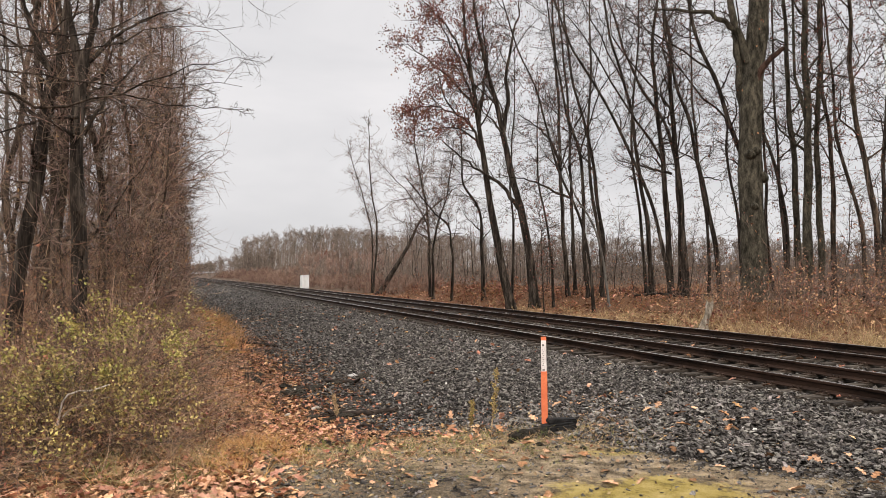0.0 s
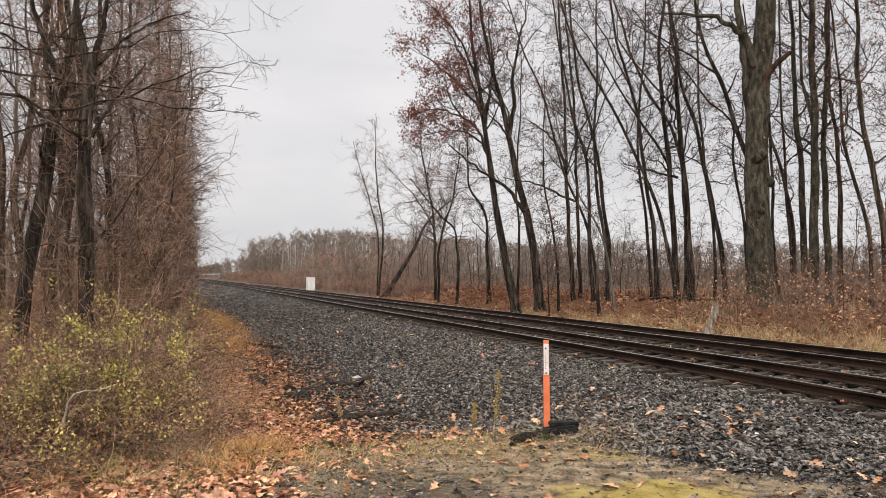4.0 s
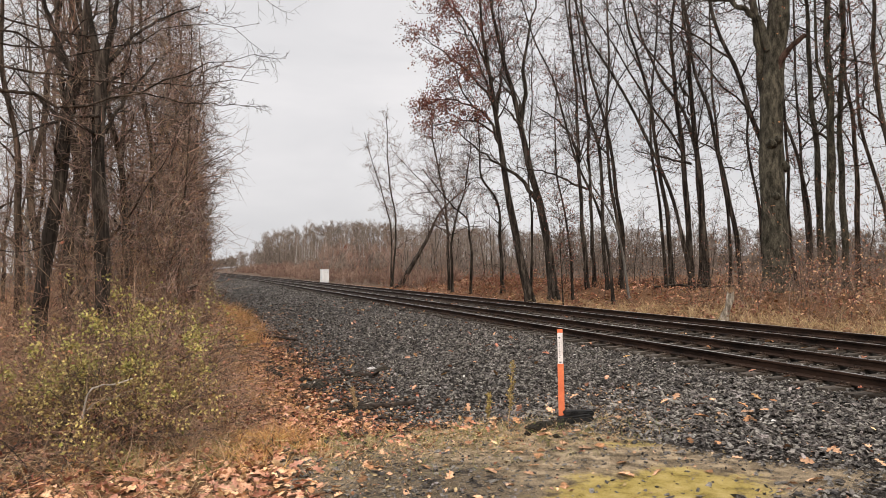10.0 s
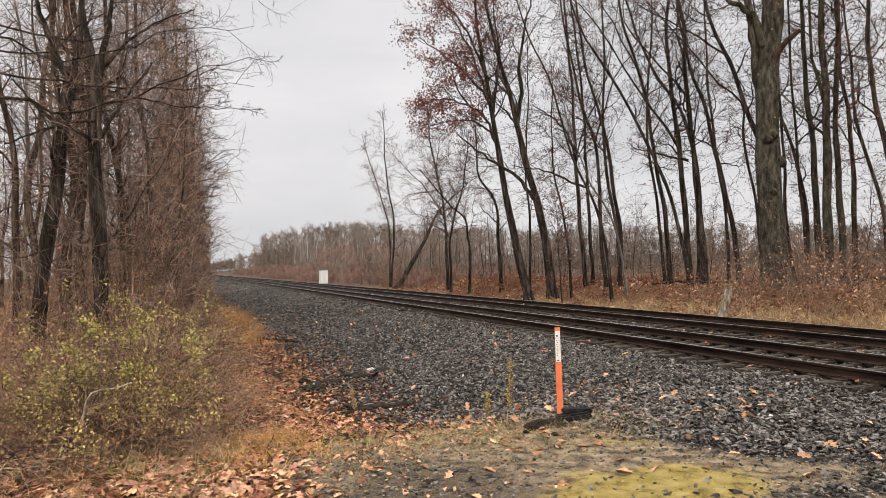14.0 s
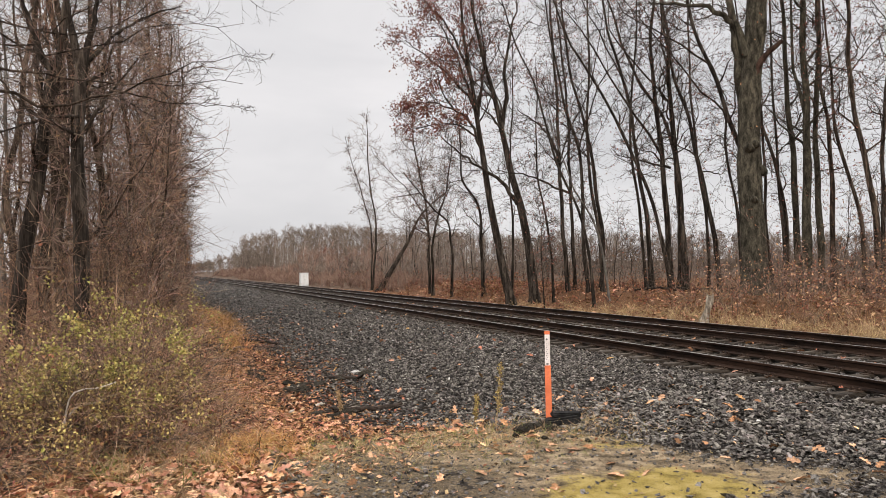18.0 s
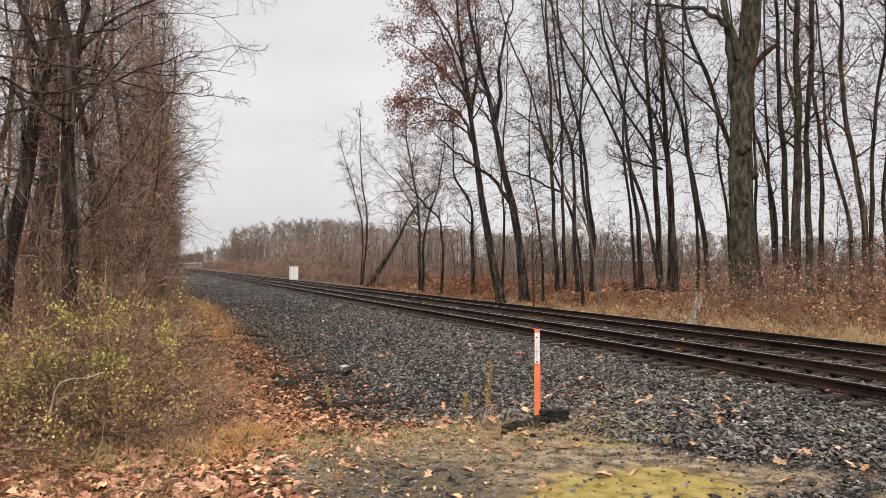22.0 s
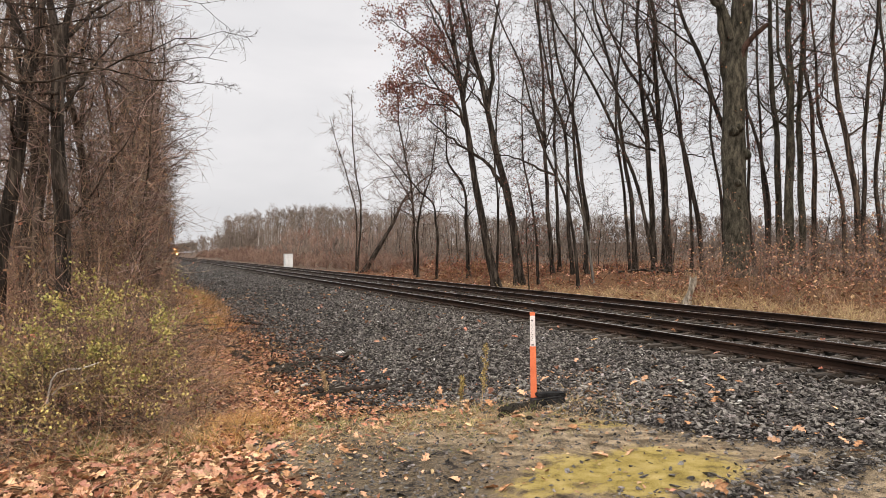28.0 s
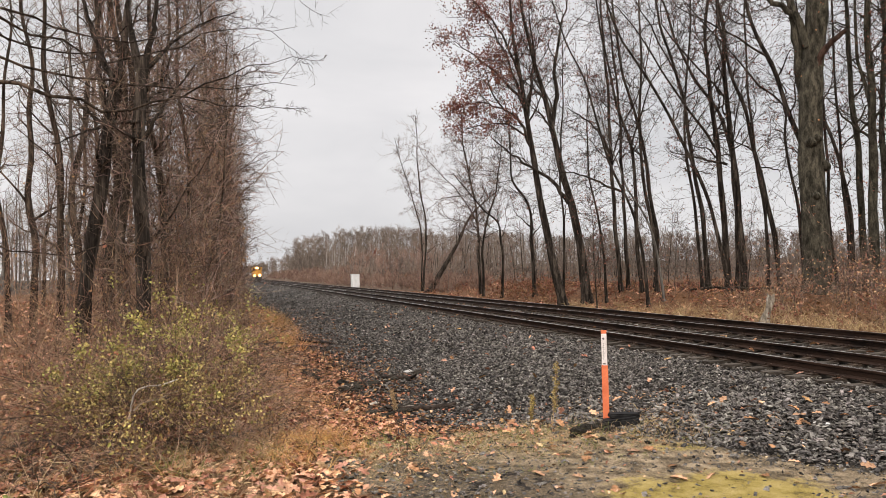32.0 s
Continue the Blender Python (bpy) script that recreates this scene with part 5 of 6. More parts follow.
def belt(rng, nn, a, b, depth):
    """Spots along a line from a to b, spread over a depth."""
    t = rng.random(nn)[:, None]
    a, b = np.array(a), np.array(b)
    side = unit(np.array([[b[1] - a[1], a[0] - b[0]]]))
    return a + (b - a) * t - side * rng.random((nn, 1)) * depth


def crowns(rng, spots, low, high, swell=0.06):
    """Tree heights that swell and sink along a wood, as its canopy does."""
    wave = 0.5 + 0.5 * np.sin(spots[:, 0] * swell * 2.3 + 1.0) * np.cos(spots[:, 1] * swell + spots[:, 0] * swell * 0.7)
    return low + (high - low) * (0.6 * wave + 0.4 * rng.random(len(spots)))


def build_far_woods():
    # no air between: the haze over these woods sits in their base colours
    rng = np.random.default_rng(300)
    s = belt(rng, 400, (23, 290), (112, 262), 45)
    far_wood("hill_woods", "brown-grey bare hillside woods beyond the cabinet", s, crowns(rng, s, 14.5, 19.0) * (1 - 0.2 * soft(60, 110, s[:, 0])) * (0.75 + 0.25 * soft(22, 34, s[:, 0])), 301, HAZED_TWIG, HAZED_TWIG, 1.3, 0.08, 28, 0.0)
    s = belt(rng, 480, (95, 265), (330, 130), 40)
    far_wood("field_woods", "low grey treeline far behind the oaks", s, crowns(rng, s, 9.0, 14.5), 302, HAZED_DARK, HAZED_DARK, 1.7, 0.13, 18, 0.2)
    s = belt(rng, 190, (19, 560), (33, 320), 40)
    far_wood("line_woods", "bare trees in haze-pale colours lining the far end of the track", s, crowns(rng, s, 9, 13), 303, HAZED_BARK, HAZED_TWIG, 1.6, 0.1, 18, 0.25)
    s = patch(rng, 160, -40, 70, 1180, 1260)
    far_wood("end_woods", "low woods in haze-pale colours where the line vanishes", s, crowns(rng, s, 12, 17), 313, HAZED_BARK, HAZED_TWIG, 3.2, 0.5, 14, 0.3)
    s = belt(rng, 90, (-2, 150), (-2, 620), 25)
    far_wood("strip_woods", "bare trees lining the line far off", s, rng.uniform(9, 14, len(s)), 304, HAZED_BARK, HAZED_TWIG, 2.0, 0.1, 14)
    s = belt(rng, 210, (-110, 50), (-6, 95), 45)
    far_wood("left_woods", "grey-brown bare woods behind the strip", s, rng.uniform(8, 15, len(s)), 305, BARK_GREY, HAZED_TWIG, 1.5, 0.03, 18)
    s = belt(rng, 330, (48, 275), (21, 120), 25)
    far_wood("scrub", "rusty scrub below the hillside woods", s, rng.uniform(2.5, 7, len(s)), 306, HAZED_BARK, HAZED_RUST, 0.9, 0.04, 18, 0.5)
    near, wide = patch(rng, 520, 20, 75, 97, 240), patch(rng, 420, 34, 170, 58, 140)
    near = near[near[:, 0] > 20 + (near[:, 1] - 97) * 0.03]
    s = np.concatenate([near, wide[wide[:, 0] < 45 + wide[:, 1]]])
    far_wood("field_scrub", "dull brown scrub in the field behind the oak wood", s, rng.uniform(1.2, 4.2, len(s)), 307, HAZED_DARK, HAZED_DARK, 1.0, 0.05, 10, 0.6)
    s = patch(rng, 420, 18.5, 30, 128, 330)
    far_wood("track_scrub", "low russet scrub beside the far track", s, rng.uniform(0.8, 3.0, len(s)), 310, HAZED_RUST, HAZED_RUST, 0.9, 0.05, 10, 0.6)
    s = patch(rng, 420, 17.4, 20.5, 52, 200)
    far_wood("verge_scrub", "low brown scrub and dead stalks on the track's verge", s, rng.uniform(0.4, 1.5, len(s)), 314, HAZED_DARK, HAZED_RUST, 0.6, 0.03, 8, 0.6)
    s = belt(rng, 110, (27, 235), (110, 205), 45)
    far_wood("pale_trunks", "slim pale-barked trees before the hillside woods", s, rng.uniform(8, 14, len(s)), 308, PALE_BARK, HAZED_TWIG, 1.2, 0.05, 6)
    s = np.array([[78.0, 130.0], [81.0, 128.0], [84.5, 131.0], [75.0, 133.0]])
    far_wood("grey_trees", "rounded grey bare trees in the field", s, np.array([9.5, 11.0, 8.5, 8.0]), 309, HAZED_BARK, HAZED_TWIG, 1.0, 0.04, 90, 0.1)
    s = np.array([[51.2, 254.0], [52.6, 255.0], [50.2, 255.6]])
    far_wood("rust_tree", "rust-leaved tree before the hillside woods", s, np.array([8.5, 9.5, 7.5]), 311, HAZED_BARK, BACK_RED, 0.8, 0.16, 60, 0.0)
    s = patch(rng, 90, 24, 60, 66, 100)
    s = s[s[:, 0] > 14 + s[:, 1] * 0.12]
    far_wood("field_saplings", "thin bare saplings at the field's edge", s, rng.uniform(3, 7, len(s)), 312, BARK_DARK, HAZED_DARK, 0.8, 0.022, 14, 0.5)


build_far_woods()


# ---- thickets, grass and leaf litter ----
def canes(spots, rng, lo, hi, rad, tilt=0.7, droop=0.35, side=3, n=6, lift=0.0, shoot=1.0, sub=0, trim=False):
    """Arching canes with side shoots, rising from the ground at the spots."""
    nn = len(spots)
    base = np.concatenate([spots, height(spots[:, 0], spots[:, 1])[:, None] - 0.03 + lift], 1)
    way = rng.normal(0, tilt, (nn, 3))
    way[:, 2] = 1
    ln = rng.uniform(lo, hi, nn)
    p = trimmed(grow(base, way, ln, n, 0.16, 0.02, rng, droop)) if trim else grow(base, way, ln, n, 0.16, 0.02, rng, droop)
    r = ring_radii(rng.uniform(0.6, 1.4, nn) * rad, np.full(nn, rad * 0.35), n)
    out = [tubes(p, r, 3)]
    tips = p[:, 2:].reshape(-1, 3)
    if side:
        s, d, rr, f = sprout(p, r, side, 0.25, 0.95, 0.8, rng, 0.6)
        q = grow(s, d, np.repeat(ln, side) * rng.uniform(0.15, 0.45, len(f)) * shoot, 3, 0.25, 0.0, rng)
        q = trimmed(q) if trim else q
        out.append(tubes(q, ring_radii(rr, rr * 0.4, 3), 3))
        tips = np.concatenate([tips, q[:, 1:].reshape(-1, 3)])
        if sub:
            s, d, rr, f = sprout(q, ring_radii(rr, rr * 0.4, 3), sub, 0.15, 1.0, 0.9, rng, 0.7)
            w = grow(s, d, rng.uniform(0.15, 0.6, len(f)), 2, 0.2, 0.0, rng)
            w = trimmed(w) if trim else w
            out.append(spikes(w, ring_radii(np.maximum(rr, rad * 0.45), rr * 0.4, 2)))
    return joined(out), tips


def leafage(tips, nn, size, rng, weight=None, spread=0.03):
    pick = rng.choice(len(tips), nn, p=weight)
    way = rng.normal(0, 1, (nn, 3))
    return blades(tips[pick] + rng.normal(0, spread, (nn, 3)), way, rng.uniform(0.6, 1.4, nn) * size, size * 0.78, rng)


def grass_tufts(spots, rng, per, lo, hi, width, lean=0.45, spread=0.06):
    """Tufts of bent dry blades, each blade two pieces long."""
    nn = len(spots) * per
    s = np.repeat(spots, per, 0) + rng.normal(0, spread, (nn, 2))
    base = np.concatenate([s, height(s[:, 0], s[:, 1])[:, None] - 0.02], 1)
    way = rng.normal(0, lean, (nn, 3))
    way[:, 2] = 1
    ln = rng.uniform(lo, hi, nn)
    p = grow(base, way, ln, 4, 0.14, -0.1, rng, 0.5)
    r = ring_radii(np.full(nn, width), np.full(nn, width * 0.3), 4)
    side = unit(np.cross(p[:, 1] - p[:, 0], rng.normal(0, 1, (nn, 3))))[:, None]
    v = np.stack([p - side * r[..., None], p + side * r[..., None]], 2).reshape(-1, 3)
    b = np.arange(nn)[:, None, None] * 8 + np.arange(3)[None, :, None] * 2
    f = (b + np.array([0, 1, 3, 2])).reshape(-1, 4)
    return v, f


def edge_x(y):
    """How far the brush reaches towards the ballast."""
    return 0.2 + 0.016 * y + 0.3 * np.sin(y * 0.6) + 0.2 * np.sin(y * 1.7 + 1)


def build_thickets():
    rng = np.random.default_rng(400)
    th = tagged(new("bramble_thicket", None), "brown tangled brambles and saplings under the tree strip", "thicket", kind="stuff")
    sp = patch(rng, 470, -2.2, 0.3, 9.6, 15)
    sp = sp[sp[:, 0] < edge_x(sp[:, 1]) - 0.2]
    g, tips = canes(sp, rng, 0.7, 2.1, 0.006, 0.9, 0.5, 4, trim=True, sub=3)
    part("canes", g, TWIG_RED, th)
    part("foliage", leafage(tips, 2000, 0.045, rng), LEAF_BROWN, th)
    g, more = canes(patch(rng, 130, -1.6, 0.1, 9.6, 15), rng, 0.8, 2.2, 0.008, 0.8, 0.4, 4, sub=3, trim=True)
    part("dark_canes", g, TWIG, th)
    part("tan_foliage", leafage(tips, 1200, 0.05, rng), LEAF_TAN, th, "curled tan leaves")
    g, more = canes(patch(rng, 260, -2.2, 0.1, 9.6, 14), rng, 0.6, 1.9, 0.005, 0.9, 0.5, 3, sub=2, trim=True)
    part("pale_canes", g, CANE, th, "dry tan canes")
    g, more = canes(patch(rng, 130, -4.5, -1.5, 10.5, 16), rng, 0.5, 1.8, 0.005, sub=2)
    part("dark_canes", g, TWIG_RED, th)
    for y0, y1, nn, lo, hi, rad in ((14, 24, 620, 1.2, 3.4, 0.007), (24, 45, 620, 1.4, 3.6, 0.009), (45, 150, 620, 1.4, 3.6, 0.015)):
        sp = patch(rng, nn, -3.6 - 0.03 * y0, 2.0, y0, y1)
        sp = sp[sp[:, 0] < brush_limit(sp[:, 1]) - 0.1 + rng.normal(0, 0.1, len(sp))]
        g, tips = canes(sp, rng, lo, hi, rad, 0.5 if y0 < 24 else 0.3, 0.15, 6, 5, sub=4, trim=True)
        part("saplings", g, TWIG_RED if y0 != 24 else TWIG_GREY, th)
        part("foliage", leafage(tips, int(nn * 1.6), 0.05 + rad * 2, rng), LEAF_BROWN, th)
        # low growth at the foot of the edge
        sp = patch(rng, nn // 2, -0.5, 2.4, y0, y1)
        sp = sp[np.abs(sp[:, 0] - edge_x(sp[:, 1]) + 0.3) < 0.45]
        g, tips = canes(sp, rng, 0.4, 1.3, rad * 0.7, 0.7, 0.5, 4, 5, sub=2)
        part("edge_canes", g, TWIG_RED, th)
        part("foliage", leafage(tips, nn // 2, 0.05 + rad * 2, rng), LEAF_OLIVE, th)
    sp = patch(rng, 420, -3.4, 0.3, 5.8, 11)
    g, tips = canes(sp, rng, 0.3, 1.1, 0.0035, 1.1, 0.8)
    part("canes", g, CANE, th, "pale dry canes")
    for m, nn, lo, hi in ((TWIG_RED, 170, 4.0, 10.0), (TWIG_GREY, 250, 3.0, 10.0)):
        sp = patch(rng, nn, -1.9, 1.4, 17, 58)
        room = brush_limit(sp[:, 1]) - sp[:, 0]
        sp = sp[rng.random(len(sp)) < soft(0.1, 1.3, room) * 1.2]
        g, tips = canes(sp, rng, lo, hi, 0.009, 0.09, 0.03, 22, 8, shoot=0.4, sub=9, trim=True)
        part("saplings", g, m, th)
        part("foliage", leafage(tips[tips[:, 2] > 2], 900, 0.08, rng), LEAF_BROWN, th)
    # the dense tangle of fine branchlets that faces the line
    for m, nn in ((TWIG, 450), (TWIG_PALE, 1500), (TWIG_RED, 1400)):
        y = 14.5 + 46 * rng.random(nn) ** 1.5
        z = rng.uniform(0.5, np.minimum(12.5, 1.5 + 0.5 * y))
        uneven = ripple(y * 0.5, z, 0.9, 0.6) + 0.5 * ripple(y, z, 2.3, 1.7) - 0.055 * z
        x = brush_limit(y) - 0.5 - 2.0 * rng.random(nn) ** 1.4 + (0.25 + 0.011 * y) * uneven
        way = np.stack([rng.normal(0.4, 0.7, nn), rng.normal(-0.1, 0.7, nn), rng.normal(0.4, 0.6, nn)], -1)
        ln = rng.uniform(0.5, 1.7, nn)
        p = grow(np.stack([x, y, z], -1), way, ln, 5, 0.3, 0.04, rng)
        thick = (0.0035 + 0.00012 * y)[:, None] * np.linspace(1.3, 0.6, 5)[None]
        q, d, rr, f = sprout(p, thick, 7, 0.1, 1.0, 0.85, rng, 0.8)
        w = grow(q, d, np.repeat(ln, 7) * rng.uniform(0.15, 0.5, len(f)), 2, 0.2, 0.0, rng)
        part("tangle", joined([tubes(p, thick, 3), spikes(w, ring_radii(rr, rr * 0.4, 2))]), m, th)
    # the yellow-green bush in front
    bush = tagged(new("green_bush", None), "tangled bush with small yellow-green leaves and dry canes", "bush")
    ang, rad = rng.uniform(0, 6.28, 460), np.sqrt(rng.random(460))
    sp = np.stack([-0.62 + 0.78 * rad * np.cos(ang), 9.1 + 0.9 * rad * np.sin(ang)], -1)
    g, tips = canes(sp[:300], rng, 0.4, 1.6, 0.004, 0.8, 0.5, 6, sub=3)
    part("crown", g, TWIG_RED, bush, "tangled woody stems")
    g, more = canes(sp[300:], rng, 0.5, 1.7, 0.005, 0.9, 0.5, 5, sub=3)
    part("inner_growth", g, TWIG, bush)
    tips = np.concatenate([tips, more])
    tips = tips[tips[:, 0] < 0.45]
    # leaves sit in sprays round the shoot tips
    w = np.clip(0.3 + ripple(tips[:, 0], tips[:, 1], 3.4, 1.0) + 0.5 * np.sin(tips[:, 2] * 5), 0.03, None) * soft(0.2, 0.7, tips[:, 2])
    hold = tips[rng.choice(len(tips), 330, p=w / w.sum())]
    part("foliage", leafage(hold, 7000, 0.036, rng, None, 0.07), LEAF_OLIVE, bush, "dull olive leaves")
    w2 = np.clip(ripple(tips[:, 0], tips[:, 1], 3.1, 4.0) - 0.15, 0.0, None) * soft(0.5, 1.0, tips[:, 2]) + 1e-5
    hold = tips[rng.choice(len(tips), 75, p=w2 / w2.sum())]
    part("bright_foliage", leafage(hold, 2300, 0.04, rng, None, 0.055), LEAF_GREEN, bush, "fresh yellow-green leaves")
    g, tips = canes(sp[:200], rng, 0.6, 1.6, 0.0045, 1.1, 0.8, 3, sub=2)
    part("dry_growth", g, CANE, bush, "pale dry canes")
    part("dead_foliage", leafage(tips, 2600, 0.045, rng), LEAF_RUST, bush, "withered brown leaves")
    low = tagged(new("bramble_heap", None), "low heap of arching brambles over leaf litter", "brambles", kind="stuff")
    for m, seed_n in ((TWIG_RED, 240), (CANE, 70), (TWIG, 260)):
        g, tips = canes(patch(rng, seed_n, -3.4, -1.0, 7.2, 9.3), rng, 0.4, 1.15, 0.005, 1.6, 1.0, 3, sub=2)
        part("canes", g, m, low)
    part("foliage", leafage(tips, 1500, 0.05, rng), LEAF_RUST, low)
    part("green_foliage", leafage(tips[tips[:, 2] < 0.5], 260, 0.05, rng), LEAF_GREEN, low)
    g, tips = canes(patch(rng, 160, -2.9, -1.5, 5.4, 6.6), rng, 0.15, 0.4, 0.003, 0.8, 0.6, 2)
    part("herb_stalks", g, CANE, low)
    part("herb_foliage", leafage(tips, 1400, 0.05, rng), GRASS_GREEN, low, "low green herbs")
    vine = tagged(new("green_vine", None), "yellow-leaved creeper climbing in the brambles", "vine")
    g, tips = canes(patch(rng, 60, -0.8, -0.2, 9.8, 10.8), rng, 1.2, 2.2, 0.005, 0.4, 0.2, 4)
    part("crown", g, TWIG_RED, vine)
    tips = tips[tips[:, 2] > 1.0]
    part("foliage", leafage(tips[rng.choice(len(tips), 60)], 900, 0.042, rng, None, 0.06), LEAF_GREEN, vine)
    # undergrowth beyond the tracks
    un = tagged(new("wood_edge_undergrowth", None), "russet shrubs and brambles along the oak wood's edge", "undergrowth", kind="stuff")
    sp = patch(rng, 2600, 16.9, 27, 12, 66)
    sp = sp[rng.random(len(sp)) < np.clip(0.5 + 0.9 * ripple(sp[:, 0], sp[:, 1], 0.45, 2.0), 0.1, 1)]
    g, tips = canes(sp, rng, 0.25, 1.0, 0.006, 0.7, 0.35, 3)
    part("canes", g, TWIG_GREY, un)
    w = np.clip(0.5 + ripple(tips[:, 0], tips[:, 1], 0.8, 3.0), 0.02, None)
    part("foliage", leafage(tips, 6000, 0.09, rng, w / w.sum()), LEAF_RUST, un)
    w = np.clip(ripple(tips[:, 0], tips[:, 1], 0.5, 1.0) - 0.1, 0.0, None) + 1e-5
    part("rust_foliage", leafage(tips, 2200, 0.1, rng, w / w.sum()), LEAF_RED, un)
    # a dense russet clump where the wood meets the field
    sp = np.stack([rng.normal(18.6, 0.8, 150), rng.normal(40.5, 2.2, 150)], -1)
    g, tips = canes(sp, rng, 0.5, 1.5, 0.008, 0.6, 0.3, 4)
    part("canes", g, TWIG_RED, un)
    part("foliage", leafage(tips, 1700, 0.11, rng), LEAF_RUST, un, "dense russet leaves")
    g, tips = canes(patch(rng, 260, 18, 30, 15, 45), rng, 1.2, 3.6, 0.009, 0.35, 0.1, 5, sub=2)
    part("saplings", g, TWIG, un)
    part("sapling_foliage", leafage(tips, 1100, 0.08, rng), LEAF_RUST, un)
    # tall shrubs with leaves still on, deeper in the wood
    g, tips = canes(patch(rng, 60, 23.5, 32, 14, 22), rng, 2.5, 5.5, 0.01, 0.3, 0.1, 8, sub=4)
    part("tall_shrub_stems", g, TWIG_GREY, un)
    part("tall_shrub_foliage", leafage(tips, 1300, 0.085, rng), LEAF_RUST, un)
    part("tall_shrub_foliage", leafage(tips, 500, 0.08, rng), LEAF_TAN, un)
    # shrubs round the great oak's foot
    sp = patch(rng, 300, 17.6, 27, 12.5, 22)
    g, tips = canes(sp, rng, 0.8, 2.6, 0.008, 0.5, 0.2, 6, sub=3)
    part("shrub_stems", g, TWIG_GREY, un)
    part("shrub_foliage", leafage(tips, 1500, 0.085, rng), LEAF_TAN, un, "curled tan leaves")
    part("shrub_foliage", leafage(tips, 1500, 0.08, rng), LEAF_RUST, un)
    part("green_foliage", leafage(tips[tips[:, 2] > 1.2], 260, 0.06, rng), LEAF_OLIVE, un)
    g, tips = canes(patch(rng, 900, 17.2, 34, 60, 132), rng, 0.8, 2.4, 0.014, 0.5, 0.2, 4)
    part("far_canes", g, TWIG_GREY, un)
    part("far_foliage", leafage(tips, 1500, 0.14, rng), LEAF_RUST, un)
    gr = tagged(new("dry_grass", None), "straw-coloured dry grass along the track edges", "grass", kind="stuff")
    sp = patch(rng, 420, 16.6, 21.5, 10, 24)
    sp = sp[rng.random(len(sp)) < np.clip(0.4 + ripple(sp[:, 0], sp[:, 1], 0.9, 1.2), 0.05, 1)]
    part("tall_blades", grass_tufts(sp, rng, 12, 0.35, 0.9, 0.005, 0.35, 0.12), CANE, gr)
    sp = patch(rng, 900, 15.9, 17.8, 9, 46)
    sp = sp[rng.random(len(sp)) < np.clip(1.4 - sp[:, 1] / 26, 0.05, 1)]
    part("pale_blades", grass_tufts(sp, rng, 14, 0.2, 0.6, 0.006), GRASS_PALE, gr)
    yy = rng.uniform(8.6, 34, 420)
    sp = np.stack([edge_x(yy) + rng.normal(0.2, 0.3, 420), yy], -1)
    part("orange_blades", grass_tufts(sp, rng, 16, 0.12, 0.45, 0.0035), GRASS_DRY, gr)
    sp = np.stack([rng.normal(0.95, 0.24, 60), rng.normal(8.3, 0.35, 60)], -1)
    part("orange_blades", grass_tufts(sp, rng, 40, 0.08, 0.3, 0.0028), GRASS_DRY, gr)
    sp = np.stack([rng.normal(1.35, 0.35, 150), rng.normal(29, 4.5, 150)], -1)
    part("orange_blades", grass_tufts(sp, rng, 40, 0.4, 0.9, 0.008), GRASS_DRY, gr)
    sp = patch(rng, 520, 1.2, 5.6, 6.6, 8.4)
    part("pale_blades", grass_tufts(sp, rng, 12, 0.04, 0.17, 0.0025, 0.8), GRASS_PALE, gr)
    sp = patch(rng, 190, 1.2, 5.4, 6.2, 8.2)
    part("green_blades", grass_tufts(sp, rng, 12, 0.03, 0.12, 0.0025, 0.8), GRASS_GREEN, gr)
    # rank grass and stalks before the bush
    for m, nn, per, lo, hi in ((GRASS_PALE, 26, 12, 0.12, 0.42), (GRASS_DRY, 26, 14, 0.1, 0.36), (GRASS_GREEN, 40, 14, 0.08, 0.3), (CANE, 36, 5, 0.25, 0.75)):
        sp = np.stack([rng.normal(0.0, 0.75, nn), rng.normal(7.85, 0.45, nn)], -1)
        part("front_blades", grass_tufts(sp, rng, per, lo, hi, 0.0035, 0.5), m, gr)
    for m, nn in ((GRASS_GREEN, 50), (GRASS_PALE, 110)):
        sp = np.stack([rng.uniform(1.3, 5.4, nn), rng.normal(7.45, 0.28, nn)], -1)
        part("pad_edge_blades", grass_tufts(sp, rng, 16, 0.05, 0.2, 0.003, 0.8), m, gr)
    sp = patch(rng, 500, -5, 0.7, 4.2, 8.4)
    part("pale_blades", grass_tufts(sp, rng, 6, 0.08, 0.35, 0.0025, 0.8), GRASS_PALE, gr)


build_thickets()


def oak_leaf(lobes, rng, length=1.0):
    """A lobed leaf of unit length lying flat, a little curled."""
    n = lobes * 2 + 1
    t = np.linspace(0, 1, n)
    w = np.where(np.arange(n) % 2 == 1, 1.0, 0.42) * 0.33 * np.sin(np.pi * np.clip(t * 0.9 + 0.08, 0, 1)) ** 0.7
    w[0] = w[-1] = 0.02
    curl = rng.uniform(0.05, 0.25)
    shift = np.where(np.arange(n) % 2 == 1, 0.06, 0)
    mid = np.stack([t, 0 * t, -curl * (t - 0.5) ** 2], -1)
    left = np.stack([t + shift, w * rng.uniform(0.8, 1.1, n), rng.uniform(-0.05, 0.16) * w * 3 - curl * (t - 0.5) ** 2 + rng.uniform(0, 0.07, n)], -1)
    right = np.stack([t + shift, -w * rng.uniform(0.8, 1.1, n), rng.uniform(-0.05, 0.16) * w * 3 - curl * (t - 0.5) ** 2 + rng.uniform(0, 0.07, n)], -1)
    v = np.concatenate([mid, left, right]) * length
    f = []
    for k in range(n - 1):
        f += [[k, k + 1, n + k + 1], [k, n + k + 1, n + k], [k, 2 * n + k, 2 * n + k + 1], [k, 2 * n + k + 1, k + 1]]
    return v - [0.5 * length, 0, 0], np.array(f)


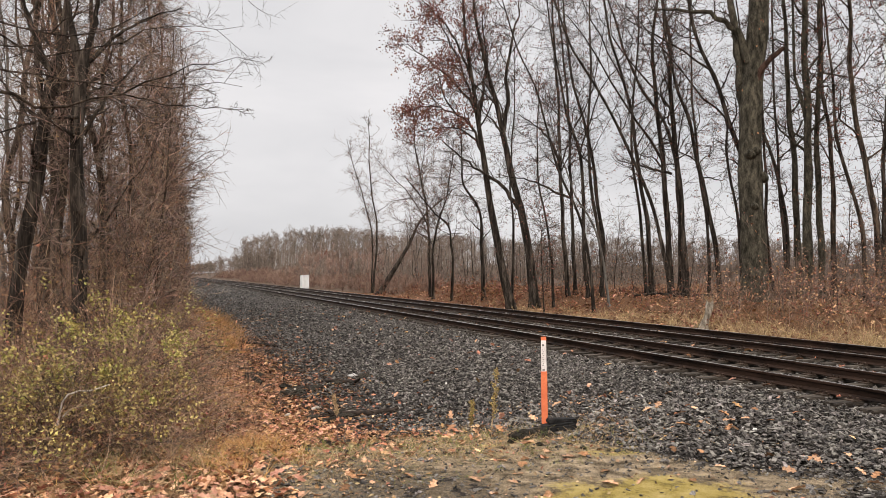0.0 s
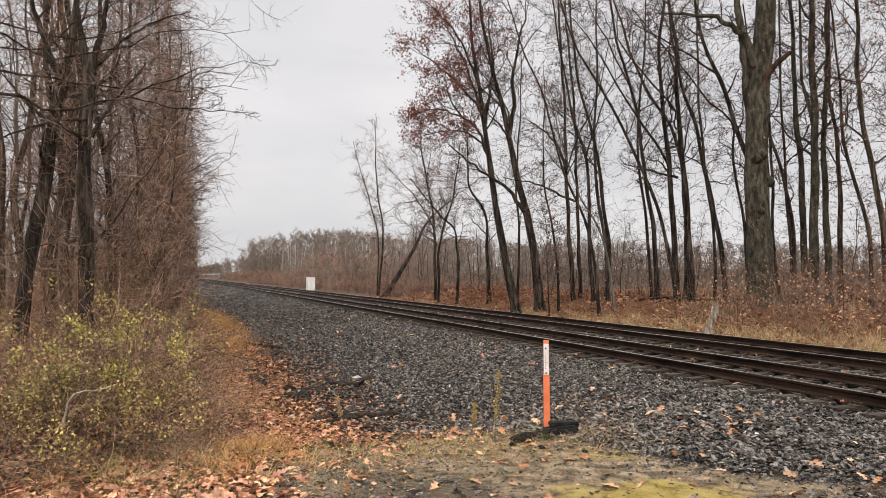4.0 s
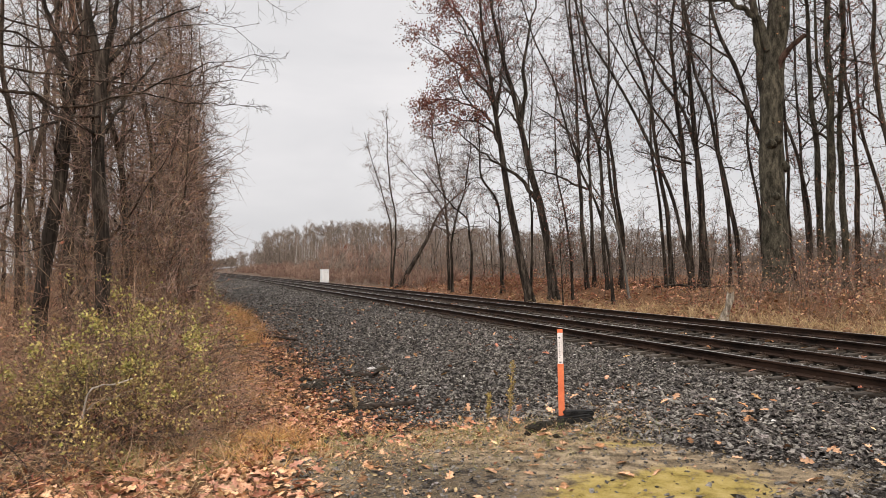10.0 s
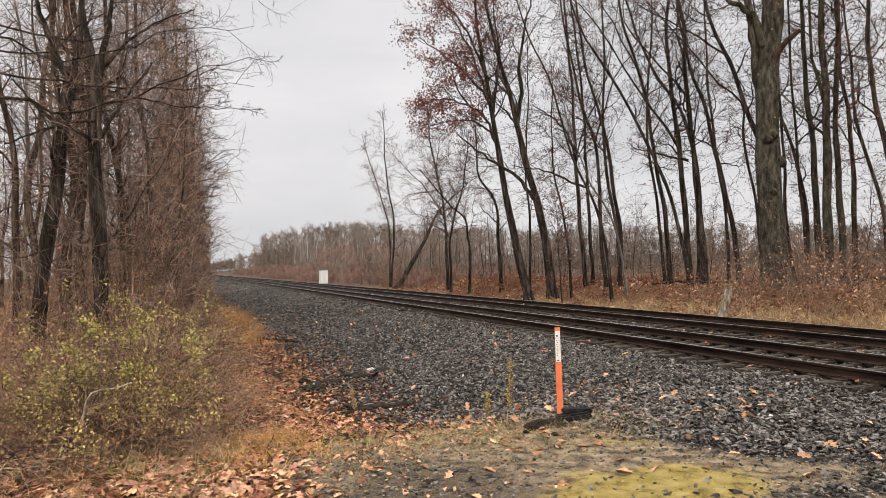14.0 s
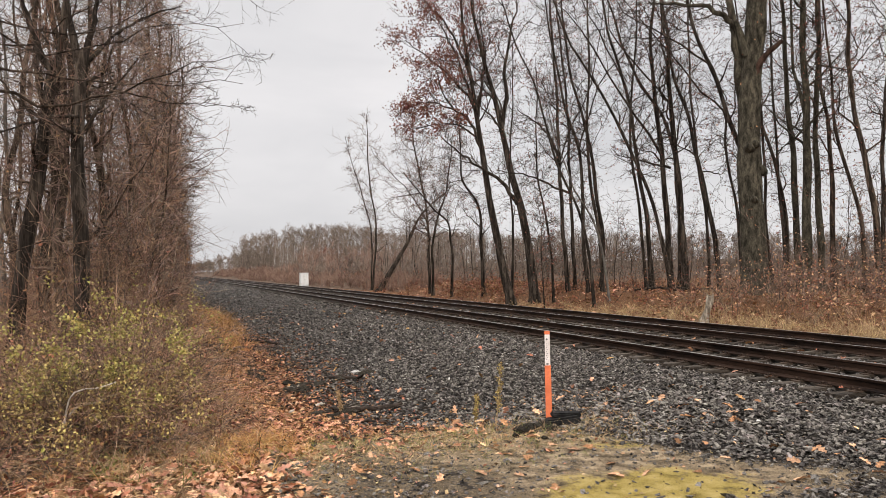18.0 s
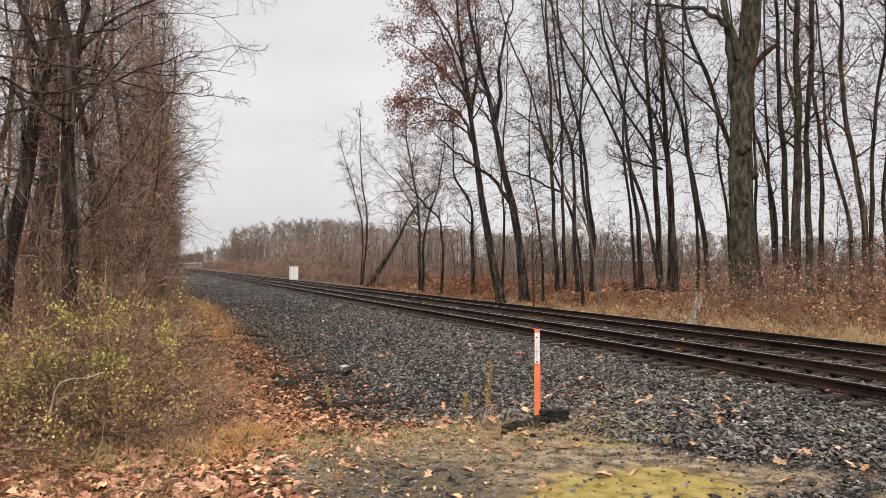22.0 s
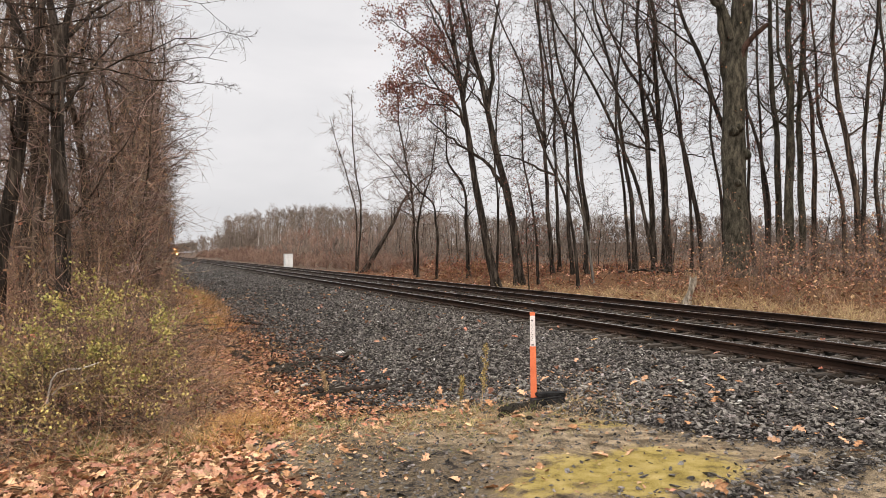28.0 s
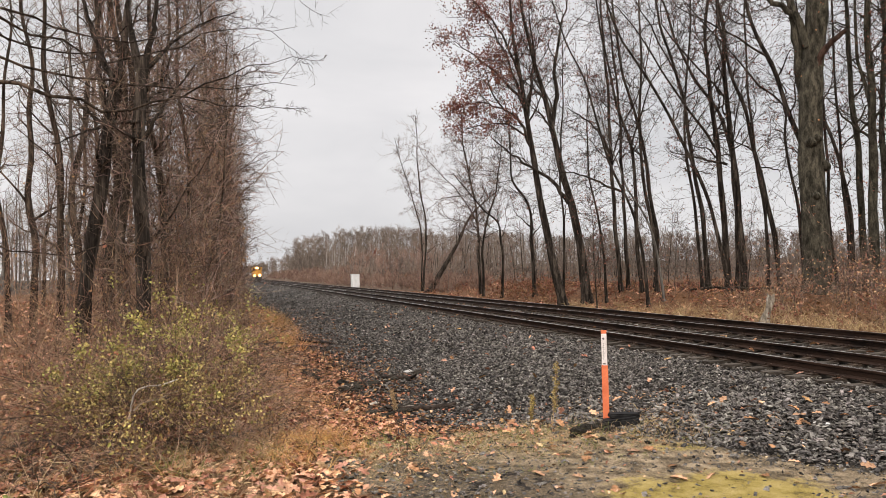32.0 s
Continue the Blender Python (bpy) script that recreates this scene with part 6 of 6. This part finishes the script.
def strew(shapes, x, y, size, rng, lift=0.012, tilt=0.35):
    """Leaves laid on the ground."""
    nn = len(x)
    pick = rng.integers(0, len(shapes), nn)
    v = np.stack([s[0] for s in shapes])[pick] * size[:, None, None]
    yaw, a, b = rng.uniform(0, 6.28, nn)[:, None], rng.normal(0, tilt, nn)[:, None], rng.normal(0, tilt, nn)[:, None]
    v = np.stack([v[..., 0], v[..., 1] * np.cos(a) - v[..., 2] * np.sin(a), v[..., 1] * np.sin(a) + v[..., 2] * np.cos(a)], -1)
    v = np.stack([v[..., 0] * np.cos(b) + v[..., 2] * np.sin(b), v[..., 1], -v[..., 0] * np.sin(b) + v[..., 2] * np.cos(b)], -1)
    v = np.stack([v[..., 0] * np.cos(yaw) - v[..., 1] * np.sin(yaw), v[..., 0] * np.sin(yaw) + v[..., 1] * np.cos(yaw), v[..., 2]], -1)
    v += np.stack([x, y, height(x, y) + lift + np.abs(a[:, 0]) * size * 0.25], -1)[:, None]
    f = (shapes[0][1][None] + (np.arange(nn) * v.shape[1])[:, None, None]).reshape(-1, 3)
    return v.reshape(-1, 3), f


def build_litter():
    rng = np.random.default_rng(500)
    lit = tagged(new("leaf_litter", None), "fallen tan and russet oak leaves covering the ground", "leaves", kind="stuff")
    shapes = [oak_leaf(3, rng) for _ in range(8)]
    small = [oak_leaf(1, rng) for _ in range(6)]

    def layer(name, sh, nn, x0, x1, y0, y1, lo, hi, mat, keep=None, lift=0.012):
        sp = patch(rng, nn, x0, x1, y0, y1)
        if keep is not None:
            sp = sp[rng.random(len(sp)) < keep(sp[:, 0], sp[:, 1])]
        part(name, strew(sh, sp[:, 0], sp[:, 1], rng.uniform(lo, hi, len(sp)), rng, lift), mat, lit)

    carpet = lambda x, y: soft(1.5, 0.6, x + 0.2 * ripple(x, y, 2.0, 0.3))
    for mat, share in ((LEAF_TAN, 0.7), (LEAF_BROWN, 1.0)):
        layer("near_leaves", shapes, 4400 if mat is LEAF_TAN else 2900, -3.5, 1.6, 1.0, 8.6, 0.075, 0.155, mat, carpet)
        layer("leaves", small, int(5000 * share), -9, 1.6, 8, 20, 0.1, 0.17, mat, lambda x, y: soft(1.9, 1.0, x))
        layer("leaves", small, int(5000 * share), -26, 0.5, 18, 55, 0.14, 0.26, mat)
        layer("leaves", small, int((9000 if mat is LEAF_BROWN else 6500) * share), 16.6, 30, 9, 62, 0.12, 0.22, LEAF_RUST if mat is LEAF_BROWN else mat, lambda x, y: 0.35 + 0.6 * soft(-0.3, 0.5, ripple(x, y, 0.6, 2.0)), 0.03)
        layer("edge_leaves", small, int(11000 * share), 0.4, 2.6, 8.4, 26, 0.045, 0.105, mat, lambda x, y: soft(2.45, 1.75, x + 0.3 * ripple(x, y, 1.1, 0.4)), 0.03)
        layer("edge_leaves", shapes, int(520 * share), 0.4, 2.4, 8.4, 16, 0.07, 0.12, mat, lambda x, y: soft(2.4, 1.5, x + 0.3 * ripple(x, y, 1.1, 0.4)), 0.05)
        layer("leaves", shapes, int(900 * share), 0.5, 3.4, 8, 15, 0.05, 0.11, mat, lambda x, y: soft(3.3, 1.2, x + 0.4 * ripple(x, y, 0.8, 2.0)) ** 1.5, 0.035)
        layer("leaves", small, int(1800 * share), -8, 1.5, -7, 4.5, 0.09, 0.17, mat)
        layer("leaves", small, int(6000 * share), 0.5, 3.2, 8, 30, 0.04, 0.085, mat, lambda x, y: soft(3.4, 1.3, x + 0.4 * ripple(x, y, 0.8, 2.0)) ** 1.5, 0.035)
        layer("leaves", shapes, int(240 * share), 2.0, 16, 5, 40, 0.08, 0.17, mat, None, 0.07)
    for mat in (LEAF_TAN, LEAF_BROWN):
        layer("pad_leaves", shapes, 140, 1.2, 4.3, 7.0, 8.6, 0.05, 0.105, mat, lambda x, y: soft(4.4, 2.4, x), 0.03)
    for mat in (LEAF_TAN, LEAF_BROWN, GRASS_PALE):
        layer("scraps", small, 2400, 0.9, 6.6, 2.5, 9.6, 0.015, 0.06, mat, lambda x, y: np.clip(0.15 + 0.6 * soft(6.3, 7.6, y) + 0.5 * soft(2.4, 1.2, x), 0, 1))
    for mat in (LEAF_BROWN, ROTTEN, LEAF_BROWN, ROTTEN):
        layer("scraps", small, 4200, 0.7, 4.4, 7.8, 24, 0.02, 0.09, mat, lambda x, y: soft(4.3, 1.6, x + 0.5 * ripple(x, y, 0.9, 1.0)) ** 1.3, 0.04)
    nn = 220
    sp = patch(rng, nn, 0.7, 3.8, 7.6, 22)
    base = np.concatenate([sp, height(sp[:, 0], sp[:, 1])[:, None] + 0.05], 1)
    way = rng.normal(0, 1, (nn, 3)) * [1, 1, 0.12]
    twig = grow(base, way, rng.uniform(0.12, 0.55, nn), 4, 0.3, 0, rng)
    part("fallen_twigs", tubes(twig, ring_radii(rng.uniform(0.003, 0.012, nn), np.full(nn, 0.002), 4), 4), TWIG, lit)
    # the leaves that lie singly on the pad and the stones
    meshes = [shape("leaf", v, f, m) for (v, f) in shapes for m in (LEAF_TAN, LEAF_BROWN)]
    for k in range(230):
        x, y = rng.uniform(0.9, 7.5), rng.uniform(4.2, 9.5)
        if rng.random() > (1.0 if y < 8.4 and x < 4.2 else 0.35):
            continue
        ob = new("leaf", meshes[int(rng.integers(0, len(meshes)))])
        ob.parent = lit
        on = 0.05 if float(bed_edge(np.array(x), np.array(y))) > 0 else 0.012
        ob.matrix_basis = pose(x, y, hz(x, y) + on, rng.normal(0, 14), rng.normal(0, 14), rng.uniform(0, 360)) @ Matrix.Scale(rng.uniform(0.09, 0.18), 4)


build_litter()


# ---- dead wood, the stump and weeds ----
def log_thing(name, label, a, b, r, mat, seed, bend=0.06):
    rng = np.random.default_rng(seed)
    a, b = np.array(a, float), np.array(b, float)
    n = 9
    t = np.linspace(0, 1, n)[:, None]
    p = (a + (b - a) * t)[None].copy()
    p[0] += rng.normal(0, bend * 0.4, (n, 3)) * [1, 1, 0.4]
    rr = np.full((1, n), r) * (1 + rng.normal(0, 0.12, n))
    rr[0, -1] *= 0.4
    rr[0, 0] *= 0.7
    root = new(name, shape(name, *tubes(p, rr, 8), mat, True))
    return tagged(root, label, "branch")


def on_ground(x, y, up):
    return (x, y, hz(x, y) + up)


def build_earth_bank():
    """The ragged black lip where the ballast's foot has washed out; dark clods also stand in for the overhang's shadow.
    """
    rng = np.random.default_rng(515)
    bank = tagged(new("earth_bank", None), "ragged washed-out lip of black earth and painted overhang shade at the ballast foot", "earth bank")
    lumps = []
    for k in range(6):
        bm = bmesh.new()
        bmesh.ops.create_icosphere(bm, subdivisions=2, radius=1.0)
        for v in bm.verts:
            v.co *= 1 + 0.5 * noise.noise(v.co * 1.7 + Vector((k * 5.0, 3, 0))) + 0.2 * noise.noise(v.co * 5 + Vector((k, 0, 1)))
            v.co.z *= 0.5
        me = bpy.data.meshes.new("clod")
        bm.to_mesh(me)
        bm.free()
        me.materials.append(SOIL_BLACK)
        lumps.append(me)
    # black clods: bare earth, and the shade under the lip put in as colour
    for (x0, y0), (x1, y1), nn, size in BANK_LINE:
        turn = math.degrees(math.atan2(y1 - y0, x1 - x0))
        for k in range(nn):
            t = rng.random()
            x, y = x0 + (x1 - x0) * t + rng.normal(0, 0.1), y0 + (y1 - y0) * t + rng.normal(0, 0.12)
            q = size * rng.uniform(0.4, 1.2)
            ob = new("clod", lumps[int(rng.integers(0, 6))])
            ob.parent = bank
            ob.matrix_basis = pose(x, y, hz(x, y) + q * 0.15, rng.uniform(-15, 15), rng.uniform(-15, 15), turn + rng.normal(0, 25)) @ Matrix.Diagonal((q * 1.7, q * 0.8, q, 1))
    # roots laid bare along the lip
    for k in range(26):
        (x0, y0), (x1, y1), nn, size = BANK_LINE[k % len(BANK_LINE)]
        t = rng.random()
        a = np.array([[x0 + (x1 - x0) * t, y0 + (y1 - y0) * t, 0.0]])
        a[0, 2] = hz(a[0, 0], a[0, 1]) + 0.06
        p = grow(a, np.array([[x1 - x0 + rng.normal(0, 0.5), y1 - y0 + rng.normal(0, 0.5), 0.0]]), np.array([rng.uniform(0.2, 0.7)]), 8, 0.22, -0.02, rng)
        part("root", tubes(p, ring_radii(np.array([rng.uniform(0.005, 0.014)]), np.array([0.002]), 8), 5), TWIG if k % 3 else DEADWOOD, bank, smooth=True)


BANK_LINE = (((1.6, 16.6), (1.95, 14.1), 14, 0.13), ((1.95, 14.1), (2.25, 12.6), 16, 0.13), ((2.3, 12.7), (3.8, 13.8), 18, 0.1), ((2.1, 10.4), (2.75, 10.5), 16, 0.1))
build_earth_bank()
log_thing("fallen_branch", "bleached fallen branch lying at the ballast foot", on_ground(1.75, 11.2, 0.05), on_ground(2.3, 10.95, 0.07), 0.028, DEADWOOD, 1)
log_thing("rotten_log", "black rotten log among leaves at the ballast foot", on_ground(2.3, 10.5, 0.03), on_ground(3.3, 10.05, 0.04), 0.042, ROTTEN, 2, 0.14)
log_thing("rotten_log", "black rotten log half buried in ballast", on_ground(2.1, 14.6, 0.05), on_ground(3.4, 12.9, 0.05), 0.045, ROTTEN, 3, 0.18)
log_thing("rotten_log", "black rotten log by the dirt pad", on_ground(2.1, 9.6, 0.03), on_ground(2.75, 9.2, 0.04), 0.03, ROTTEN, 8, 0.14)
log_thing("rotten_log", "short dark log at the grass edge", on_ground(2.2, 22.0, 0.06), on_ground(2.9, 20.8, 0.05), 0.06, ROTTEN, 4, 0.12)
log_thing("fallen_branch", "grey fallen branch on the wood floor", on_ground(20.5, 28.0, 0.15), on_ground(24.0, 25.0, 0.3), 0.055, BARK_DARK, 5, 0.5)
log_thing("fallen_branch", "grey fallen branch on the wood floor", on_ground(24.5, 20.5, 0.2), on_ground(28.0, 18.6, 0.5), 0.055, BARK_DARK, 6, 0.5)


def build_bent_branch():
    root = tagged(new("dead_branch", None), "bare pale bent branch sticking out of the bush", "branch")
    t = np.linspace(0, 1, 9)
    p = np.stack([-0.98 + 0.12 * t + 0.36 * np.maximum(0, t - 0.45) / 0.55, 8.1 + 0.05 * t, 0.38 + 0.36 * np.sin(np.minimum(1, t / 0.6) * 1.57) + 0.06 * np.maximum(0, t - 0.5) / 0.5 + 0.012 * np.sin(t * 14)], -1)[None]
    part("stem", tubes(p, ring_radii(np.array([0.0125]), np.array([0.006]), 9), 7), DEADWOOD, root, smooth=True)
    q = np.stack([-0.93 + 0.44 * t, 8.1 - 0.05 * t, 0.52 + 0.17 * t ** 0.6 + 0.012 * np.sin(t * 9)], -1)[None]
    part("side_stem", tubes(q, ring_radii(np.array([0.007]), np.array([0.003]), 9), 6), DEADWOOD, root, smooth=True)
    for k in range(3):
        q = np.stack([-0.92 + (0.3 + 0.14 * k) * t, 8.08 - 0.04 * t, 0.5 + 0.05 * k + (0.24 - 0.07 * k) * t ** 0.7 + 0.01 * np.sin(t * 11 + k)], -1)[None]
        part("twig", tubes(q, ring_radii(np.array([0.0045]), np.array([0.0015]), 9), 5), CANE, root, smooth=True)


build_bent_branch()


def build_stump():
    rng = np.random.default_rng(7)
    n = 12
    t = np.linspace(0, 1, n)
    p = np.stack([0.22 * t, -0.15 * t + 0.03 * np.sin(t * 7), 1.05 * t], -1)[None]
    r = (0.135 - 0.035 * t + 0.02 * np.sin(t * 9) + 0.1 * np.exp(-t * 9))[None]
    v, f = tubes(p, r, 12)
    v[-12:, 2] += 0.06 * np.sin(np.arange(12) * 1.1)
    root = new("tree_stump", shape("tree_stump", v, f, STUMP_BARK, True))
    root.location = (16.45, 18.75, hz(16.45, 18.75) - 0.08)
    tagged(root, "pale broken stump with flaking lichened bark by the track", "tree stump")


build_stump()


def weed(x, y, tall, seed, mat, label):
    rng = np.random.default_rng(seed)
    root = tagged(new("weed", None), label, "weed")
    root.location = (x, y, hz(x, y) - 0.02)
    p = grow(np.zeros((1, 3)), np.array([[rng.normal(0, 0.05), 0, 1]]), np.array([tall]), 10, 0.05, 0.02, rng)
    r = ring_radii(np.array([0.005]), np.array([0.002]), 10)
    s, d, rr, f = sprout(p, r, 16, 0.3, 1.0, 0.7, rng, 0.6)
    q = grow(s, d, tall * 0.16 * (1.2 - f), 4, 0.1, 0.1, rng)
    part("stalk", joined([tubes(p, r, 5), tubes(q, ring_radii(rr, rr * 0.4, 4), 3)]), CANE, root)
    part("foliage", leafage(q.reshape(-1, 3), 420, 0.022, rng, None, 0.012), mat, root)


weed(3.6, 7.6, 0.82, 1, LEAF_OLIVE, "tall greyish-green weed gone to seed at the ballast edge")
weed(3.5, 8.0, 0.4, 2, LEAF_OLIVE, "thin weed at the ballast edge")
weed(2.35, 10.2, 0.4, 4, GRASS_PALE, "dry weed stalk at the ballast foot")


def build_pale_slab():
    rng = np.random.default_rng(77)
    bm = box_bm(0.17, 0.1, 0.035, (0, 0, 0), 0.012)
    for v in bm.verts:
        v.co += Vector(rng.normal(0, 0.008, 3))
    me = bpy.data.meshes.new("stone_slab")
    bm.to_mesh(me)
    bm.free()
    me.materials.append(STONE_PALE)
    ob = new("stone_slab", me)
    ob.matrix_basis = pose(3.45, 13.75, hz(3.45, 13.75) + 0.04, 8, -6, 20)
    tagged(ob, "pale flat stone lying on the dark ballast", "stone")


build_pale_slab()


# ---- what moves: the locomotive comes nearer down the first track ----
def motions():
    walk(LOCO, [(0.0, pose(TRACK_1, 1067, RAIL_Z)), (16.0, pose(TRACK_1, 647, RAIL_Z)), (32.0, pose(TRACK_1, 227, RAIL_Z))])


motions()
